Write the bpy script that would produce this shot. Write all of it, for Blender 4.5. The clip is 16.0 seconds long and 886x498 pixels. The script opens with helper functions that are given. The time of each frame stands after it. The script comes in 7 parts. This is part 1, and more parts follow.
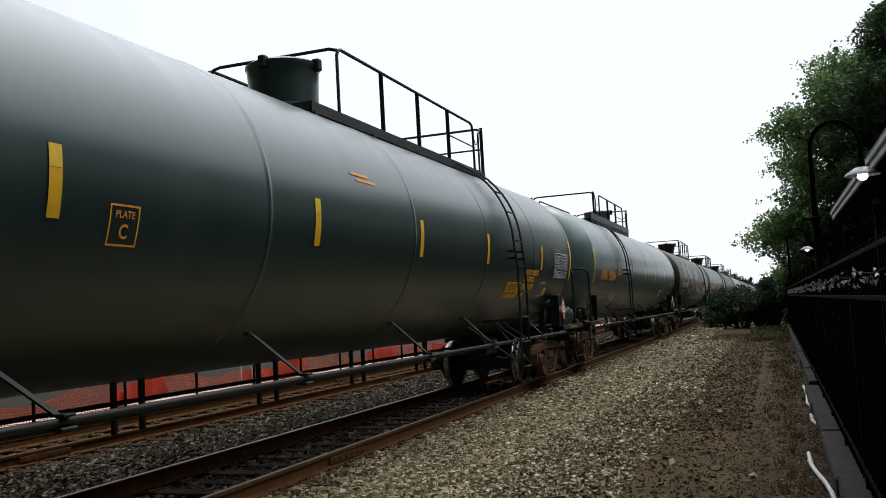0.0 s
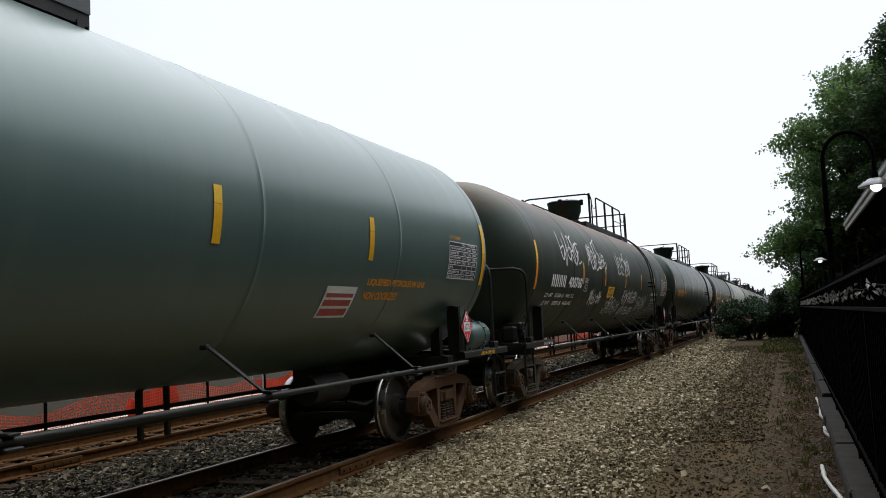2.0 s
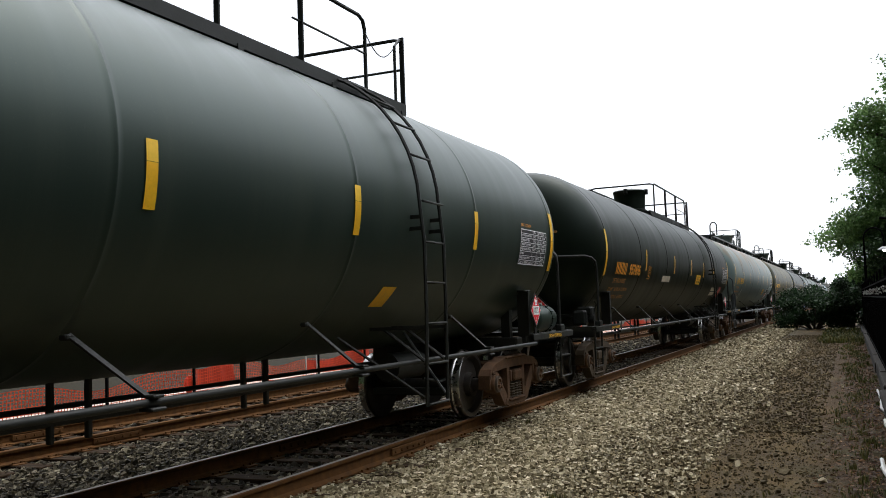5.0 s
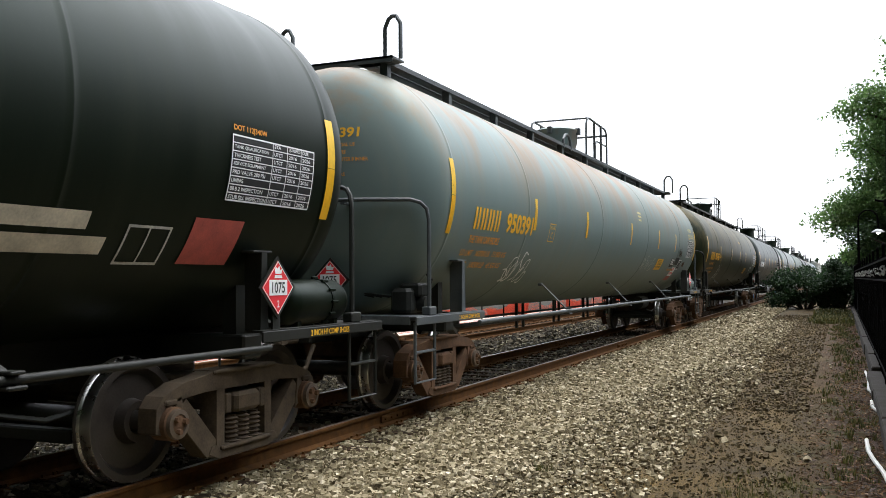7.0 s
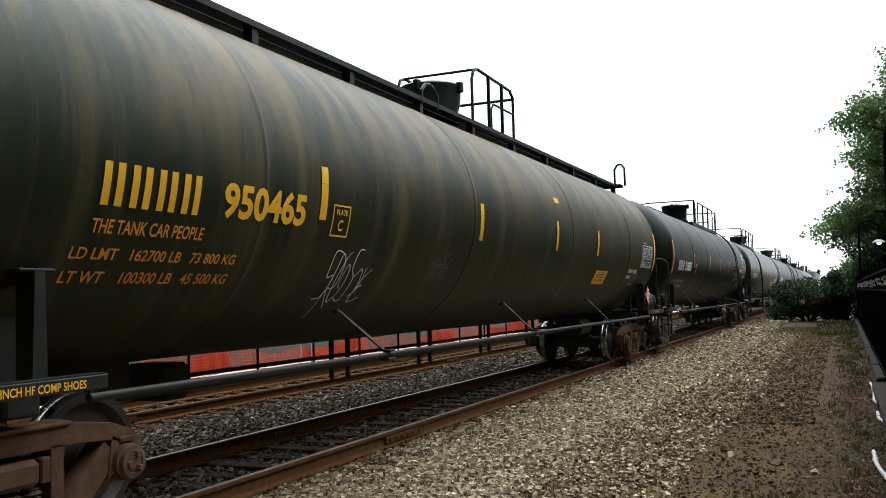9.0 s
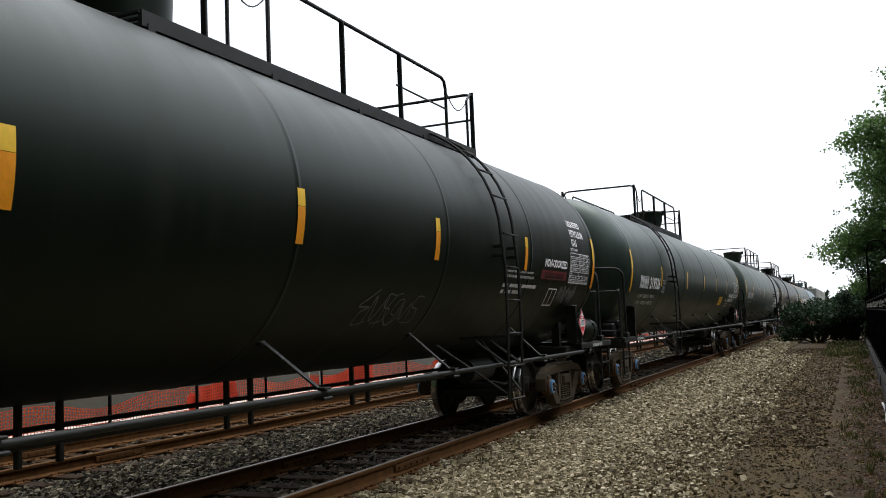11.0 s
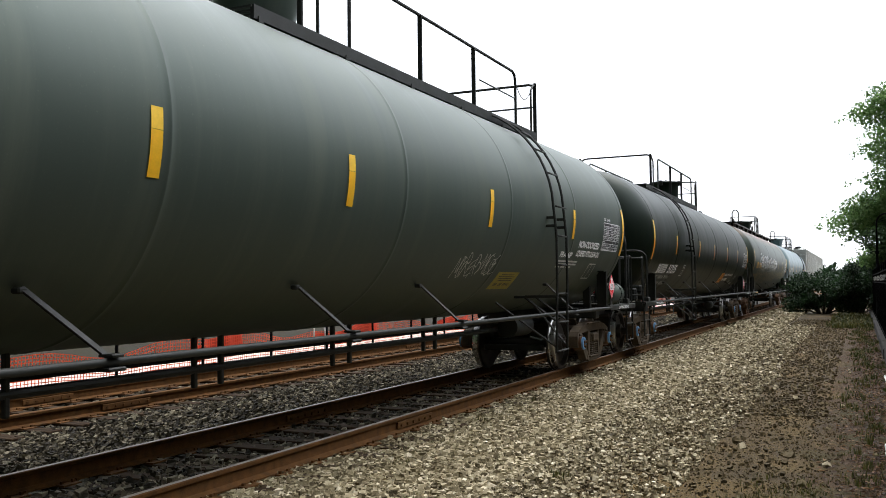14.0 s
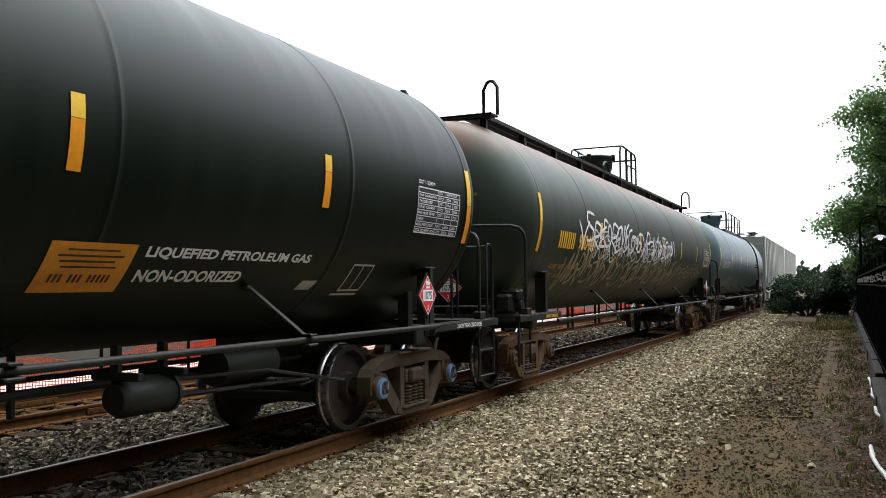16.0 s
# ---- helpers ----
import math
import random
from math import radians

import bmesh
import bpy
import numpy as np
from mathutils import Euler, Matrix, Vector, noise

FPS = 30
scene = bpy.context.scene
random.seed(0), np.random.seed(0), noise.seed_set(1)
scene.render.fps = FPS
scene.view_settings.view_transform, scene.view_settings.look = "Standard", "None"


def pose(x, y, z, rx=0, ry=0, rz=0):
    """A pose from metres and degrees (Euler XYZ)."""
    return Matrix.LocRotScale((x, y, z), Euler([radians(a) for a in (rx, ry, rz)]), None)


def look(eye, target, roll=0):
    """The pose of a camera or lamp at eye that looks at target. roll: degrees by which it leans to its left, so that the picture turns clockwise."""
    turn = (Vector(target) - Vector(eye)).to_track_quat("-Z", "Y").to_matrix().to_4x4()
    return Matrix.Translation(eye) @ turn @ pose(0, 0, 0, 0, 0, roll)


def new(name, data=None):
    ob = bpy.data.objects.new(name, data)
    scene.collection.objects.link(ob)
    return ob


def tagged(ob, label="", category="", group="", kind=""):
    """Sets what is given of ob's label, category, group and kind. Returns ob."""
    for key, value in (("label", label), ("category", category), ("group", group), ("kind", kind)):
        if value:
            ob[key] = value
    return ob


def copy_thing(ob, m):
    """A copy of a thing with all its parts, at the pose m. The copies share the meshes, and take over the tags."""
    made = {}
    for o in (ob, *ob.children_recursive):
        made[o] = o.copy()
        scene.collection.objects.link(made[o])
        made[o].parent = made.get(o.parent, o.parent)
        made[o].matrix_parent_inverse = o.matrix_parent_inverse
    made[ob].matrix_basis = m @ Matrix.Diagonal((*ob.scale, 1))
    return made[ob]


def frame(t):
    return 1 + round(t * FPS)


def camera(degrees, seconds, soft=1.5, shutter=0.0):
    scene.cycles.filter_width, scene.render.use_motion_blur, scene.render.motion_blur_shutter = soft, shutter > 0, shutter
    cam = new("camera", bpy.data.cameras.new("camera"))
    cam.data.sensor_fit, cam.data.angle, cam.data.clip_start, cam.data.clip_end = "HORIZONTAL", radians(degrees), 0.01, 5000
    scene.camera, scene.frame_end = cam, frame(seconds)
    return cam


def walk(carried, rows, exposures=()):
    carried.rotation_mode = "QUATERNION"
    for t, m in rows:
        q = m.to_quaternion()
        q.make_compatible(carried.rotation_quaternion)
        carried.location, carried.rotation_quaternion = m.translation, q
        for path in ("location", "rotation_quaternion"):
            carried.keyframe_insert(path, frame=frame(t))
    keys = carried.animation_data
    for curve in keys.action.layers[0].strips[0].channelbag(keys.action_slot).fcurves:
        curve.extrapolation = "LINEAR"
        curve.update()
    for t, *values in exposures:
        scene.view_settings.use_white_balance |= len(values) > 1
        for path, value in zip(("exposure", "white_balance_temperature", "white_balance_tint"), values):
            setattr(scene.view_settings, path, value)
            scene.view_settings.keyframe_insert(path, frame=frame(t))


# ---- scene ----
# z = 0 is the top of the rails; y runs along the track, away from the camera
EYE = 1.495
TRACK_X = -5.596          # middle of the train's track
TRACK2_X = -10.06         # middle of the second track
SPEED = 14.1              # the train's speed towards the camera, m/s

cam = camera(52.28, 16.0, soft=0.9)
PATH = [
    (0, pose(0, 0, EYE, 94.07, 3.22, 20.18)),
    (0.5, pose(0, 0, EYE, 94.09, 3.20, 20.52)),
    (1, pose(0, 0, EYE, 94.23, 3.17, 20.89)),
    (1.5, pose(0, 0, EYE, 94.22, 3.05, 20.78)),
    (2, pose(0, 0, EYE, 94.75, 2.99, 20.87)),
    (2.5, pose(0, 0, EYE, 94.84, 2.94, 20.84)),
    (3, pose(0, 0, EYE, 95.15, 3.44, 21.02)),
    (3.5, pose(0, 0, EYE, 95.34, 3.31, 20.74)),
    (3.7, pose(0, 0, EYE, 95.46, 3.25, 20.76)),
    (5.8, pose(0, 0, EYE, 92.89, 1.61, 25.72)),
    (6, pose(0, 0, EYE, 92.73, 1.13, 25.14)),
    (6.5, pose(0, 0, EYE, 92.21, 0.76, 24.60)),
    (7, pose(0, 0, EYE, 91.94, 0.38, 23.79)),
    (7.5, pose(0, 0, EYE, 91.85, 0.75, 22.44)),
    (8, pose(0, 0, EYE, 92.47, -0.24, 22.11)),
    (8.5, pose(0, 0, EYE, 93.18, 0.93, 22.66)),
    (9, pose(0, 0, EYE, 93.17, 1.57, 23.90)),
    (9.2, pose(0, 0, EYE, 93.12, 1.89, 24.14)),
    (11.3, pose(0, 0, EYE, 95.18, 2.41, 24.28)),
    (11.5, pose(0, 0, EYE, 95.30, 2.35, 24.11)),
    (12, pose(0, 0, EYE, 94.72, 2.38, 24.41)),
    (12.5, pose(0, 0, EYE, 93.86, 1.62, 25.09)),
    (13, pose(0, 0, EYE, 93.27, 1.49, 25.34)),
    (13.5, pose(0, 0, EYE, 92.94, 1.12, 24.98)),
    (14, pose(0, 0, EYE, 92.33, 0.66, 24.76)),
    (14.5, pose(0, 0, EYE, 92.42, 0.81, 24.36)),
    (15, pose(0, 0, EYE, 92.54, 0.62, 23.89)),
    (15.5, pose(0, 0, EYE, 92.55, 0.71, 23.97)),
    (16, pose(0, 0, EYE, 92.49, 0.76, 23.91)),
]
walk(cam, PATH, exposures=[(0, 0.00), (3.7, -0.01), (5.8, 0.74), (7.2, 0.99), (8.4, 0.59), (9.2, 0.59), (11.3, 0.27), (12, 0.40), (13, 0.69), (14.5, 0.84), (16, 0.84)])

# ---- light: bright overcast sky, weak wide sun ----
world = bpy.data.worlds.new("overcast_sky")
scene.world = world
world.use_nodes = True
wn, wl = world.node_tree.nodes, world.node_tree.links
sky = wn.new("ShaderNodeTexSky")
sky.sky_type, sky.sun_disc = "NISHITA", False
sky.sun_elevation, sky.sun_rotation = radians(68), radians(24)
sky.air_density, sky.dust_density, sky.ozone_density = 1.0, 3.0, 1.0
fade = wn.new("ShaderNodeMix")
fade.data_type = "RGBA"
fade.inputs["Factor"].default_value = 0.86
fade.inputs["B"].default_value = (8.7, 9.1, 9.75, 1)
wl.new(sky.outputs["Color"], fade.inputs["A"])
back = wn["Background"]
back.inputs["Strength"].default_value = 0.122
# an overcast sky grows brighter towards the zenith
dome_place = wn.new("ShaderNodeTexCoord")
dome_split = wn.new("ShaderNodeSeparateXYZ")
rise = wn.new("ShaderNodeMapRange")
for socket, value in (("From Min", 0.38), ("From Max", 1.0), ("To Min", 1.0), ("To Max", 3.4)):
    rise.inputs[socket].default_value = value
brighter = wn.new("ShaderNodeVectorMath")
brighter.operation = "SCALE"
wl.new(dome_place.outputs["Generated"], dome_split.inputs[0])
wl.new(dome_split.outputs["Z"], rise.inputs["Value"])
wl.new(fade.outputs["Result"], brighter.inputs[0])
# and brighter on the sun's side than behind the camera
sunward = wn.new("ShaderNodeVectorMath")
sunward.operation = "DOT_PRODUCT"
sunward.inputs[1].default_value = (0.41, 0.91, 0.0)
side_glow = wn.new("ShaderNodeMapRange")
side_glow.interpolation_type = "SMOOTHSTEP"
for socket, value in (("From Min", -0.62), ("From Max", 0.50), ("To Min", 0.03), ("To Max", 1.0)):
    side_glow.inputs[socket].default_value = value
both_ways = wn.new("ShaderNodeMath")
both_ways.operation = "MULTIPLY"
wl.new(dome_place.outputs["Generated"], sunward.inputs[0])
wl.new(sunward.outputs["Value"], side_glow.inputs["Value"])
wl.new(rise.outputs["Result"], both_ways.inputs[0])
wl.new(side_glow.outputs["Result"], both_ways.inputs[1])
wl.new(both_ways.outputs[0], brighter.inputs["Scale"])
wl.new(brighter.outputs["Vector"], back.inputs["Color"])

sun_data = bpy.data.lights.new("sun", "SUN")
sun_data.energy, sun_data.angle, sun_data.color = 0.55, radians(25), (1.0, 0.96, 0.90)
sun = new("sun", sun_data)
sun.matrix_world = look((0, 0, 60), (-10, -22, 0))


# ---- materials ----
class Net:
    """A node material with a short way to wire it."""

    def __init__(self, name):
        self.mat = bpy.data.materials.new(name)
        self.mat.use_nodes = True
        self.n, self.l = self.mat.node_tree.nodes, self.mat.node_tree.links
        self.shader = self.n["Principled BSDF"]
        self.place = self.n.new("ShaderNodeTexCoord").outputs["Object"]

    def add(self, kind, **values):
        node = self.n.new(kind)
        for key, value in values.items():
            node.inputs[key].default_value = value
        return node

    def link(self, a, b):
        self.l.new(a, b)

    def scaled(self, sx, sy, sz):
        m = self.add("ShaderNodeMapping", Scale=(sx, sy, sz))
        self.link(self.place, m.inputs["Vector"])
        return m.outputs["Vector"]

    def noise(self, scale, detail=4.0, rough=0.55, at=None):
        node = self.add("ShaderNodeTexNoise", Scale=scale, Detail=detail, Roughness=rough)
        self.link(at or self.place, node.inputs["Vector"])
        return node.outputs["Fac"]

    def cells(self, scale, at=None, feature="F1"):
        node = self.add("ShaderNodeTexVoronoi", Scale=scale)
        node.feature = feature
        self.link(at or self.place, node.inputs["Vector"])
        return node

    def ramp(self, fac, *stops):
        node = self.n.new("ShaderNodeValToRGB")
        els = node.color_ramp.elements
        while len(els) < len(stops):
            els.new(0.5)
        for el, (pos, col) in zip(els, stops):
            el.position = pos
            el.color = (*col, 1) if isinstance(col, tuple) else (col, col, col, 1)
        self.link(fac, node.inputs["Fac"])
        return node.outputs["Color"]

    def mix(self, fac, a, b, how="MIX"):
        node = self.n.new("ShaderNodeMix")
        node.data_type, node.blend_type = "RGBA", how
        for socket, value in ((node.inputs["Factor"], fac), (node.inputs["A"], a), (node.inputs["B"], b)):
            if isinstance(value, (int, float)):
                socket.default_value = value if socket.name == "Factor" else (value, value, value, 1)
            elif isinstance(value, tuple):
                socket.default_value = (*value, 1)
            else:
                self.link(value, socket)
        return node.outputs["Result"]

    def bump(self, height, strength=0.3, distance=0.01):
        node = self.add("ShaderNodeBump", Strength=strength, Distance=distance)
        self.link(height, node.inputs["Height"])
        self.link(node.outputs["Normal"], self.shader.inputs["Normal"])

    def out(self, color=None, rough=None, metal=None, spec=None):
        for key, value in (("Base Color", color), ("Roughness", rough), ("Metallic", metal), ("Specular IOR Level", spec)):
            if value is None:
                continue
            if isinstance(value, (int, float)):
                self.shader.inputs[key].default_value = value
            elif isinstance(value, tuple):
                self.shader.inputs[key].default_value = (*value, 1)
            else:
                self.link(value, self.shader.inputs[key])
        return self.mat


def simple(name, color, rough=0.6, metal=0.0, vary=0.25, scale=6.0, bump=0.15, spec=0.5):
    """A surface with grain and blotches at two scales."""
    m = Net(name)
    coarse, fine = m.noise(scale), m.noise(scale * 9, 5)
    low = tuple(c * (1 - vary) for c in color)
    high = tuple(min(1, c * (1 + vary)) for c in color)
    col = m.mix(0.35, m.ramp(coarse, (0.3, low), (0.7, high)), m.ramp(fine, (0.3, low), (0.7, high)))
    m.bump(fine, bump, 0.004)
    return m.out(col, m.ramp(coarse, (0.3, max(0.05, rough - 0.08)), (0.7, min(1, rough + 0.1))), metal, spec)


def tank_paint(name, color, dirt, grime=0.35, rust=0.0, rough=0.34, top_rust=0.0, coat=0.6, spec=0.5, rust_color=(0.15, 0.068, 0.036), fine=1.0, sheen=(0.82, 1.0, 0.90)):
    """Tank enamel with runs of dirt down the sides, rust blooms, road dust and faint ripples of the plate."""
    m = Net(name)
    runs = m.noise(1.0, 6, 0.62, m.scaled(0.25, 3.2, 0.25))
    wide = m.noise(1.0, 3, 0.5, m.scaled(0.3, 1.1, 0.35))
    specks = m.noise(46, 3)
    col = m.mix(m.ramp(runs, (0.48, 0.0), (0.78, grime)), color, dirt)
    col = m.mix(m.ramp(wide, (0.45, 0.0), (0.8, grime * 0.8)), col, tuple(c * 0.75 + d * 0.25 for c, d in zip(color, dirt)))
    if rust or top_rust:
        sep = m.n.new("ShaderNodeSeparateXYZ")
        m.link(m.place, sep.inputs[0])
        blotch = m.noise(1.0, 6, 0.65, m.scaled(0.6 * fine, 1.5 * fine, 0.5 * fine))
        patch = m.ramp(blotch, (0.43, 0.0), (0.60, max(rust, top_rust)))
        if not top_rust:
            upper = m.add("ShaderNodeMapRange")
            for key, value in (("From Min", -0.1), ("From Max", 0.9), ("To Min", 0.05), ("To Max", 1.0)):
                upper.inputs[key].default_value = value
            m.link(sep.outputs["Z"], upper.inputs["Value"])
            patch = m.mix(1.0, patch, upper.outputs["Result"], "MULTIPLY")
        if top_rust:
            rise = m.add("ShaderNodeMapRange")
            for key, value in (("From Min", 0.78), ("From Max", 1.42), ("To Min", 0.0), ("To Max", 1.0)):
                rise.inputs[key].default_value = value
            m.link(sep.outputs["Z"], rise.inputs["Value"])
            patch = m.mix(1.0, m.mix(1.0, patch, m.ramp(wide, (0.2, 0.35), (0.75, 1.0)), "ADD"), rise.outputs["Result"], "MULTIPLY")
            patch = m.mix(1.0, patch, top_rust, "MULTIPLY")
        col = m.mix(patch, col, rust_color)
    col = m.mix(m.ramp(specks, (0.66, 0.0), (0.74, 0.35)), col, tuple(d * 1.1 for d in dirt))
    swell = m.noise(1.0, 2, 0.5, m.scaled(0.8, 0.8, 0.8))
    m.bump(m.mix(0.04, swell, specks), 0.055, 0.05)
    m.shader.inputs["Coat Weight"].default_value = coat
    m.shader.inputs["Coat Roughness"].default_value = 0.24
    m.shader.inputs["Specular Tint"].default_value = (*sheen, 1)
    return m.out(col, m.ramp(runs, (0.3, rough), (0.8, rough + 0.12)), 0.0, spec)


GREY_GREEN = tank_paint("grey_green_enamel", (0.0183, 0.0357, 0.0328), (0.0442, 0.0650, 0.0571), 0.40, rough=0.28, coat=0.5, spec=0.7)
PALE_GREY = tank_paint("pale_grey_green_enamel", (0.0734, 0.1195, 0.1081), (0.1376, 0.1809, 0.1547), 0.42, rough=0.32, coat=0.5, spec=0.8)
BLACK_PAINT = tank_paint("black_tank_enamel", (0.0044, 0.0075, 0.0038), (0.0179, 0.0218, 0.0119), 0.49, rough=0.38, coat=0.0, spec=0.22)
RUSTY_TOP = tank_paint("black_enamel_rusty_crown", (0.0193, 0.0255, 0.0158), (0.0525, 0.0547, 0.0342), 0.49, top_rust=0.9, rough=0.44, coat=0.0, spec=0.6)
GRIMY = tank_paint("grimy_olive_black_enamel", (0.0140, 0.0176, 0.0077), (0.1225, 0.0999, 0.0409), 0.84, rust=0.6, rust_color=(0.18, 0.128, 0.050), rough=0.42, coat=0.0, spec=0.25, fine=1.5)
SLATE = tank_paint("faded_slate_blue_enamel", (0.149, 0.198, 0.192), (0.2300, 0.2392, 0.1932), 0.61, rust=1.0, rough=0.42, coat=0.0, spec=0.5, rust_color=(0.225, 0.140, 0.078), fine=0.8)
MID_GREY = tank_paint("mid_grey_enamel", (0.0478, 0.0612, 0.0507), (0.1082, 0.1197, 0.0906), 0.61, rough=0.44, coat=0.0, spec=0.42)
DARK_GREY = tank_paint("dark_grey_enamel", (0.0162, 0.0262, 0.0199), (0.0440, 0.0545, 0.0386), 0.57, rough=0.35, coat=0.0, spec=0.48)
BLUE_GREY = tank_paint("blue_grey_enamel", (0.0920, 0.1360, 0.1504), (0.1360, 0.1600, 0.1600), 0.4, rough=0.42, coat=0.1, spec=0.5)
HOPPER_WHITE = tank_paint("weathered_white_enamel", (0.62, 0.63, 0.60), (0.42, 0.39, 0.31), 0.6, rust=0.15, rough=0.5, coat=0.0, spec=0.4)

FITTING = simple("black_fitting_paint", (0.015, 0.016, 0.013), 0.55, 0.0, 0.4, 5, 0.15, 0.32)
GREY_FITTING = simple("grey_fitting_paint", (0.075, 0.085, 0.088), 0.5, 0.0, 0.3, 5)
CAST = simple("dusty_cast_steel", (0.070, 0.052, 0.034), 0.8, 0.0, 0.5, 7, 0.4, 0.2)
CAST_RUST = simple("rusted_cast_steel", (0.105, 0.058, 0.032), 0.85, 0.0, 0.5, 7, 0.4, 0.2)
WHEEL_DARK = simple("greasy_wheel_steel", (0.030, 0.024, 0.019), 0.42, 0.0, 0.5, 6, 0.3)
BRIGHT_STEEL = simple("worn_bright_steel", (0.42, 0.41, 0.39), 0.28, 1.0, 0.2, 10)
CAP_BLUE = simple("blue_bearing_cap", (0.10, 0.24, 0.42), 0.5, 0.0, 0.35, 14)
CAP_GREY = simple("greasy_brown_bearing_cap", (0.085, 0.060, 0.040), 0.55, 0.0, 0.4, 14)
CREAM = simple("dusty_cream_paint", (0.62, 0.55, 0.42), 0.6, 0.0, 0.3, 6)
REFLECT = simple("yellow_reflective_tape", (0.85, 0.46, 0.02), 0.35, 0.0, 0.12, 20, 0.1)
TAPE_LIGHT = simple("light_yellow_reflective_tape", (0.90, 0.56, 0.05), 0.35, 0.0, 0.12, 20, 0.1)
AMBER = simple("amber_reflective_tape", (0.88, 0.33, 0.015), 0.35, 0.0, 0.14, 20, 0.1)
PALE_YELLOW = simple("worn_pale_yellow_paint", (0.60, 0.52, 0.24), 0.6, 0.0, 0.3, 12)
YELLOW = simple("yellow_stencil_paint", (0.90, 0.47, 0.02), 0.55, 0.0, 0.15, 15)
ORANGE = simple("orange_stencil_paint", (0.86, 0.33, 0.025), 0.55, 0.0, 0.2, 15)
FADED_ORANGE = simple("faded_orange_stencil_paint", (0.52, 0.23, 0.05), 0.65, 0.0, 0.35, 15)
FADED_YELLOW = simple("faded_yellow_panel", (0.34, 0.28, 0.05), 0.65, 0.0, 0.35, 15)
WHITE = simple("white_stencil_paint", (0.90, 0.90, 0.87), 0.55, 0.0, 0.15, 15)
DIM_WHITE = simple("dusty_white_stencil_paint", (0.54, 0.54, 0.50), 0.6, 0.0, 0.35, 15)
SPRAY = simple("white_spray_paint", (0.84, 0.84, 0.80), 0.6, 0.0, 0.3, 9)
FAINT_SPRAY = simple("thin_grey_spray_paint", (0.14, 0.14, 0.135), 0.65, 0.0, 0.4, 9)
TAN_SPRAY = simple("tan_spray_paint", (0.36, 0.30, 0.17), 0.65, 0.0, 0.4, 9)
RED = simple("placard_red", (0.80, 0.025, 0.035), 0.7, 0.0, 0.1, 30)
FADED_RED = simple("faded_red_panel", (0.48, 0.10, 0.08), 0.6, 0.0, 0.3, 8)
OLD_RED = simple("old_dark_red_paint", (0.16, 0.018, 0.018), 0.65, 0.0, 0.6, 8)
INK = simple("black_ink", (0.015, 0.015, 0.015), 0.55, 0.0, 0.2, 20)


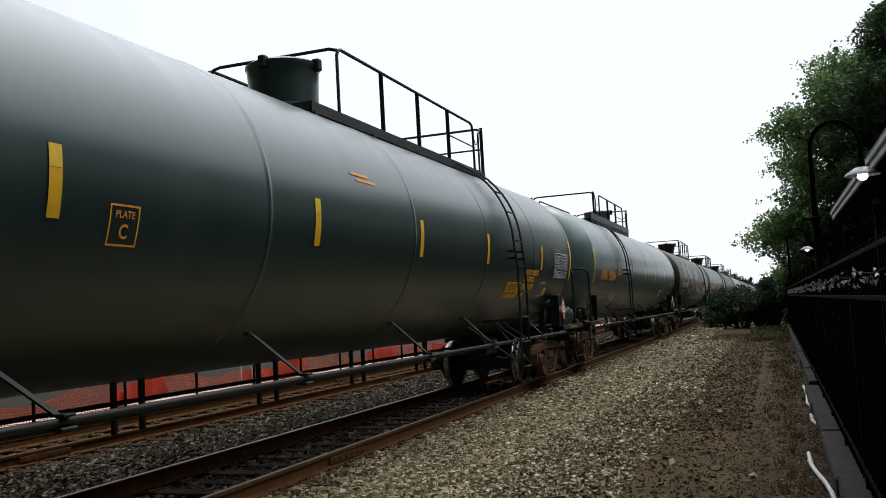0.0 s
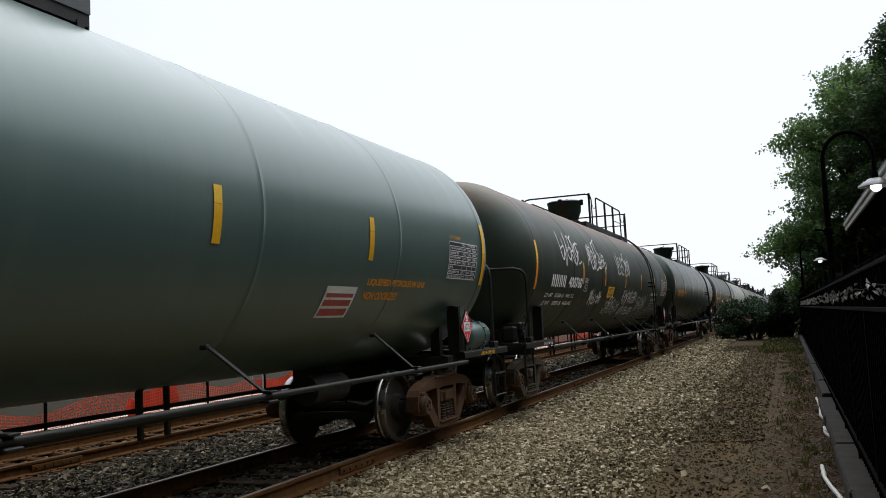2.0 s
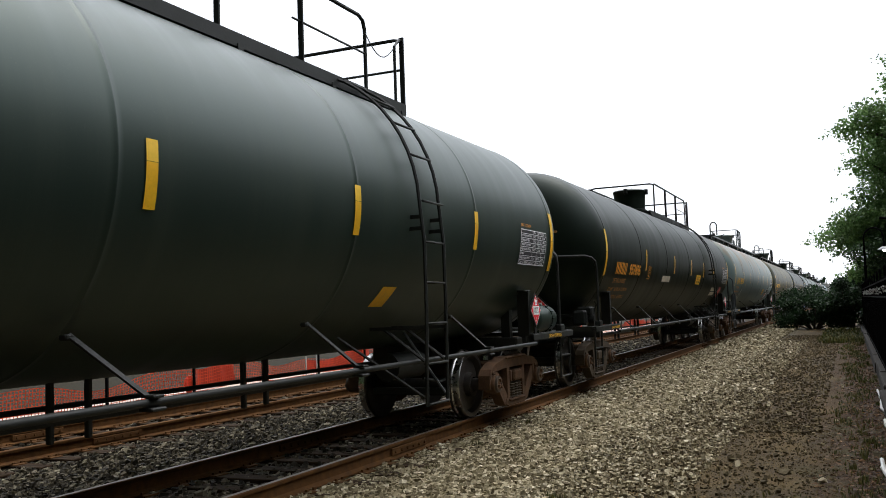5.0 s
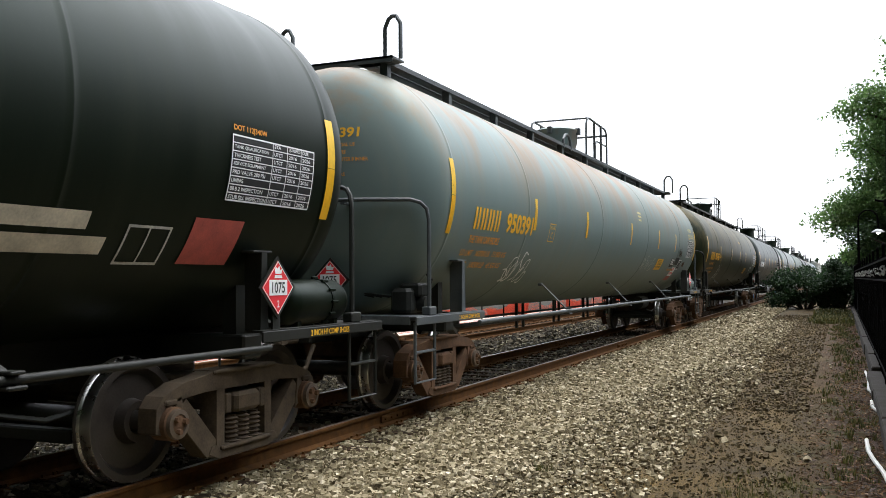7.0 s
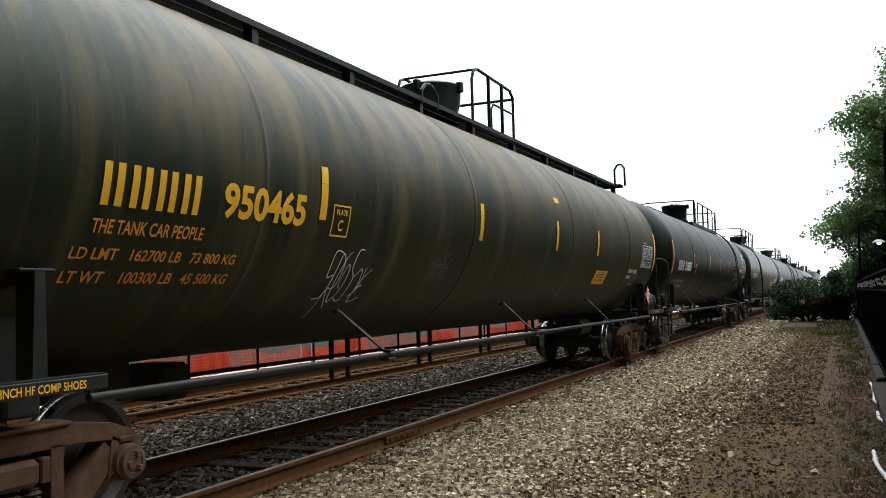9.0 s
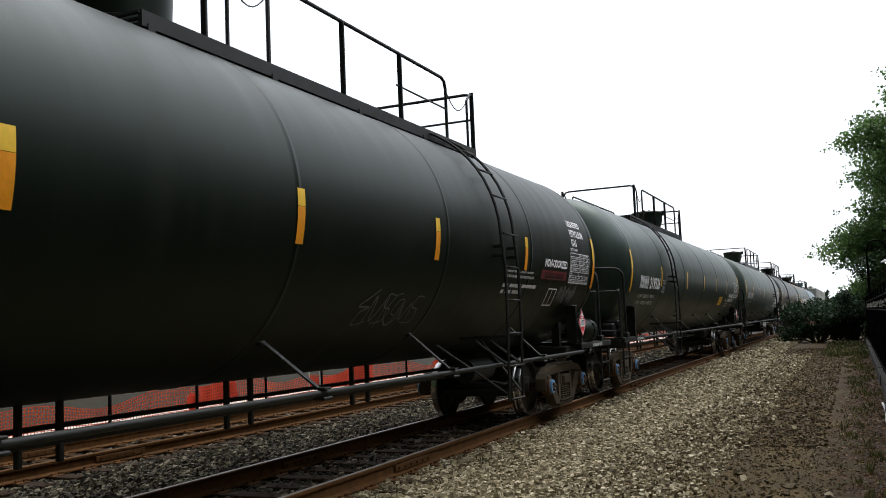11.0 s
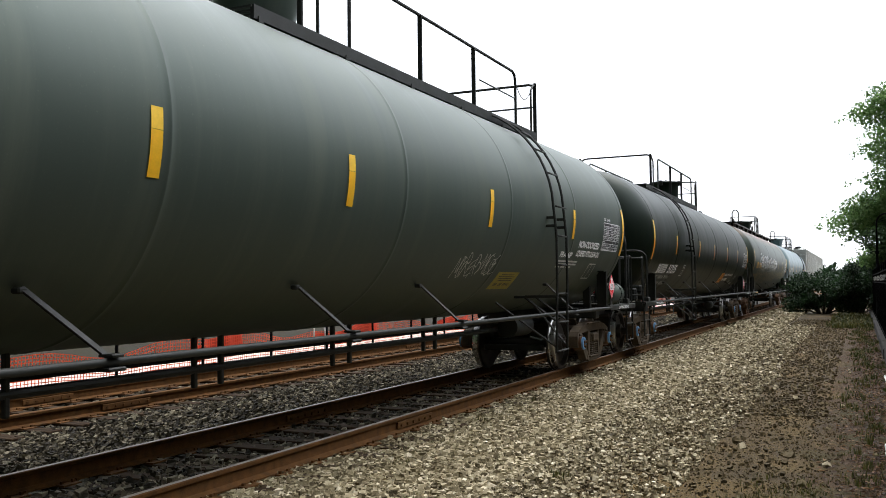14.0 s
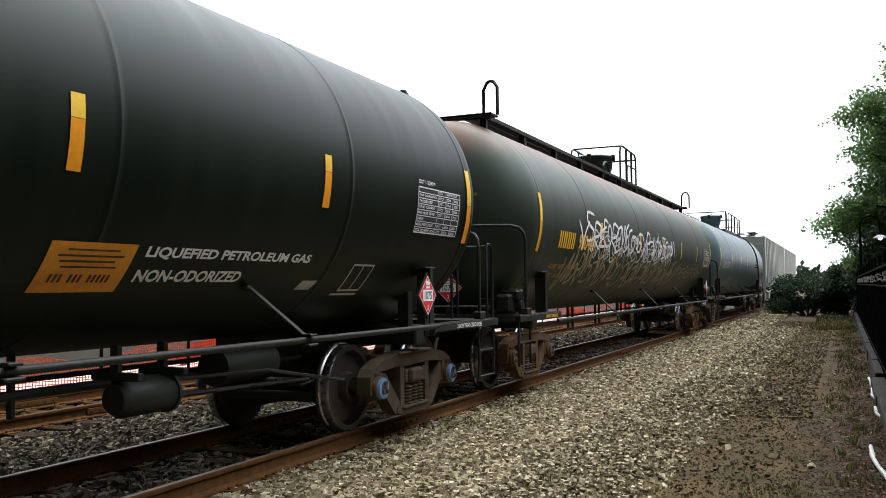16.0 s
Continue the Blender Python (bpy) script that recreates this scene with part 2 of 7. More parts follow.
# ---- mesh helpers ----
class Shape:
    """Points and faces gathered from primitives, turned into one mesh."""

    def __init__(self):
        self.v, self.f, self.s, self.m = [], [], [], []
        self.slot = 0

    def face(self, idx, smooth=False):
        self.f.append(idx), self.s.append(smooth), self.m.append(self.slot)

    def box(self, x0, x1, y0, y1, z0, z1, turn=None, chamfer=0.0):
        b = len(self.v)
        c = min(chamfer, (x1 - x0) / 3, (y1 - y0) / 3, (z1 - z0) / 3)
        if c <= 0:
            pts = [(x, y, z) for z in (z0, z1) for y in (y0, y1) for x in (x0, x1)]
            quads = [(0, 2, 3, 1), (4, 5, 7, 6), (0, 1, 5, 4), (2, 6, 7, 3), (0, 4, 6, 2), (1, 3, 7, 5)]
        else:
            ring = [(x0 + c, y0), (x1 - c, y0), (x1, y0 + c), (x1, y1 - c), (x1 - c, y1), (x0 + c, y1), (x0, y1 - c), (x0, y0 + c)]
            mx, my = (x0 + x1) / 2, (y0 + y1) / 2
            small = [(x + (c if x < mx else -c) * 0.7, y + (c if y < my else -c) * 0.7) for x, y in ring]
            pts = [(x, y, z0) for x, y in small] + [(x, y, z0 + c) for x, y in ring] + [(x, y, z1 - c) for x, y in ring] + [(x, y, z1) for x, y in small]
            quads = [tuple(range(7, -1, -1)), tuple(range(24, 32))]
            quads += [(r * 8 + i, r * 8 + (i + 1) % 8, r * 8 + 8 + (i + 1) % 8, r * 8 + 8 + i) for r in range(3) for i in range(8)]
        if turn:
            pts = [tuple(turn @ Vector(p)) for p in pts]
        self.v += pts
        for q in quads:
            self.face(tuple(b + i for i in q))

    def tube(self, pts, r, n=8, closed=False):
        """A round bar along a line of points."""
        pts = [Vector(p) for p in pts]
        b, k = len(self.v), len(pts)
        side = None
        for i, p in enumerate(pts):
            a = pts[i - 1] if i or closed else p
            c = pts[(i + 1) % k] if i < k - 1 or closed else p
            d = (c - a).normalized()
            if side is None:
                side = d.orthogonal().normalized()
            else:
                side = (side - d * side.dot(d)).normalized()
            up = d.cross(side)
            rr = r[i] if isinstance(r, (list, tuple)) else r
            self.v += [tuple(p + side * rr * math.cos(j * math.tau / n) + up * rr * math.sin(j * math.tau / n)) for j in range(n)]
        for i in range(k if closed else k - 1):
            for j in range(n):
                i2, j2 = (i + 1) % k, (j + 1) % n
                self.face((b + i * n + j, b + i * n + j2, b + i2 * n + j2, b + i2 * n + j), True)
        if not closed:
            self.face(tuple(b + j for j in range(n - 1, -1, -1)))
            self.face(tuple(b + (k - 1) * n + j for j in range(n)))

    def lathe(self, profile, axis="y", n=32, at=(0, 0, 0), caps=True):
        """profile: (place along the axis, radius)."""
        b = len(self.v)
        for a, r in profile:
            for j in range(n):
                c, s = r * math.cos(j * math.tau / n), r * math.sin(j * math.tau / n)
                p = {"x": (a, c, s), "y": (s, a, c), "z": (c, s, a)}[axis]
                self.v.append((p[0] + at[0], p[1] + at[1], p[2] + at[2]))
        for i in range(len(profile) - 1):
            for j in range(n):
                j2 = (j + 1) % n
                self.face((b + i * n + j, b + i * n + j2, b + (i + 1) * n + j2, b + (i + 1) * n + j), True)
        if caps:
            self.face(tuple(b + j for j in range(n - 1, -1, -1)))
            self.face(tuple(b + (len(profile) - 1) * n + j for j in range(n)))

    def prism(self, outline, x0, x1):
        """An outline in (y, z) with thickness along x."""
        b, k = len(self.v), len(outline)
        self.v += [(x0, y, z) for y, z in outline] + [(x1, y, z) for y, z in outline]
        self.face(tuple(b + i for i in range(k - 1, -1, -1)))
        self.face(tuple(b + k + i for i in range(k)))
        for i in range(k):
            j = (i + 1) % k
            self.face((b + i, b + j, b + k + j, b + k + i))

    def mesh(self, name, *mats, bevel=0.0):
        me = bpy.data.meshes.new(name)
        me.from_pydata(self.v, [], self.f)
        for m in mats:
            me.materials.append(m)
        me.polygons.foreach_set("use_smooth", self.s)
        if len(mats) > 1:
            me.polygons.foreach_set("material_index", self.m)
        bm = bmesh.new()
        bm.from_mesh(me)
        bmesh.ops.remove_doubles(bm, verts=bm.verts, dist=0.00005)
        bmesh.ops.recalc_face_normals(bm, faces=bm.faces)
        if bevel:
            sharp = [e for e in bm.edges if len(e.link_faces) == 2 and e.calc_face_angle(0) > 0.9]
            bmesh.ops.bevel(bm, geom=sharp, offset=bevel, segments=2, profile=0.5, affect="EDGES", clamp_overlap=True)
        for e in bm.edges:
            if len(e.link_faces) == 2 and e.calc_face_angle(0) > 0.7:
                e.smooth = False
        bm.to_mesh(me)
        bm.free()
        return me


def part(name, data, parent, m=None, label=""):
    ob = new(name, data)
    ob.parent = parent
    if m is not None:
        ob.matrix_local = m
    return tagged(ob, label) if label else ob


def thing(name, m, label, category, group="", kind=""):
    ob = new(name)
    ob.empty_display_size = 0.3
    ob.matrix_basis = m
    return tagged(ob, label, category, group, kind)


def structure(name, data, label, m=None):
    ob = new(name, data)
    if m is not None:
        ob.matrix_basis = m
    return tagged(ob, label, name.replace("_", " "), "", "structure")


CACHE = {}


def shared(key, build, *mats, bevel=0.0):
    key = (key, *[m.name for m in mats])
    if key not in CACHE:
        s = Shape()
        build(s)
        CACHE[key] = s.mesh(key[0], *mats, bevel=bevel)
    return CACHE[key]


# ---- ground ----
def ground_height(x, y):
    """The bed of the tracks, its shoulder, the path and the verge."""
    steps = [(-60, -0.9), (-16, -0.30), (-13.0, -0.28), (-12.0, -0.24), (-3.9, -0.205), (-3.2, -0.27), (-2.5, -0.315), (-0.4, -0.33), (0.5, -0.32), (60, -0.32)]
    z = float(np.interp(x, [s[0] for s in steps], [s[1] for s in steps]))
    if -13 < x < 0.5:
        z += 0.022 * noise.noise((x * 1.3, y * 0.9, 0.0)) + 0.010 * noise.noise((x * 5, y * 4, 3.0))
    return z


def ground_material():
    m = Net("ballast_path_and_verge")
    sep = m.n.new("ShaderNodeSeparateXYZ")
    wobble = m.noise(0.9, 5, 0.6)
    m.link(m.place, sep.inputs[0])
    shift = m.add("ShaderNodeMath")
    shift.operation = "MULTIPLY_ADD"
    m.link(wobble, shift.inputs[0])
    shift.inputs[1].default_value = 1.9
    m.link(sep.outputs["X"], shift.inputs[2])

    def edge(a, b):
        r = m.add("ShaderNodeMapRange")
        for key, value in (("From Min", a), ("From Max", b), ("To Min", 0.0), ("To Max", 1.0)):
            r.inputs[key].default_value = value
        m.link(shift.outputs[0], r.inputs["Value"])
        return r.outputs["Result"]

    cell = m.cells(24)
    gap = m.cells(24, feature="DISTANCE_TO_EDGE").outputs["Distance"]
    stone = m.mix(0.75, m.ramp(cell.outputs["Color"], (0.1, (0.0772, 0.0640, 0.0334)), (0.5, (0.1957, 0.1650, 0.0874)), (0.9, (0.3708, 0.3250, 0.1824))), m.ramp(m.noise(60), (0.3, (0.0721, 0.0600, 0.0319)), (0.7, (0.2781, 0.2400, 0.1292))))
    # gaps and base darkened to near-black: shade between the stones put into the colour
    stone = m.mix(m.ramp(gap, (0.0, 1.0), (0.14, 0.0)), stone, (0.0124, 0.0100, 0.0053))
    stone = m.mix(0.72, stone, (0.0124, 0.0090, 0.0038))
    grit = m.noise(75, 6, 0.7)
    patch = m.noise(0.7, 4, 0.6, m.scaled(1.6, 0.6, 1))
    dirt = m.ramp(grit, (0.38, (0.0060, 0.0037, 0.0010)), (0.52, (0.0474, 0.0284, 0.0059)), (0.66, (0.1600, 0.1008, 0.0237)))
    dirt = m.mix(m.ramp(patch, (0.45, 0.0), (0.66, 0.52)), dirt, m.ramp(grit, (0.35, (0.0616, 0.0378, 0.0087)), (0.65, (0.1955, 0.1260, 0.0343))))
    dirt = m.mix(m.ramp(m.noise(1.0, 4, 0.55, m.scaled(0.42, 0.75, 1)), (0.5, 0.0), (0.68, 0.62)), dirt, m.ramp(grit, (0.35, (0.0047, 0.0032, 0.0012)), (0.68, (0.0403, 0.0273, 0.0093))))
    litter = m.ramp(m.noise(42, 6, 0.7), (0.36, (0.0143, 0.0074, 0.0019)), (0.55, (0.0474, 0.0221, 0.0040)), (0.72, (0.1540, 0.0714, 0.0149)))
    green = m.ramp(m.noise(30, 5), (0.3, (0.0118, 0.0168, 0.0025)), (0.7, (0.0592, 0.0651, 0.0112)))
    litter = m.mix(m.ramp(m.noise(1.6, 4), (0.50, 0.0), (0.68, 0.55)), litter, green)
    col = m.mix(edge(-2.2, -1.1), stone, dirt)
    col = m.mix(edge(0.15, 0.85), col, litter)
    rough = m.noise(34, 4, 0.6)
    m.bump(m.mix(0.5, rough, m.mix(0.5, gap, grit)), 0.9, 0.03)
    return m.out(col, 0.9, 0.0, 0.25)


GROUND = ground_material()


def build_ground():
    xs = [-400, -120, -60, -30, -20, -16, -14, -13, -12.4, -11.5, -10.8, -10, -9.2, -8.5, -7.8, -7, -6.4, -5.6, -5, -4.5] + [-4.2 + 0.14 * i for i in range(34)] + [0.7, 1.5, 4, 10, 30, 100, 400]
    ys = [-60, -20, -5, 0, 2] + [3 + 0.22 * i for i in range(140)] + [34 + i for i in range(30)] + [66, 72, 80, 95, 120, 170, 260, 420, 900]
    s = Shape()
    s.v = [(x, y, ground_height(x, y)) for y in ys for x in xs]
    w = len(xs)
    for j in range(len(ys) - 1):
        for i in range(w - 1):
            s.face((j * w + i, j * w + i + 1, (j + 1) * w + i + 1, (j + 1) * w + i), True)
    me = bpy.data.meshes.new("ground")
    me.from_pydata(s.v, [], s.f)
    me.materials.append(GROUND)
    me.polygons.foreach_set("use_smooth", [True] * len(s.f))
    structure("ground", me, "grey ballast, trodden gravel path and weedy verge")


build_ground()


def stone_material(name, tints, dust):
    m = Net(name)
    geo = m.n.new("ShaderNodeNewGeometry")
    col = m.ramp(geo.outputs["Random Per Island"], *tints)
    grain = m.noise(55, 5, 0.65)
    col = m.mix(m.ramp(grain, (0.35, 0.0), (0.7, 0.45)), col, dust)
    m.bump(grain, 0.4, 0.006)
    return m.out(col, 0.88, 0.0, 0.3)


STONE = stone_material("crushed_stone", [(0.0, (0.066, 0.050, 0.025)), (0.25, (0.158, 0.127, 0.069)), (0.6, (0.310, 0.260, 0.156)), (0.88, (0.488, 0.422, 0.280)), (1.0, (0.726, 0.647, 0.475))], (0.152, 0.119, 0.063))
STONE_PATH = stone_material("trodden_grit", [(0.0, (0.046, 0.033, 0.013)), (0.5, (0.074, 0.053, 0.021)), (0.85, (0.13, 0.096, 0.042)), (1.0, (0.24, 0.195, 0.108))], (0.050, 0.036, 0.015))
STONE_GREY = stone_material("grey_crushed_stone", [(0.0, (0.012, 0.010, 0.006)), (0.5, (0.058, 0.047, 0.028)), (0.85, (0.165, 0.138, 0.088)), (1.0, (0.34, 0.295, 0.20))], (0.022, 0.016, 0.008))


BLOCK_V, BLOCK_F = [], []


def load_block():
    """A rough block: eight corners, twelve triangles."""
    BLOCK_V.extend([(x, y, z) for z in (-0.72, 0.72) for y in (-0.72, 0.72) for x in (-0.72, 0.72)])
    for a, b, c, d in ((0, 2, 3, 1), (4, 5, 7, 6), (0, 1, 5, 4), (2, 6, 7, 3), (0, 4, 6, 2), (1, 3, 7, 5)):
        BLOCK_F.extend([(a, b, c), (a, c, d)])


load_block()


def scatter_stones(name, zones, mat, label, seed):
    """zones: x0, x1, y0, y1, count, smallest and largest radius."""
    rng = np.random.default_rng(seed)
    base, tri = np.array(BLOCK_V), np.array(BLOCK_F)
    verts, faces, at = [], [], 0
    for x0, x1, y0, y1, count, r0, r1, fade_out in zones:
        u = rng.random(count)
        px = x0 + (x1 - x0) * (u ** 1.8 if fade_out else u)
        py = y0 + (y1 - y0) * rng.random(count) ** 1.25
        rad = r0 + (r1 - r0) * rng.random(count) ** 1.6
        for x, y, r in zip(px, py, rad):
            p = (base + rng.uniform(-0.27, 0.27, (8, 3))) * rng.uniform(0.62, 1.15, 3) * (r, r, r * 0.95)
            a, b = rng.uniform(0, 6.28), rng.uniform(-0.8, 0.8)
            c, s = math.cos(a), math.sin(a)
            p = p @ np.array([[c, s, 0], [-s, c, 0], [0, 0, 1]])
            c, s = math.cos(b), math.sin(b)
            p = p @ np.array([[1, 0, 0], [0, c, s], [0, -s, c]])
            verts.append(p + (x, y, ground_height(x, y) + r * rng.uniform(0.05, 0.7)))
            faces.append(tri + at)
            at += 8
    v, f = np.concatenate(verts), np.concatenate(faces)
    me = bpy.data.meshes.new(name)
    me.from_pydata(v.tolist(), [], f.tolist())
    me.materials.append(mat)
    tagged(new(name, me), label, "gravel", "", "stuff")


scatter_stones("ballast_stones", [
    (-4.80, -2.95, 4.0, 16.0, 34000, 0.015, 0.036, False),
    (-3.1, -1.5, 4.0, 20.0, 17000, 0.010, 0.031, True),
    (-3.0, -1.6, 19.0, 40.0, 3600, 0.022, 0.048, True),
    (-4.75, -2.7, 15.0, 34.0, 17000, 0.022, 0.045, False),
    (-4.7, -2.8, 33.0, 60.0, 3500, 0.045, 0.08, False),
    (-1.6, 0.2, 4.0, 26.0, 60, 0.03, 0.05, False)], STONE, "pale crushed stone ballast beside the rails", 3)
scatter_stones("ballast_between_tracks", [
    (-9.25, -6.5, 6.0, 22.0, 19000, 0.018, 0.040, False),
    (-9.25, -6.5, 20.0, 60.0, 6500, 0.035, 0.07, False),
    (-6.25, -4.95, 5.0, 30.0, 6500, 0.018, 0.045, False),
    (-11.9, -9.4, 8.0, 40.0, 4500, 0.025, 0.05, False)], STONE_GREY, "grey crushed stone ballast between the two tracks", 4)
scatter_stones("path_grit", [
    (-2.7, -0.2, 4.5, 15.0, 10000, 0.005, 0.016, False),
    (-2.6, -0.6, 4.5, 26.0, 900, 0.014, 0.032, False),
    (-2.7, -0.45, 13.0, 46.0, 8500, 0.012, 0.032, False)], STONE_PATH, "dark trodden grit on the path", 6)

# ---- tracks ----
RAIL_RUST = simple("rusted_rail_steel", (0.0948, 0.0430, 0.0129), 0.9, 0.0, 0.45, 9, 0.3, 0.15)
RAIL_TOP = simple("rolled_rail_head", (0.15, 0.11, 0.085), 0.45, 0.6, 0.25, 4)
TIE_WOOD = None


def tie_material():
    m = Net("creosoted_tie_timber")
    info = m.n.new("ShaderNodeObjectInfo")
    grain = m.noise(1.0, 6, 0.65, m.scaled(2.5, 26, 30))
    col = m.mix(m.ramp(grain, (0.35, 0.0), (0.7, 1.0)), (0.010, 0.0055, 0.003), (0.050, 0.030, 0.015))
    col = m.mix(info.outputs["Random"], col, m.mix(0.5, col, (0.055, 0.034, 0.018)))
    m.bump(grain, 0.6, 0.01)
    return m.out(col, 0.95, 0.0, 0.1)


TIE_WOOD = tie_material()


def build_track(x, name, label, head):
    def rail_shape(s, side):
        prof = [(-0.075, -0.172), (0.075, -0.172), (0.075, -0.158), (0.014, -0.135), (0.010, -0.045), (0.035, -0.035), (0.036, -0.008), (0.026, 0.0), (-0.026, 0.0), (-0.036, -0.008), (-0.035, -0.035), (-0.010, -0.045), (-0.014, -0.135), (-0.075, -0.158)]
        k = len(prof)
        ys = [-12 + 6 * i for i in range(56)]
        for y in ys:
            s.v += [(px, y, pz) for px, pz in prof]
        for i in range(len(ys) - 1):
            for j in range(k):
                s.slot = 1 if j == 7 else 0
                j2 = (j + 1) % k
                s.face((i * k + j, i * k + j2, (i + 1) * k + j2, (i + 1) * k + j))

    track = thing(name, pose(x, 0, 0), label, "railway track", "", "structure")
    for side in (-1, 1):
        part("rail", shared("rail", lambda s: rail_shape(s, side), RAIL_RUST, head), track, pose(side * 0.752, 0, 0), "rusty steel rail with a worn head")

    def plates(s):
        for i in range(170):
            y = 1.0 + 0.53 * i
            for side in (-1, 1):
                s.box(side * 0.752 - 0.17, side * 0.752 + 0.17, y - 0.1, y + 0.1, -0.186, -0.166)
                for dx in (-0.1, 0.1):
                    for dy in (-0.06, 0.06):
                        s.box(side * 0.752 + dx - 0.012, side * 0.752 + dx + 0.012, y + dy - 0.012, y + dy + 0.012, -0.17, -0.142)
                s.box(side * 0.752 - 0.085, side * 0.752 + 0.085, y + 0.115, y + 0.14, -0.20, -0.15)

    sh = Shape()
    plates(sh)
    tagged(part("tie_plates", sh.mesh("tie_plates", RAIL_RUST), track), "rusty tie plates, spikes and anchors", "", "", "stuff")
    for sx in (-1, 1):
        joint = Shape()
        for y in (9.6, 21.5, 33.4):
            joint.box(0.02, 0.045, y - 0.45, y + 0.45, -0.13, -0.05, chamfer=0.006)
            joint.box(-0.045, -0.02, y - 0.45, y + 0.45, -0.13, -0.05, chamfer=0.006)
            for i in range(6):
                joint.lathe([(0.04, 0.016), (0.066, 0.016)], "x", 6, (0, y - 0.38 + 0.152 * i, -0.09))
        part("joint_bar", joint.mesh("joint_bar", RAIL_RUST), track, pose(sx * 0.752, 0, 0), "bolted rusty joint bars")
    return track


MAIN_TRACK = build_track(TRACK_X, "railway_track", "railway track with rusty rails on dark timber ties", RAIL_TOP)
SECOND_TRACK = build_track(TRACK2_X, "second_railway_track", "second railway track with rusty rails on old ties", RAIL_RUST)

# ---- tank cars ----
R, ZC = 1.52, 2.56        # radius of the tanks and height of their middle
GAUGE_X = 0.752


def wrap_mesh(bm, lift=0.006, layered=False):
    """Bends a flat mesh in (y, z) onto the near side of the tank."""
    zs = [v.co.z for v in bm.verts]
    lo, hi = min(zs), max(zs)
    z = math.floor(lo / 0.06) * 0.06 + 0.06
    while z < hi:
        geom = bm.verts[:] + bm.edges[:] + bm.faces[:]
        bmesh.ops.bisect_plane(bm, geom=geom, plane_co=(0, 0, z), plane_no=(0, 0, 1))
        z += 0.06
    for v in bm.verts:
        h = max(-1.45, min(1.45, v.co.z - ZC))
        v.co.x = math.sqrt((R + lift + (v.co.x if layered else 0.0)) ** 2 - h * h)


def flat_text(body, weight=0.016):
    """The outline of a line of type as points and faces, 1 high."""
    curve = bpy.data.curves.new("type", "FONT")
    curve.body, curve.size, curve.resolution_u, curve.offset = body, 1.0, 3, weight
    ob = new("type", curve)
    dg = bpy.context.evaluated_depsgraph_get()
    me = bpy.data.meshes.new_from_object(ob.evaluated_get(dg))
    v, f = [tuple(p.co) for p in me.vertices], [tuple(p.vertices) for p in me.polygons]
    bpy.data.objects.remove(ob)
    bpy.data.curves.remove(curve)
    bpy.data.meshes.remove(me)
    return v, f


def lettering(car, name, body, y, z, height, width, mat, bold=0.0, where="side", label=""):
    """Stencilled type: its lower left corner at (y, z) on the near side, or on the front head."""
    v, f = flat_text(body, 0.034 if bold else 0.016)
    x0, x1 = min(p[0] for p in v), max(p[0] for p in v)
    z0, z1 = min(p[1] for p in v), max(p[1] for p in v)
    if not width:
        width = height * (x1 - x0) / (z1 - z0)
    bm = bmesh.new()
    vs = [bm.verts.new((0, y + (p[0] - x0) / (x1 - x0) * width, z + (p[1] - z0) / (z1 - z0) * height)) for p in v]
    for q in f:
        try:
            bm.faces.new([vs[i] for i in q])
        except ValueError:
            pass
    if where == "side":
        wrap_mesh(bm, 0.007)
    me = bpy.data.meshes.new(name)
    if where == "side":
        bm.to_mesh(me)
    else:
        for p in bm.verts:
            p.co = where(p.co.y, p.co.z)
        bm.to_mesh(me)
    bm.free()
    me.materials.append(mat)
    return part(name, me, car, None, label)


def panels(car, name, rects, mat, lift=0.004, slant=0.0, label=""):
    """Flat patches on the near side, each (y0, y1, z0, z1)."""
    bm = bmesh.new()
    for y0, y1, z0, z1 in rects:
        k = slant
        q = [(y0 + k * (z0 - rects[0][2]), z0), (y1 + k * (z0 - rects[0][2]), z0), (y1 + k * (z1 - rects[0][2]), z1), (y0 + k * (z1 - rects[0][2]), z1)]
        bm.faces.new([bm.verts.new((0, a, b)) for a, b in q])
    wrap_mesh(bm, lift)
    me = bpy.data.meshes.new(name)
    bm.to_mesh(me)
    bm.free()
    me.materials.append(mat)
    return part(name, me, car, None, label)


def frame_rects(y0, y1, z0, z1, w):
    return [(y0, y1, z0, z0 + w), (y0, y1, z1 - w, z1), (y0, y0 + w, z0 + w, z1 - w), (y1 - w, y1, z0 + w, z1 - w)]


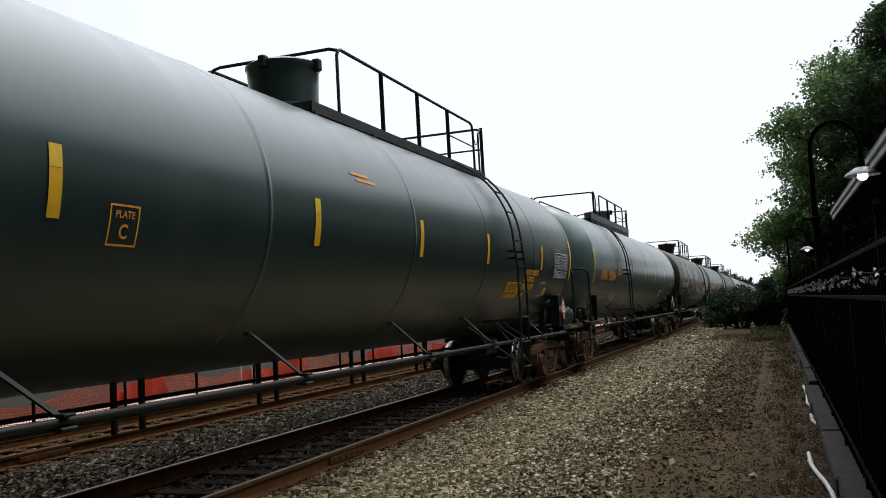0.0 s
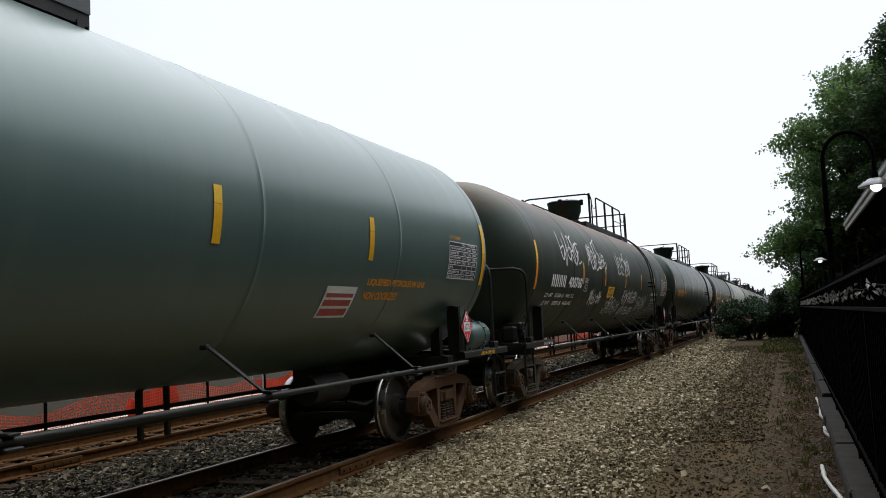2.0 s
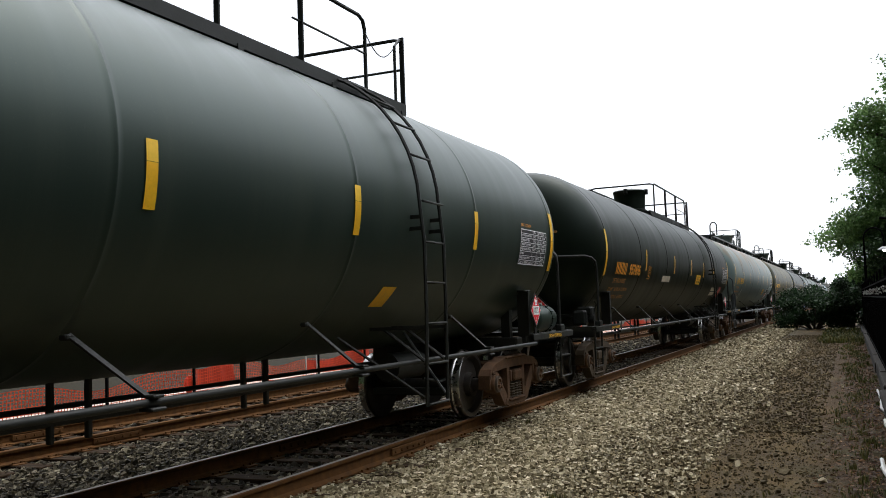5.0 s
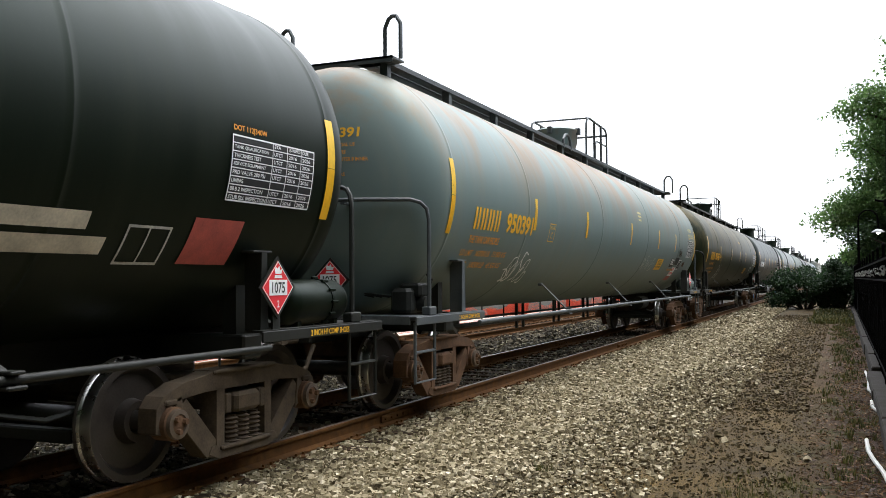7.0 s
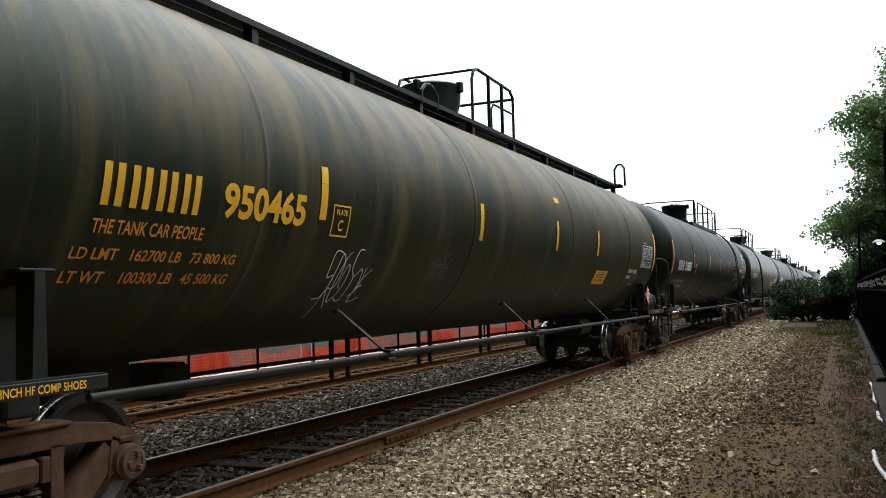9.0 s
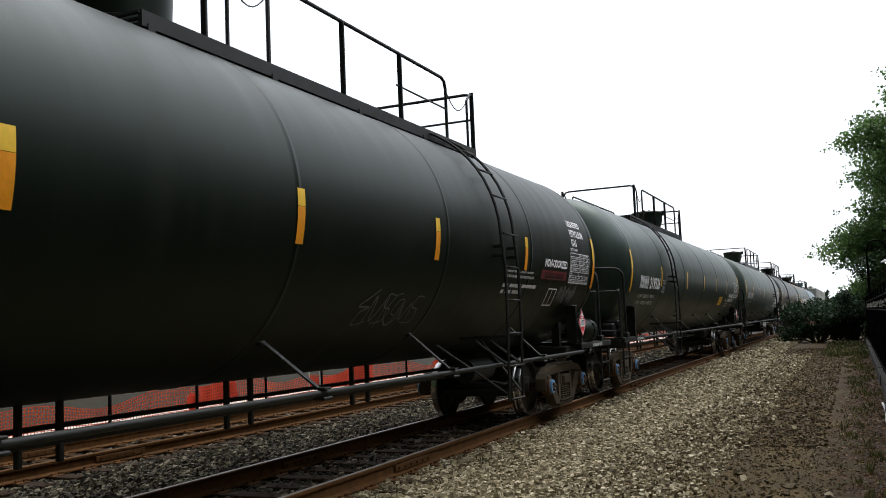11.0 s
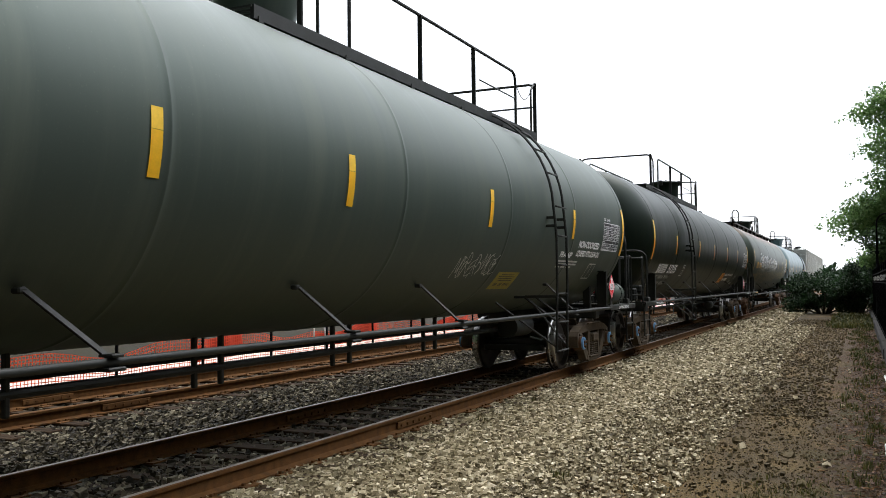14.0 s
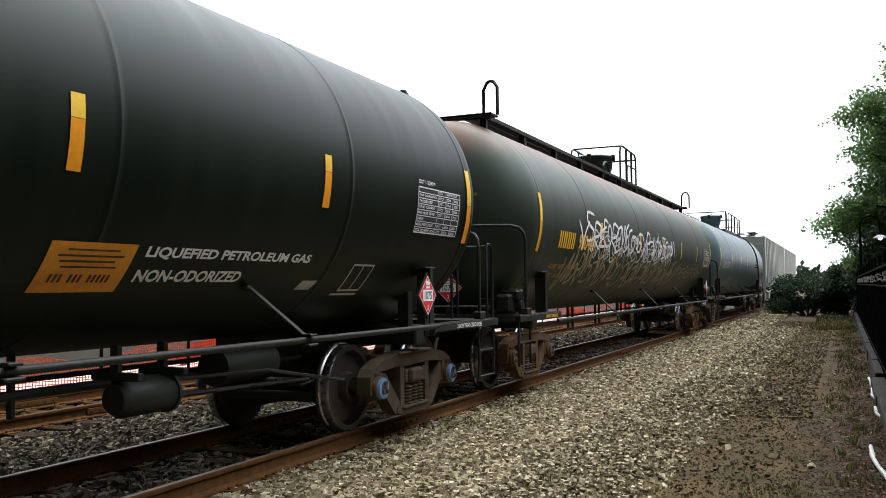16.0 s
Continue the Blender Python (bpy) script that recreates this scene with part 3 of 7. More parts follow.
# strokes of spray paint in a unit box, each a loose run of corners; none of them is a letter
STROKES = {
    "hook": [(0.0, 1.0), (0.12, 0.35), (0.3, 0.0), (0.62, 0.08), (0.72, 0.42), (0.4, 0.52), (0.15, 0.38)],
    "fork": [(0.75, 0.95), (0.3, 0.8), (0.12, 0.45), (0.55, 0.55), (0.2, 0.42), (0.25, 0.05), (0.85, 0.2)],
    "spear": [(0.0, 0.95), (0.3, 0.4), (0.42, 0.0), (0.55, 0.55), (0.85, 1.05)],
    "arrow": [(0.0, 0.55), (0.5, 0.62), (0.9, 0.3), (0.6, 0.15), (0.9, 0.3), (0.72, 0.75)],
    "bubble": [(0.55, 0.95), (0.1, 0.9), (0.0, 0.4), (0.35, 0.0), (0.8, 0.25), (0.85, 0.7), (0.5, 0.72), (0.35, 0.4), (0.6, 0.22)],
    "snake": [(0.8, 0.95), (0.25, 0.9), (0.2, 0.6), (0.7, 0.45), (0.65, 0.1), (0.05, 0.05)],
    "saw": [(0.0, 0.0), (0.15, 0.9), (0.4, 0.2), (0.6, 0.95), (0.9, 0.05)],
    "flag": [(0.15, -0.1), (0.2, 0.95), (0.7, 0.85), (0.65, 0.5), (0.2, 0.45), (0.8, 0.0)],
}


def smooth_stroke(corners, n):
    """A curve through the corners."""
    out, k = [], len(corners) - 1
    for j in range(n):
        u = j / (n - 1) * k
        i = min(int(u), k - 1)
        t = u - i
        p = [Vector(corners[max(0, min(k, i + d))]) for d in (-1, 0, 1, 2)]
        out.append(0.5 * (2 * p[1] + (p[2] - p[0]) * t + (2 * p[0] - 5 * p[1] + 4 * p[2] - p[3]) * t * t + (3 * p[1] - p[0] - 3 * p[2] + p[3]) * t ** 3))
    return out


def scribble(car, y0, y1, z0, z1, letters, mat, seed, width=0.022, label="scrawled spray-paint strokes"):
    """A tag: quick strokes side by side, leaning and overlapping."""
    rng = random.Random(seed)
    bm = bmesh.new()
    step = (y1 - y0) / letters
    kinds = sorted(STROKES)
    last_kind = None
    n = 34
    for i in range(letters):
        kind = rng.choice([k for k in kinds if k != last_kind])
        last_kind = kind
        lean, wide, tall, drop = rng.uniform(-0.1, 0.4), rng.uniform(1.3, 2.0), rng.uniform(0.75, 1.05), rng.uniform(-0.05, 0.15)
        jig = [(a + rng.uniform(-0.08, 0.08), b + rng.uniform(-0.08, 0.08)) for a, b in STROKES[kind]]
        pts = [Vector((y0 + step * (i + p.x * wide) + lean * p.y * step, z0 + (z1 - z0) * (drop + p.y * tall))) for p in smooth_stroke(jig, n)]
        last = None
        for j, at in enumerate(pts):
            d = pts[min(j + 1, n - 1)] - pts[max(j - 1, 0)]
            if d.length < 1e-5:
                continue
            m = Vector((-d.y, d.x)).normalized() * width * (0.30 + 0.22 * math.sin(math.pi * (0.1 + 0.9 * j / n)) + 0.05 * math.sin(j * 0.9 + seed))
            high = 0.0005 * (i % 8) + 0.004 * j / n
            pair = [bm.verts.new((high, at.x + m.x, at.y + m.y)), bm.verts.new((high, at.x - m.x, at.y - m.y))]
            if last:
                bm.faces.new((last[0], last[1], pair[1], pair[0]))
            last = pair
    wrap_mesh(bm, 0.009 + 0.0006 * (seed % 5), True)
    me = bpy.data.meshes.new("graffiti")
    bm.to_mesh(me)
    bm.free()
    me.materials.append(mat)
    return tagged(part("graffiti", me, car, None, label), "", "", "", "stuff")


def wheel_shape(s, side):
    prof = [(0.60, 0.10), (0.63, 0.16), (0.645, 0.34), (0.62, 0.40), (0.62, 0.468), (0.64, 0.484), (0.665, 0.478), (0.68, 0.460), (0.755, 0.457), (0.77, 0.448), (0.77, 0.395), (0.745, 0.375), (0.705, 0.35), (0.715, 0.17), (0.80, 0.15), (0.80, 0.10)]
    for i in range(len(prof) - 1):
        s.slot = 1 if 6 <= i <= 8 else 0
        s.lathe([(side * a, r) for a, r in prof[i:i + 2]], "x", 40, caps=False)


def axle_shape(s):
    s.lathe([(-1.0, 0.075), (-0.8, 0.085), (-0.6, 0.085), (0.6, 0.085), (0.8, 0.085), (1.0, 0.075)], "x", 16)


def bearing_shape(s, side):
    s.slot = 0
    s.lathe([(side * 0.98, 0.085), (side * 1.0, 0.125), (side * 1.14, 0.125), (side * 1.15, 0.11)], "x", 20)
    s.slot = 1
    s.lathe([(side * 1.148, 0.112), (side * 1.18, 0.108), (side * 1.185, 0.075), (side * 1.172, 0.07)], "x", 20, caps=False)
    s.slot = 0
    s.lathe([(side * 1.172, 0.072), (side * 1.18, 0.05), (side * 1.18, 0.001)], "x", 16, caps=False)
    for k in range(3):
        a = k * math.tau / 3
        s.lathe([(side * 1.17, 0.026), (side * 1.21, 0.022)], "x", 6, (0, 0.055 * math.cos(a), 0.055 * math.sin(a)))


def side_frame_shape(s, side):
    a, b = side * 0.93, side * 1.10
    s.prism([(-0.5, 0.64), (0.5, 0.64), (0.5, 0.77), (0.42, 0.79), (-0.42, 0.79), (-0.5, 0.77)], a, b)
    s.prism([(-0.34, 0.10), (0.34, 0.10), (0.46, 0.15), (0.42, 0.21), (-0.42, 0.21), (-0.46, 0.15)], a, b)
    for k in (-1, 1):
        s.prism([(k * y, z) for y, z in [(0.5, 0.64), (0.5, 0.77), (0.78, 0.735), (0.98, 0.66), (1.05, 0.58), (1.06, 0.40), (1.0, 0.38), (0.985, 0.52), (0.94, 0.59), (0.86, 0.59), (0.76, 0.62)]], a, b)
        s.prism([(k * y, z) for y, z in [(0.78, 0.66), (0.74, 0.36), (0.80, 0.40), (0.82, 0.55), (0.87, 0.60)]], a, b)
        s.prism([(k * y, z) for y, z in [(0.27, 0.2), (0.37, 0.2), (0.37, 0.66), (0.27, 0.66)]], a, b)
        s.prism([(k * y, z) for y, z in [(0.72, 0.62), (0.82, 0.52), (0.77, 0.42), (0.48, 0.13), (0.36, 0.13), (0.36, 0.25)]], a + side * 0.01, b - side * 0.01)
        # thickened rims of the castings and the pedestal cap
        s.box(*sorted((a - side * 0.02, b + side * 0.015)), *sorted((k * 0.84, k * 0.97)), 0.585, 0.63, chamfer=0.01)
    s.box(*sorted((a - side * 0.03, b + side * 0.02)), -0.42, 0.42, 0.765, 0.80, chamfer=0.012)
    s.box(*sorted((a - side * 0.03, b + side * 0.03)), -0.33, 0.33, 0.165, 0.20, chamfer=0.012)
    # friction wedges
    for k in (-1, 1):
        s.box(*sorted((a, b + side * 0.01)), *sorted((k * 0.19, k * 0.265)), 0.44, 0.6, chamfer=0.01)


def spring_shape(s):
    s.lathe([(0.205 + 0.215 * i / 24, 0.058 + 0.014 * math.sin(i * math.tau / 4)) for i in range(25)], "z", 10)


SPRINGS = ((0.035, -0.15), (0.035, 0.0), (0.035, 0.15), (-0.06, -0.08), (-0.06, 0.08))


def bolster_shape(s):
    s.box(-1.14, 1.14, -0.17, 0.17, 0.44, 0.60, chamfer=0.03)
    s.box(-0.85, 0.85, -0.20, 0.20, 0.50, 0.72, chamfer=0.03)
    s.box(-0.35, 0.35, -0.3, 0.3, 0.70, 0.80, chamfer=0.03)
    for y in (-0.42, 0.42):
        s.box(-0.75, 0.75, y - 0.05, y + 0.05, 0.36, 0.48, chamfer=0.02)
        for side in (-1, 1):
            s.box(side * 0.70 - 0.05, side * 0.70 + 0.05, y + (0.03 if y > 0 else -0.09), y + (0.09 if y > 0 else -0.03), 0.3, 0.56, chamfer=0.015)


def make_truck(car, y, casting, cap):
    truck = part("truck", None, car, pose(0, y, 0))
    for side in (-1, 1):
        part("side_frame", shared("side_frame_%d" % side, lambda s: side_frame_shape(s, side), casting, bevel=0.018), truck)
        for dx, dy in SPRINGS:
            part("spring", shared("spring", spring_shape, CAST), truck, pose(side * (1.02 + dx), dy, 0))
    part("bolster", shared("bolster", bolster_shape, casting), truck)
    sets = []
    for k in (-1, 1):
        axle_set = part("wheelset", None, car, pose(0, y + k * 0.90, 0.457), "dark wheels with bright treads on an axle")
        part("axle", shared("axle", axle_shape, WHEEL_DARK), axle_set)
        for side in (-1, 1):
            part("wheel", shared("wheel_%d" % side, lambda s: wheel_shape(s, side), WHEEL_DARK, BRIGHT_STEEL), axle_set)
            part("bearing_cap", shared("bearing_%d" % side, lambda s: bearing_shape(s, side), CAST_RUST, cap), axle_set)
        sets.append(axle_set)
    return sets


def tank_shape(s, hl, rings):
    """A welded shell with dished ends and faint seams."""
    prof, depth = [], 0.74
    for i in range(13):
        a = math.pi / 2 * i / 12
        prof.append((-hl - 0.02 - depth * math.cos(a), max(0.001, R * math.sin(a) ** 0.86)))
    ring_pts = []
    for y in sorted([-hl + 0.10, hl - 0.10] + rings):
        ring_pts += [(y - 0.06, R), (y - 0.016, R), (y - 0.007, R + 0.0055), (y + 0.007, R + 0.0055), (y + 0.016, R), (y + 0.06, R)]
    prof += ring_pts
    prof += [(-a, r) for a, r in reversed(prof[:13])]
    s.lathe(prof, "y", 96, (0, 0, 0), caps=False)


def dome_shape(s, flared):
    r0, r1 = (0.36, 0.46) if flared else (0.43, 0.45)
    s.lathe([(1.40, r0 + 0.06), (1.58, r0 + 0.05), (1.60, r0), (1.86, r1 - 0.01), (2.06, r1), (2.09, r1 + 0.02), (2.13, r1 + 0.02), (2.16, r1 - 0.03), (2.19, 0.2), (2.195, 0.001)], "z", 36, caps=False)


def latch_shape(s):
    s.tube([(0.0, 0.28, 2.14), (0.0, 0.28, 2.24), (0.0, 0.42, 2.26), (0.0, 0.50, 2.2)], 0.022, 6)
    s.box(-0.06, 0.06, 0.40, 0.54, 2.05, 2.22, chamfer=0.015)


def lug_shape(s):
    s.box(-0.05, 0.05, 0.42, 0.53, 2.02, 2.17, chamfer=0.015)


def platform_shape(s, y0, y1):
    """A walkway on the crown: two decks of bars with edge channels and legs."""
    for side in (-1, 1):
        xa, xb = side * 0.40, side * 0.68
        lo, hi = min(xa, xb), max(xa, xb)
        s.box(xb - 0.02, xb + 0.02, y0, y1, 1.37, 1.50)
        s.box(xa - 0.015, xa + 0.015, y0, y1, 1.43, 1.50)
        n = int((y1 - y0) / 0.11)
        for i in range(n + 1):
            y = y0 + (y1 - y0) * i / n
            s.box(lo, hi, y - 0.02, y + 0.02, 1.475, 1.492)
        k = max(2, int((y1 - y0) / 1.4))
        for i in range(k + 1):
            y = y0 + 0.1 + (y1 - y0 - 0.2) * i / k
            s.box(xb - 0.03, xb + 0.03, y - 0.04, y + 0.04, 1.30, 1.40)
            s.box(xa - 0.03, xa + 0.03, y - 0.04, y + 0.04, 1.38, 1.46)


def toe_board_shape(s, y0, y1):
    s.box(0.70, 0.712, y0, y1, 1.47, 1.66)


def handrail_shape(s, y0, y1, closed):
    """Guard rail round the platform: a short bay, a long one and an end post, with open gaps between."""
    z0, zt, r, x = 1.38, 2.34, 0.022, 0.66
    e = y0 + 0.8
    a, b = (e, y1 - 0.5) if closed else (e + 0.95, y1 - 0.95)
    for k in (x, -1.25):
        s.tube([(k, a, z0), (k, a, zt - 0.1), (k, a + 0.03, zt - 0.03), (k, a + 0.1, zt), (k, b - 0.14, zt), (k, b - 0.04, zt - 0.04), (k, b, zt - 0.14), (k, b, z0)], r, 8)
        n = max(2, int(round((b - a) / 1.55)))
        for i in range(1, n):
            y = a + (b - a) * i / n
            s.box(k - 0.03, k + 0.03, y - 0.012, y + 0.012, z0, zt, chamfer=0.004)
        s.tube([(k, b - 1.5, 1.92), (k, b, 1.92)], 0.012, 6)
        for post, bend, far in ((e, e + 0.12, e + 0.32), (y1, y1 - 0.06, y1 - 0.2))[1 if closed else 0:]:
            s.box(k - 0.03, k + 0.03, post - 0.014, post + 0.014, z0 - 0.04, zt + 0.02, chamfer=0.004)
            s.tube([(k, post, zt - 0.02), (k, bend, zt - 0.02), (k, far, zt - 0.14), (k, far, z0)], 0.019, 6)
        # slack chains across the gaps
        for c, d in ((e + 0.32, a), (b, y1 - 0.2))[1 if closed else 0:]:
            s.tube([(k, c + (d - c) * i / 8, zt - 0.16 - 0.2 * math.sin(math.pi * i / 8)) for i in range(9)], 0.007, 5)
    for y in (e, y1):
        s.tube([(-1.25, y, zt - 0.12), (-1.15, y, zt - 0.02), (-1.05, y, zt), (x - 0.1, y, zt), (x, y, zt - 0.03)], r, 8)
    s.tube([(-1.25, y1, 1.95), (x, y1, 1.95)], 0.016, 6)


def stile_shape(s, k):
    """A bowed stile that follows the shell, then runs straight down past the side pipe, with its clips and stays."""
    pts = [(1.62 * math.cos(radians(68 - 6.6 * i)), k, ZC + 1.62 * math.sin(radians(68 - 6.6 * i))) for i in range(11)]
    pts += [(1.66, k, 2.2), (1.66, k * 1.02, 1.5), (1.64, k * 1.06, 0.52)]
    s.tube(pts, 0.02, 6)
    for z in (2.32, 2.44):
        s.box(1.5, 1.64, k - 0.014, k + 0.014, z, z + 0.04)
    s.box(1.0, 1.66, k - 0.018, k + 0.018, 1.30, 1.335)
    s.tube([(1.15, k, 1.32), (1.62, k, 0.98)], 0.018, 6)
    s.tube([(0.9, k + (0.5 if k > 0 else -0.5), 1.25), (1.63, k, 0.60)], 0.016, 6)


RUNGS = [(1.63 * math.cos(radians(a)), ZC + 1.63 * math.sin(radians(a))) for a in (62, 47, 34, 20)] + [(1.66, z) for z in (2.62, 2.20, 1.78, 1.36, 0.95, 0.54)]


def rung_shape(s):
    s.tube([(0, -0.25, 0), (0, 0.25, 0)], 0.014, 6)


def make_ladder(car, y, fit):
    ladder = part("ladder", None, car, pose(0, y, 0))
    for k in (-0.24, 0.24):
        part("stile", shared("stile_%.2f" % k, lambda s: stile_shape(s, k), fit), ladder)
    for x, z in RUNGS:
        part("rung", shared("rung", rung_shape, fit), ladder, pose(x, 0, z))


def side_pipe_shape(s, y0, y1):
    s.tube([(1.50, y0, 0.97), (1.50, y1, 0.97)], 0.028, 10)


def brace_shape(s):
    """A flat diagonal strut from the shell's underside out to the side pipe, with a shoe on the pipe."""
    a, b = Vector((1.16, -0.36, 1.42)), Vector((1.49, 0.0, 0.99))
    d = (b - a).normalized()
    w = Vector((0, 1, 0)) - d * d.y
    w = w.normalized() * 0.021
    n = d.cross(w).normalized() * 0.008
    base = len(s.v)
    for p in (a, b):
        s.v += [tuple(p + w + n), tuple(p - w + n), tuple(p - w - n), tuple(p + w - n)]
    for q in ((0, 1, 5, 4), (1, 2, 6, 5), (2, 3, 7, 6), (3, 0, 4, 7), (3, 2, 1, 0), (4, 5, 6, 7)):
        s.face(tuple(base + i for i in q))
    s.box(1.44, 1.56, -0.07, 0.07, 0.915, 0.94, chamfer=0.008)
    s.box(1.44, 1.56, -0.05, 0.05, 1.0, 1.02, chamfer=0.006)
    s.box(1.11, 1.18, -0.395, -0.325, 1.385, 1.425, chamfer=0.01)


def underframe_shape(s, hl):
    """Stub sills, saddles over the trucks, brake pipe with hangers, and the brake gear."""
    for k in (-1, 1):
        lo, hi = sorted((k * (hl - 2.6), k * (hl + 0.98)))
        s.box(-0.24, 0.24, lo, hi, 0.80, 1.12, chamfer=0.02)
        y = k * (hl - 0.72)
        s.box(-1.18, 1.18, y - 0.13, y + 0.13, 0.86, 1.06, chamfer=0.02)
        s.prism([(y - 0.06, 1.0), (y + 0.06, 1.0), (y + 0.06, 1.75), (y - 0.06, 1.75)], -1.05, -0.92)
        s.prism([(y - 0.06, 1.0), (y + 0.06, 1.0), (y + 0.06, 1.75), (y - 0.06, 1.75)], 0.92, 1.05)
    s.tube([(0.25, -hl + 1.8, 0.78), (0.25, hl - 1.8, 0.78)], 0.038, 8)
    s.tube([(0.05, -hl + 2.2, 0.86), (0.05, hl - 2.2, 0.86)], 0.022, 6)
    for y in (-3.4, -1.1, 1.2, 3.5):
        for d in (-0.14, 0.14):
            s.box(0.23, 0.28, y + d * 1.3 - 0.024, y + d * 1.3 + 0.024, 0.62, 1.10, chamfer=0.008)
    s.box(-0.2, 0.22, -hl + 3.0, -hl + 3.35, 0.68, 1.0, chamfer=0.03)
    s.lathe([(-0.4, 0.001), (-0.4, 0.17), (0.4, 0.17), (0.4, 0.001)], "y", 16, (0.45, hl - 3.1, 0.82), caps=False)
    s.box(-0.55, 0.55, hl - 2.05, hl - 1.95, 0.34, 0.44, chamfer=0.015)
    s.tube([(0.5, hl - 2.6, 0.62), (0.6, hl - 2.3, 0.55), (0.6, hl - 1.9, 0.6)], 0.02, 6)


def brake_gear_shape(s, hl):
    """Brake cylinder with its rods, levers and carrier beams."""
    s.lathe([(-0.34, 0.001), (-0.33, 0.11), (-0.26, 0.15), (0.22, 0.15), (0.27, 0.12), (0.29, 0.001)], "y", 18, (0.62, hl - 4.55, 0.70), caps=False)
    s.lathe([(0.22, 0.165), (0.25, 0.165)], "y", 18, (0.62, hl - 4.55, 0.70))
    for y in (hl - 4.85, hl - 4.35):
        s.box(0.40, 0.86, y - 0.03, y + 0.03, 0.84, 0.90, chamfer=0.008)
        s.box(0.58, 0.66, y - 0.025, y + 0.025, 0.84, 1.10, chamfer=0.006)
    s.tube([(0.62, hl - 4.25, 0.66), (0.62, hl - 2.2, 0.60)], 0.022, 6)
    s.tube([(0.30, hl - 4.3, 0.70), (-0.30, hl - 4.1, 0.70)], 0.03, 6)
    s.tube([(0.25, hl - 4.6, 0.76), (1.1, hl - 3.6, 0.82), (1.15, hl - 2.4, 0.62)], 0.016, 6)


def coupler_shape(s, k):
    s.box(-0.09, 0.09, min(k * 0.9, k * 1.30), max(k * 0.9, k * 1.30), 0.80, 0.98, chamfer=0.03)
    s.box(-0.15, 0.13, min(k * 1.24, k * 1.43), max(k * 1.24, k * 1.43), 0.76, 1.02, chamfer=0.05)
    s.box(-0.14, -0.05, min(k * 1.36, k * 1.50), max(k * 1.36, k * 1.50), 0.78, 1.0, chamfer=0.03)
    s.tube([(0.25, k * 0.95, 0.78), (0.28, k * 1.15, 0.55), (0.18, k * 1.40, 0.50)], 0.025, 6)


def end_deck_shape(s, k, hl):
    """Running board across the car's end, with side sills over the truck."""
    y0, y1 = sorted((k * (hl + 0.28), k * (hl + 0.92)))
    s.box(-1.43, 1.43, y0, y1, 1.06, 1.10)
    s.box(-1.43, 1.43, k * (hl + 0.92) - 0.015, k * (hl + 0.92) + 0.015, 1.02, 1.11)


def side_sill_shape(s, k, hl, side):
    a, b = sorted((k * (hl - 1.05), k * (hl + 0.92)))
    s.box(side * 1.50 - 0.012, side * 1.50 + 0.012, a, b, 1.015, 1.10, chamfer=0.005)
    s.box(side * 1.45 - 0.05, side * 1.45 + 0.05, a, b, 1.09, 1.108)
    # angled bracket of the corner post
    y = k * (hl + 0.45)
    s.box(side * 1.44 - 0.05, side * 1.44 + 0.05, y - 0.09, y + 0.09, 1.108, 1.20, chamfer=0.01)


def end_hoop_shape(s, k, hl, height):
    """A rail on two corner posts that swings out past the dished end."""
    y, out = k * (hl + 0.45), k * (hl + 0.86)
    half = [(1.44, y, 1.1), (1.44, y, height - 0.22), (1.42, y + k * 0.01, height - 0.10), (1.36, y + k * 0.05, height - 0.03), (1.26, y + k * 0.11, height), (0.80, out - k * 0.06, height), (0.62, out, height)]
    s.tube(half + [(-x, yy, z) for x, yy, z in reversed(half)], 0.024, 8)
    s.box(0.56, 0.62, *sorted((out - k * 0.3, out + k * 0.02)), height - 0.05, height - 0.02, chamfer=0.006)


def end_grab_shape(s, k):
    """An upright grab iron standing on the end deck."""
    s.tube([(0, 0, 1.08), (0, 0, 2.02), (-0.02, -k * 0.03, 2.05), (-0.02, -k * 0.12, 2.05), (-0.02, -k * 0.14, 2.0), (-0.02, -k * 0.14, 1.08)], 0.02, 6)


def end_bar_shape(s):
    s.tube([(-1.44, 0, 0), (1.44, 0, 0)], 0.014, 6)


def step_shape(s, k, hl, side):
    """A stirrup step hung under the corner."""
    x, ya, yb = side * 1.46, k * (hl + 0.36), k * (hl + 0.86)
    s.tube([(x, ya, 1.04), (x, ya, 0.40), (x, yb, 0.40), (x, yb, 1.04)], 0.018, 6)
    s.tube([(x, ya, 0.72), (x, yb, 0.72)], 0.016, 6)


def corner_post_shape(s, k, hl, side):
    """A thin flanged plate that carries the shell on the sill."""
    y = k * (hl - (0.88 if k > 0 else 0.64))
    s.prism([(y - 0.012, 1.1), (y + 0.012, 1.1), (y + 0.012, 1.72), (y - 0.012, 1.72)], *sorted((side * 1.22, side * 1.385)))
    s.prism([(y - 0.055, 1.1), (y + 0.055, 1.1), (y + 0.035, 1.72), (y - 0.035, 1.72)], *sorted((side * 1.385, side * 1.40)))
    s.box(*sorted((side * 1.20, side * 1.385)), y - 0.13, y + 0.13, 1.715, 1.735, chamfer=0.008)


def placard_holder_shape(s):
    s.prism([(-0.25, 0), (0, -0.25), (0.25, 0), (0, 0.25)], -0.012, 0.0)
    s.box(-0.03, -0.012, -0.05, 0.05, -0.44, 0.02)


def placard_red_shape(s):
    s.prism([(-0.215, 0), (0, -0.215), (0.215, 0), (0, 0.215)], 0.0015, 0.004)


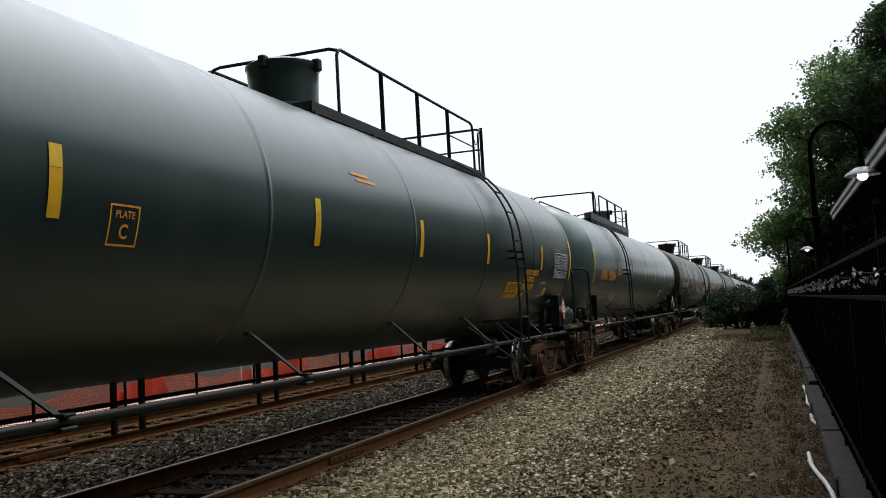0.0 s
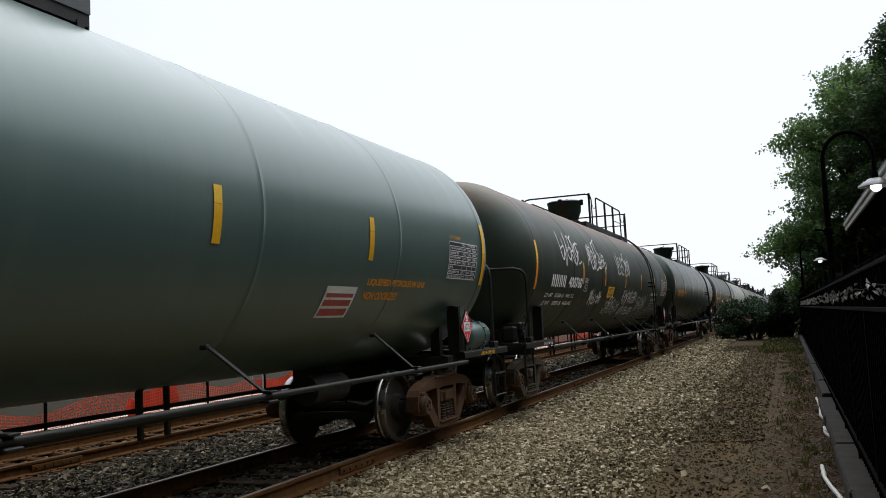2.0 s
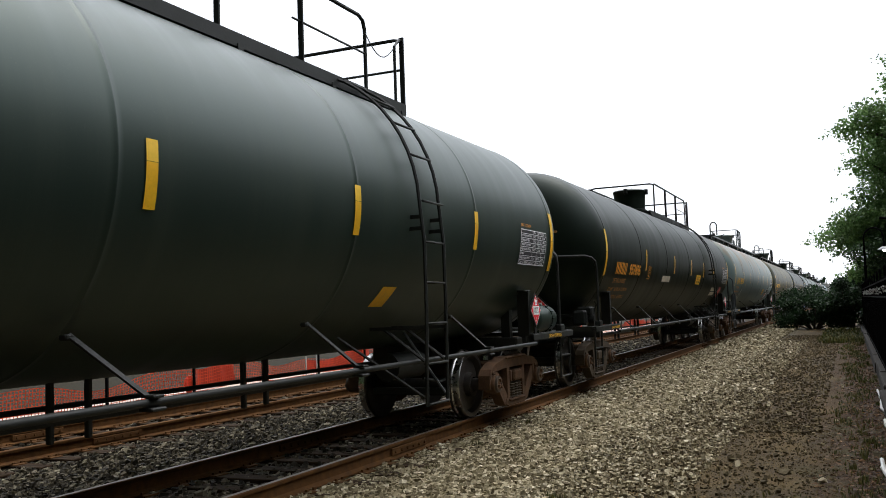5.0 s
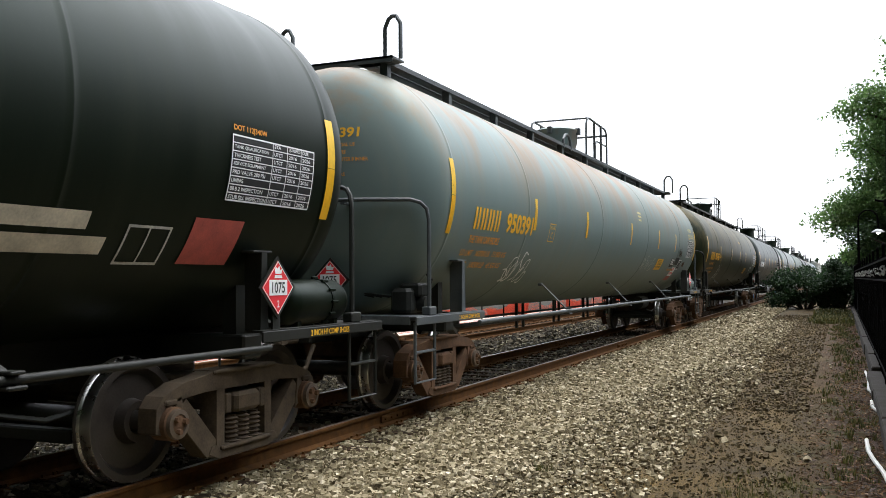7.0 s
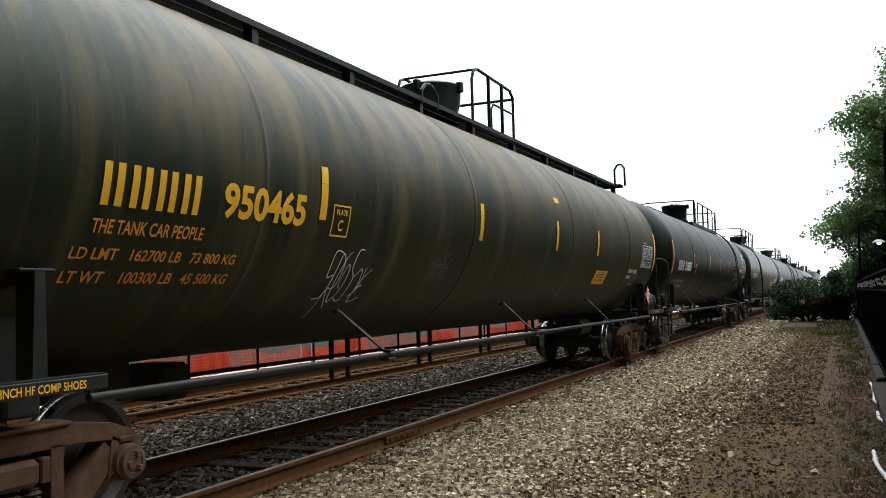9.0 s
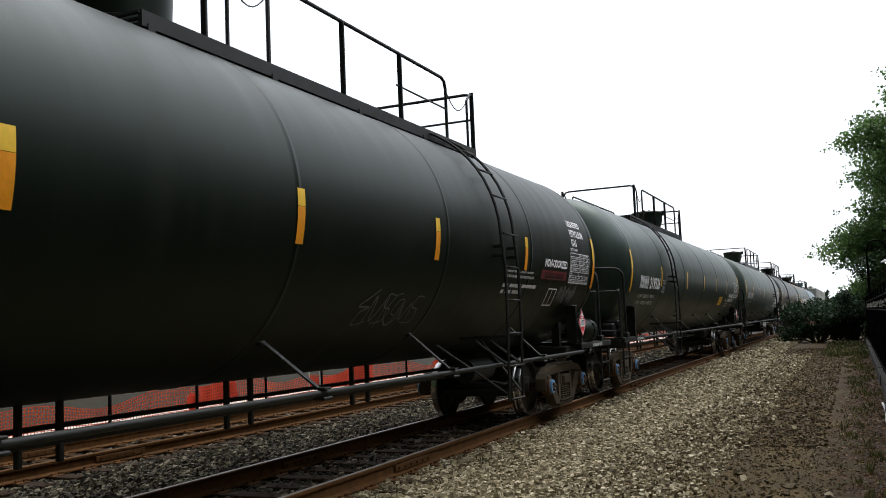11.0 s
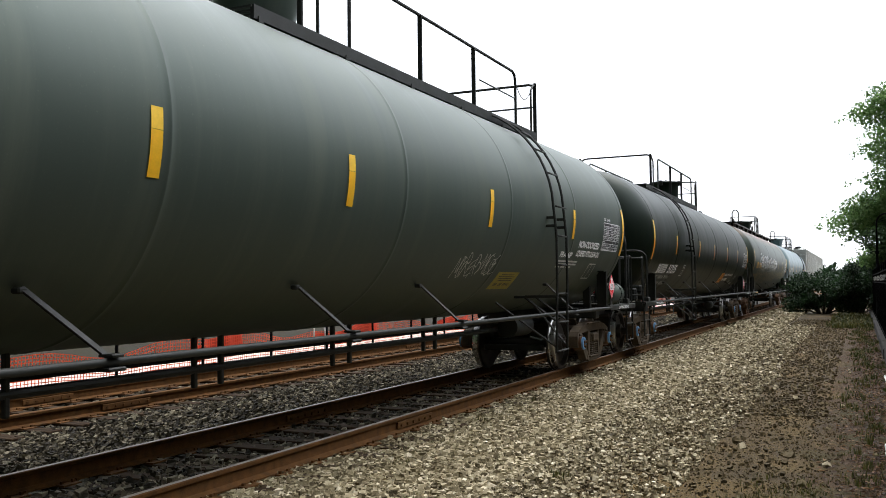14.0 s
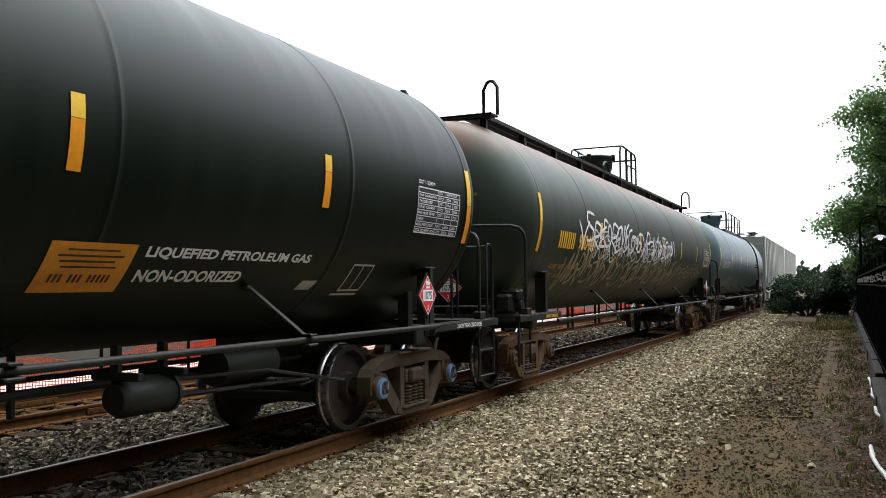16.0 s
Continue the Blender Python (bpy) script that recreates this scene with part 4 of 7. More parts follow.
def placard_white_shape(s):
    s.box(0.006, 0.008, -0.125, 0.125, -0.062, 0.062)
    s.prism([(-0.045, 0.10), (0.045, 0.10), (0.055, 0.075), (-0.055, 0.075)], 0.006, 0.008)
    s.prism([(-0.04, 0.11), (0.04, 0.11), (0.055, 0.15), (0.025, 0.14), (0.012, 0.175), (-0.01, 0.15), (-0.035, 0.165), (-0.05, 0.14)], 0.006, 0.008)
    for k in (-1, 1):
        for a, b in (((0, k * 0.208), (0.208, 0)), ((0, k * 0.208), (-0.208, 0))):
            d = Vector((b[0] - a[0], b[1] - a[1])).normalized()
            n = Vector((-d.y, d.x)) * 0.0025
            s.prism([(a[0] + n.x, a[1] + n.y), (a[0] - n.x, a[1] - n.y), (b[0] - n.x, b[1] - n.y), (b[0] + n.x, b[1] + n.y)], 0.0045, 0.006)


def flat_type(name, body, height, mat, x):
    key = ("type", body, height, mat.name)
    if key not in CACHE:
        v, f = flat_text(body)
        cx, cz = (min(p[0] for p in v) + max(p[0] for p in v)) / 2, (min(p[1] for p in v) + max(p[1] for p in v)) / 2
        h = max(p[1] for p in v) - min(p[1] for p in v)
        me = bpy.data.meshes.new(name)
        me.from_pydata([(x, (p[0] - cx) / h * height * 0.85, (p[1] - cz) / h * height) for p in v], [], f)
        me.materials.append(mat)
        CACHE[key] = me
    return CACHE[key]


def placard(car, m):
    holder = part("placard", shared("placard_holder", placard_holder_shape, FITTING), car, m, "red diamond hazard placard reading 1075")
    part("red_face", shared("placard_red", placard_red_shape, RED), holder)
    part("white_panel", shared("placard_white", placard_white_shape, WHITE), holder)
    part("number", flat_type("number", "1075", 0.088, INK, 0.0095), holder)
    part("class_number", flat_type("class_number", "2", 0.055, WHITE, 0.0065), holder, pose(0, 0, -0.13))


def reservoir_shape(s):
    prof = [(-0.48, 0.001), (-0.47, 0.11), (-0.43, 0.175), (-0.36, 0.2), (0.36, 0.2), (0.43, 0.175), (0.47, 0.11), (0.48, 0.001)]
    s.lathe(prof, "y", 28, caps=False)
    s.lathe([(0.12, 0.207), (0.15, 0.207)], "y", 28)
    for a in range(0, 360, 30):
        s.lathe([(0.09, 0.014), (0.18, 0.014)], "y", 6, (0.213 * math.sin(radians(a)), 0, 0.213 * math.cos(radians(a))))
    for y in (-0.3, 0.3):
        s.box(-0.12, 0.12, y - 0.03, y + 0.03, -0.215, -0.15)


def valve_gear_shape(s):
    """Brake valve with its pipes on the end deck."""
    s.box(0.95, 1.2, -0.2, 0.1, 1.12, 1.40, chamfer=0.04)
    s.box(1.0, 1.28, -0.08, 0.2, 1.30, 1.46, chamfer=0.03)
    s.lathe([(0.9, 0.001), (0.9, 0.09), (1.3, 0.09), (1.3, 0.001)], "x", 12, (0, 0.05, 1.22), caps=False)
    for i in range(4):
        s.tube([(1.0 - 0.1 * i, -0.1, 1.3), (0.6 - 0.3 * i, -0.12, 1.34 + 0.05 * i), (-0.9, -0.1, 1.36 + 0.05 * i)], 0.012, 5)
    s.tube([(1.26, 0.1, 1.3), (1.32, 0.14, 1.5), (1.32, 0.0, 1.55)], 0.014, 5)


def running_board_shape(s, hl):
    """A full-length walkway along the crown on brackets."""
    for x in (-0.55, -0.33, 0.33, 0.55):
        s.box(x - 0.10, x + 0.10, -hl + 0.05, hl - 0.05, 1.56, 1.585)
    for side in (-1, 1):
        s.box(side * 0.665 - 0.01, side * 0.665 + 0.01, -hl + 0.02, hl - 0.02, 1.53, 1.59)
    for k in (-1, 1):
        s.box(-0.80, 0.80, k * (hl - 0.1) - 0.16, k * (hl - 0.1) + 0.16, 1.56, 1.585)
        s.box(-0.80, 0.80, k * (hl + 0.05) - 0.01, k * (hl + 0.05) + 0.01, 1.52, 1.59)
    n = 10
    for i in range(n + 1):
        y = -hl + 0.15 + (2 * hl - 0.3) * i / n
        for side in (-1, 1):
            s.box(side * 0.6 - 0.05, side * 0.6 + 0.05, y - 0.05, y + 0.05, 1.34, 1.57)


def hoop_shape(s, wide=0.30, high=0.54):
    s.tube([(0, -wide / 2, 0), (0, -wide / 2, high - 0.12), (0, -wide / 4, high - 0.02), (0, 0, high), (0, wide / 4, high - 0.02), (0, wide / 2, high - 0.12), (0, wide / 2, 0)], 0.026, 8)


def dome_cage_shape(s):
    """Guard rails beside the dome: a hoop at its back, a long bay with a low second hoop, and an end post."""
    for x in (-0.62, 0.62):
        s.tube([(x, 0.05, 1.5), (x, 0.05, 2.24), (x, 0.12, 2.38), (x, 0.28, 2.44), (x, 1.75, 2.40), (x, 1.9, 2.3), (x, 1.9, 1.5)], 0.024, 8)
        for y in (0.75, 1.35):
            s.box(x - 0.025, x + 0.025, y - 0.016, y + 0.016, 1.5, 2.43, chamfer=0.004)
        s.tube([(x, 0.85, 1.58), (x, 0.85, 1.92), (x, 0.95, 2.02), (x, 1.9, 2.02)], 0.018, 6)
        s.box(x - 0.04, x + 0.04, -0.1, 2.0, 1.5, 1.56, chamfer=0.01)
    s.tube([(-0.62, 1.9, 2.28), (0.62, 1.9, 2.28)], 0.024, 8)
    s.tube([(-0.62, 0.28, 2.44), (0.62, 0.28, 2.44)], 0.02, 8)


def data_table(car, hl, mat, y=None, z=2.09, opts_bars=None):
    """The inspection panel: a ruled frame with rows of small unreadable writing."""
    y = hl - 1.46 if y is None else y
    w, h = 1.12, 0.49
    opts_bars = opts_bars or DIM_WHITE
    panels(car, "panel_ground", [(y, y + w, z, z + h)], INK, 0.006, 0.0, "black ground of the inspection panel")
    rects = frame_rects(y, y + w, z, z + h, 0.012)
    rows = 8
    for i in range(1, rows):
        zz = z + h * i / rows
        rects.append((y + 0.012, y + w - 0.012, zz - 0.004, zz + 0.004))
    for f in (0.46, 0.64, 0.82):
        rects.append((y + w * f - 0.004, y + w * f + 0.004, z + 0.012, z + h - 0.012))
    ruled = panels(car, "data_panel", rects, mat, 0.0075, 0.0, "ruled white inspection panel with rows of small type")
    key = ("panel_type", mat.name)
    if key not in CACHE:
        bm = bmesh.new()
        words = [(0, 7, "STA"), (1, 7, "QUALIFIED"), (2, 7, "DUE")]
        for i, line in enumerate(["TANK QUALIFICATION", "THICKNESS TEST", "SERVICE EQUIPMENT", "PRD VALVE 280 PSI", "LINING", "88.B.2 INSPECTION", "STUB SILL INSPECTION"]):
            words.append((-1, 6 - i, line))
            if line != "LINING":
                words += [(0, 6 - i, "UTCT"), (1, 6 - i, "2016"), (2, 6 - i, "2026")]
        for col, row, word in words:
            v, f = flat_text(word)
            x0, x1 = min(p[0] for p in v), max(p[0] for p in v)
            z0, z1 = min(p[1] for p in v), max(p[1] for p in v)
            left = 0.025 if col < 0 else w * (0.475 + 0.18 * col)
            wide = min(w * 0.42, 0.024 * len(word)) if col < 0 else min(w * 0.15, 0.03 * len(word))
            base = h * row / rows + 0.016
            vs = [bm.verts.new((0, left + (p[0] - x0) / (x1 - x0) * wide, z + base + (p[1] - z0) / (z1 - z0) * 0.030)) for p in v]
            for q in f:
                try:
                    bm.faces.new([vs[i] for i in q])
                except ValueError:
                    pass
        wrap_mesh(bm, 0.009)
        me = bpy.data.meshes.new("panel_type")
        bm.to_mesh(me)
        bm.free()
        me.materials.append(mat)
        CACHE[key] = me
    tagged(part("panel_type", CACHE[key], car, pose(0, y, 0)), "", "", "", "stuff")


def mark_bars(car, y, z, h, w, mat):
    """The owner's mark: four pairs of plain upright bars."""
    for i in range(4):
        a = y + w * i / 4
        for lo, hi in ((0.0, 0.065), (0.115, 0.18)):
            panels(car, "mark_bar", [(a + w * lo, a + w * hi, z, z + h)], mat, 0.007)


def line_bars(car, y, z, lengths, h, mat, gap=0.07, slant=0.0):
    rects, a = [], y
    for n in lengths:
        rects.append((a, a + n, z, z + h))
        a += n + gap
    return tagged(panels(car, "small_writing", rects, mat, 0.007, slant), "", "", "", "stuff")


def make_tank_car(front, hl, paint, kind, opts):
    """One car: kind 'rear' or 'front' is the end at which the ladder and its platform stand, 'board' a full-length walkway."""
    fit, tape = opts.get("fitting", FITTING), opts.get("tape", REFLECT)
    casting, cap = opts.get("casting", CAST), opts.get("cap", CAP_GREY)
    ink, small = opts.get("ink", YELLOW), opts.get("small", FADED_ORANGE)
    car = thing("tank_car", pose(TRACK_X, front + hl, 0), opts["label"], "tank car", "tank cars of the passing train")
    rings = [-6.1, -3.0, 0.4, 3.4, 6.3] if kind != "board" else [-6.6, -2.2, 2.2, 6.6]
    tank = part("tank", shared("tank_%.2f_%s" % (hl, kind), lambda s: tank_shape(s, hl, rings), paint), car, pose(0, 0, ZC), opts.get("tank_label", ""))
    part("underframe", shared("underframe_%.2f" % hl, lambda s: underframe_shape(s, hl), FITTING), car)
    if opts.get("brake_gear"):
        part("brake_cylinder", shared("brake_gear_%.2f" % hl, lambda s: brake_gear_shape(s, hl), FITTING), car)
    wheels = make_truck(car, -hl + 0.72, casting, cap) + make_truck(car, hl - 0.72, casting, cap)
    for k in (-1, 1):
        part("coupler", shared("coupler_%d" % k, lambda s: coupler_shape(s, k), CAST), car, pose(0, k * (hl - 0.02), 0))
        part("end_deck", shared("end_deck_%d_%.2f" % (k, hl), lambda s: end_deck_shape(s, k, hl), fit), car)
        if opts.get("grabs"):
            for x in (1.44, 0.95, 0.35, -0.35, -0.95, -1.44):
                part("grab_iron", shared("grab_iron_%d" % k, lambda s: end_grab_shape(s, k), fit), car, pose(x, k * (hl + 0.90), 0))
            for z in (1.25, 2.03):
                part("cross_bar", shared("cross_bar", end_bar_shape, fit), car, pose(0, k * (hl + 0.90), z))
        high = opts.get("end_rail", 2.50 if opts.get("grabs") else 2.38)
        part("end_handrail", shared("end_hoop_%d_%.2f_%.2f" % (k, hl, high), lambda s: end_hoop_shape(s, k, hl, high), fit), car)
        for side in (-1, 1):
            part("side_sill", shared("sill_%d_%d_%.2f" % (side, k, hl), lambda s: side_sill_shape(s, k, hl, side), fit), car)
            part("step", shared("step_%d_%d_%.2f" % (side, k, hl), lambda s: step_shape(s, k, hl, side), fit), car)
            part("saddle_post", shared("post_%d_%d_%.2f" % (side, k, hl), lambda s: corner_post_shape(s, k, hl, side), fit), car)
    part("side_pipe", shared("side_pipe_%.2f" % hl, lambda s: side_pipe_shape(s, -hl + 0.9, hl - 0.95), fit), car, pose(0, 0, opts.get("pipe_z", 0.97) - 0.97))
    part("side_pipe", shared("side_pipe_%.2f" % hl, lambda s: side_pipe_shape(s, -hl + 0.9, hl - 0.95), fit), car, pose(-3.0, 0, opts.get("pipe_z", 0.97) - 0.97))
    braces = opts.get("braces") or ([-5.5, -2.5, 0.7, 3.4, 6.6] if kind != "board" else [-4.6, 0.0, 4.6])
    for y in braces:
        part("brace", shared("brace", brace_shape, fit), car, pose(0, y, opts.get("pipe_z", 0.97) - 0.97))
    placard(car, pose(1.47, hl - opts.get("placard_at", 0.80), opts.get("placard_z", 1.44)))
    placard(car, pose(0.35, -hl - 0.74, 1.50, 0, 0, -90))
    if opts.get("reservoir", True):
        part("air_reservoir", shared("reservoir", reservoir_shape, opts.get("tank_fitting", paint)), car, pose(1.22, hl + 0.02, 1.305))
    part("brake_valve", shared("valve_gear", valve_gear_shape, FITTING), car, pose(0, -hl - 0.25, 0))

    # tapes
    for y in (-hl + 0.06, hl - 0.06):
        panels(car, "reflective_strip", [(y - 0.06, y + 0.06, 2.03, 2.47)], tape, 0.0095)
        panels(car, "reflective_strip", [(y - 0.06, y + 0.06, 2.474, 2.90)], TAPE_LIGHT, 0.0095)
    for off in opts.get("strips", [3.75, 7.25, 10.1, 12.8, 15.7]):
        y = -hl + off
        panels(car, "reflective_strip", [(y - 0.055, y + 0.055, 2.21, 2.52)], tape, 0.0075)
        panels(car, "reflective_strip", [(y - 0.055, y + 0.055, 2.523, 2.67)], TAPE_LIGHT, 0.0075)

    if kind == "board":
        board = part("running_board", shared("running_board_%.2f" % hl, lambda s: running_board_shape(s, hl), fit), car, pose(0, 0, ZC))
        for k in (-1, 1):
            for x in (-0.75, 0.75):
                part("grab_hoop", shared("hoop", lambda s: hoop_shape(s), fit), car, pose(x, k * (hl - 0.05), ZC + 1.55, 0, 0, 65))
        part("grab_hoop", shared("low_hoop", lambda s: hoop_shape(s, 0.5, 0.3), fit), car, pose(0.66, -1.6, ZC + 1.5))
        part("guard_rail", shared("dome_cage", dome_cage_shape, fit), car, pose(0, 0, ZC))
        dome = part("dome", shared("dome_flared", lambda s: dome_shape(s, True), opts.get("dome", paint)), car, pose(0, -0.1, ZC))
        part("latch", shared("dome_latch", latch_shape, fit), dome)
        for turn in (-90, 180):
            part("lug", shared("dome_lug", lug_shape, fit), dome, pose(0, 0, 0, 0, 0, turn))
    else:
        if kind == "rear":
            y0, y1, lad = -0.6, 6.15, 4.75
        else:
            y0, y1, lad = -5.6, 1.95, -5.1
        y0, y1, lad = opts.get("deck", (y0, y1, lad))
        closed = opts.get("slogan", False) and kind == "rear"
        part("platform", shared("platform_%.2f_%.2f" % (y0, y1), lambda s: platform_shape(s, y0, y1), fit), car, pose(0, 0, ZC))
        if opts.get("toe"):
            part("toe_board", shared("toe_board_%.2f_%.2f" % (y0, y1), lambda s: toe_board_shape(s, y0, y1), opts["toe"]), car, pose(0, 0, ZC))
        part("guard_rail", shared("handrail_%.2f_%.2f_%s" % (y0, y1, closed), lambda s: handrail_shape(s, y0, y1, closed), fit), car, pose(0, 0, ZC))
        make_ladder(car, lad, fit)
        dome = part("dome", shared("dome", lambda s: dome_shape(s, opts.get("flared", False)), opts.get("dome", paint)), car, pose(0, 0.0, ZC))
        part("latch", shared("dome_latch", latch_shape, fit), dome)
        for turn in (-90, 180):
            part("lug", shared("dome_lug", lug_shape, fit), dome, pose(0, 0, 0, 0, 0, turn))

    # owner's mark and number, load lines, plate box and inspection panel
    f = -hl
    big = opts.get("big", 0.27)
    y = f + opts.get("mark_at", 1.0)
    mw = opts.get("mark_width", 0.95)
    zb = opts.get("mark_z", 2.12)
    mark_bars(car, y, zb, big, mw, ink)
    lettering(car, "car_number", opts["number"], y + mw + opts.get("number_gap", 0.2), zb, big, opts.get("number_width", 1.12), ink, 1.0)
    if opts.get("slogan"):
        lettering(car, "slogan", "THE TANK CAR PEOPLE", y - 0.02, zb - 0.17, 0.09, 1.05, small)
    if opts.get("load"):
        z = zb - opts.get("load_drop", 0.33)
        for i, line in enumerate(opts["load"]):
            tagged(lettering(car, "load_line", line, y - opts.get("load_shift", 0.12), z - 0.145 * i, 0.075, opts.get("load_width", 1.62), small), "", "", "", "stuff")
    py, pz = f + opts.get("plate_at", 4.05), zb - 0.05
    panels(car, "plate_box", frame_rects(py, py + 0.30, pz, pz + 0.28, 0.014), ink, 0.007, 0.0, "painted box around the clearance plate letter")
    lettering(car, "plate_word", "PLATE", py + 0.06, pz + 0.19, 0.05, 0.19, ink)
    lettering(car, "plate_letter", "C", py + 0.11, pz + 0.05, 0.10, 0.085, ink)
    data_table(car, hl, opts.get("table", WHITE))
    ex = opts.get("end_x", 0.18)
    part("car_end_number", end_type(opts["number"], hl, 0.11, ink, ex, 0.5, opts.get("end_base", 0.55)), car)
    for i, (line, wide) in enumerate((("CAPY 33680 GAL US", 0.46), ("127 438 LITERS", 0.36), ("SPRG D-5 7 OUTER 8 INNER", 0.62), ("36 WHLS", 0.2), ("TE GE CE CPLRS", 0.36))):
        tagged(part("end_line", end_type(line, hl, 0.04, small, ex, wide, opts.get("end_base", 0.55) - 0.11 - 0.085 * i), car), "", "", "", "stuff")
    tagged(lettering(car, "class_line", opts.get("class_line", "DOT 112J340W"), hl - 1.44, 2.60, 0.055, 0.42, ink), "", "", "", "stuff")
    # sill stencil beside the placard
    words = "2 INCH TREAD COND SHOES" if opts.get("grabs") else "2 INCH HF COMP SHOES"
    me = flat_type("sill_stencil", words, 0.05, opts.get("sill", YELLOW), 0.0)
    for y in (hl - 0.05, -hl + 0.55):
        tagged(part("sill_stencil", me, car, pose(1.5145, y, 1.055)), "", "", "", "stuff")
    for fn in opts.get("extra", ()):
        fn(car, hl)
    return car, wheels


def end_type(body, hl, height, mat, left=0.15, wide=0.5, base=0.55):
    """A line of small type on the dished front end."""
    v, f = flat_text(body, 0.03 if height > 0.08 else 0.016)
    x0, x1 = min(p[0] for p in v), max(p[0] for p in v)
    h = max(p[1] for p in v)
    me = bpy.data.meshes.new("end_type")
    pts = []
    for px, pz, _ in v:
        x = left + (px - x0) / (x1 - x0) * wide
        z = base + pz / h * height
        rr = min(1.0, math.hypot(x, z) / R)
        y = -hl - 0.02 - 0.74 * math.sqrt(max(0.0, 1 - rr ** (2 / 0.86))) - 0.012
        pts.append((x, y, ZC + z))
    me.from_pydata(pts, [], f)
    me.materials.append(mat)
    return me


def side_words(lines, y_from_rear, z, height, width, mat, step=None):
    def put(car, hl):
        for i, line in enumerate(lines):
            lettering(car, "cargo_lettering", line, hl + y_from_rear, z - i * (step or height * 1.35), height, width[i] if isinstance(width, list) else width, mat, 1.0)
    return put


def emergency_panel(y_from_rear, w, h, z, mat, text=INK):
    """A hazard telephone panel; its writing is plain bars."""
    def put(car, hl):
        y = hl + y_from_rear
        panels(car, "warning_panel", [(y, y + w, z, z + h)], mat, 0.006, 0.0, "warning panel with bars of small writing")
        rows = [(y + 0.05, y + 0.051, z, z + 0.001), (y + w * 0.2, y + w * 0.8, z + h * 0.83, z + h * 0.865), (y + w * 0.12, y + w * 0.88, z + h * 0.71, z + h * 0.75), (y + w * 0.16, y + w * 0.8, z + h * 0.60, z + h * 0.64), (y + w * 0.2, y + w * 0.84, z + h * 0.49, z + h * 0.525)] + [(y + w * (0.14 + 0.055 * i), y + w * (0.17 + 0.055 * i), z + h * 0.20, z + h * 0.36) for i in range(13) if i not in (3, 7)] + [(y + 0.05, y + 0.051, z, z + 0.001)]
        tagged(panels(car, "small_writing", rows, text, 0.008, 0.0), "", "", "", "stuff")
    return put


def test_box(y_from_rear, z, mat):
    def put(car, hl):
        y = hl + y_from_rear
        panels(car, "test_box", frame_rects(y, y + 0.42, z, z + 0.26, 0.018) + [(y + 0.2, y + 0.215, z, z + 0.26)], mat, 0.007, 0.0, "painted test-date box")
    return put


def plain_panels(name, rects, mat, label, slant=0.0):
    def put(car, hl):
        panels(car, name, [(hl + a, hl + b, c, d) for a, b, c, d in rects], mat, 0.0065, slant, label)
    return put


def tag(y0, y1, z0, z1, n, mat, seed, width=0.022):
    """Spray-paint scrawl, placed from the front of the tank."""
    def put(car, hl):
        scribble(car, -hl + y0, -hl + y1, z0, z1, int(n * 1.7), mat, seed, width * 0.85)
    return put


def bars_at(y_from_rear, z, lines, h, mat):
    def put(car, hl):
        for i, line in enumerate(lines):
            line_bars(car, hl + y_from_rear, z - i * h * 1.8, line, h, mat)
    return put

LOAD_Y = ["LD LMT   162700 LB   73 800 KG", "LT WT    100300 LB   45 500 KG"]
LOAD_W = ["LD LMT   165200 LB   74950 KG", "LT WT     97800 LB   44350 KG"]
TRAIN = []                # (thing, y at the start)
WHEELS = []


def add_car(front, hl, paint, kind, **opts):
    car, wheels = make_tank_car(front, hl, paint, kind, opts)
    TRAIN.append((car, front + hl))
    WHEELS.extend(wheels)


add_car(0.5, 9.38, GREY_GREEN, "rear", number="957706", ink=ORANGE, casting=CAST_RUST, big=0.34, mark_at=0.9, plate_at=4.35,
        label="dark grey-green tank car with orange lettering and crown platform", load=LOAD_Y, slogan=True, strips=[3.85, 7.25, 10.0, 12.8, 16.2],
        extra=[side_words(["NON ODORIZED", "LIQUEFIED", "PETROLEUM", "GAS"], -3.6, 2.09, 0.105, [0.92, 0.66, 0.72, 0.26], YELLOW, 0.125),
               emergency_panel(-4.62, 0.85, 0.26, 1.70, YELLOW), test_box(-2.35, 1.72, DIM_WHITE), plain_panels("small_notice", [(-1.98, -1.75, 1.74, 1.88)], YELLOW, "small yellow notice"),
               plain_panels("small_notice", [(-10.6, -10.15, 3.03, 3.06), (-10.5, -10.0, 2.97, 3.0)], ORANGE, "two small orange stencil lines")])
add_car(22.01, 9.36, PALE_GREY, "front", number="954904", ink=ORANGE, casting=CAST_RUST, mark_at=1.05, plate_at=3.9, toe=GREY_FITTING, number_width=1.05,
        label="pale grey-green tank car with orange lettering and side ladder", load=LOAD_Y, slogan=True, strips=[3.76, 6.47, 9.3, 12.1, 14.9], deck=(-5.0, 2.3, -4.6),
        extra=[tag(3.1, 3.9, 1.45, 1.85, 3, SPRAY, 21, 0.018), plain_panels("cargo_label", [(-4.62, -3.95, 1.62, 1.93)], WHITE, "white paper label with faded red lines"), plain_panels("label_stripe", [(-4.58, -3.99, 1.64, 1.71), (-4.58, -3.99, 1.735, 1.795), (-4.58, -3.99, 1.82, 1.86)], FADED_RED, "red writing bars of the paper label"),
               side_words(["LIQUEFIED PETROLEUM GAS", "NON ODORIZED"], -3.76, 1.94, 0.085, [1.62, 0.9], ORANGE, 0.14)])
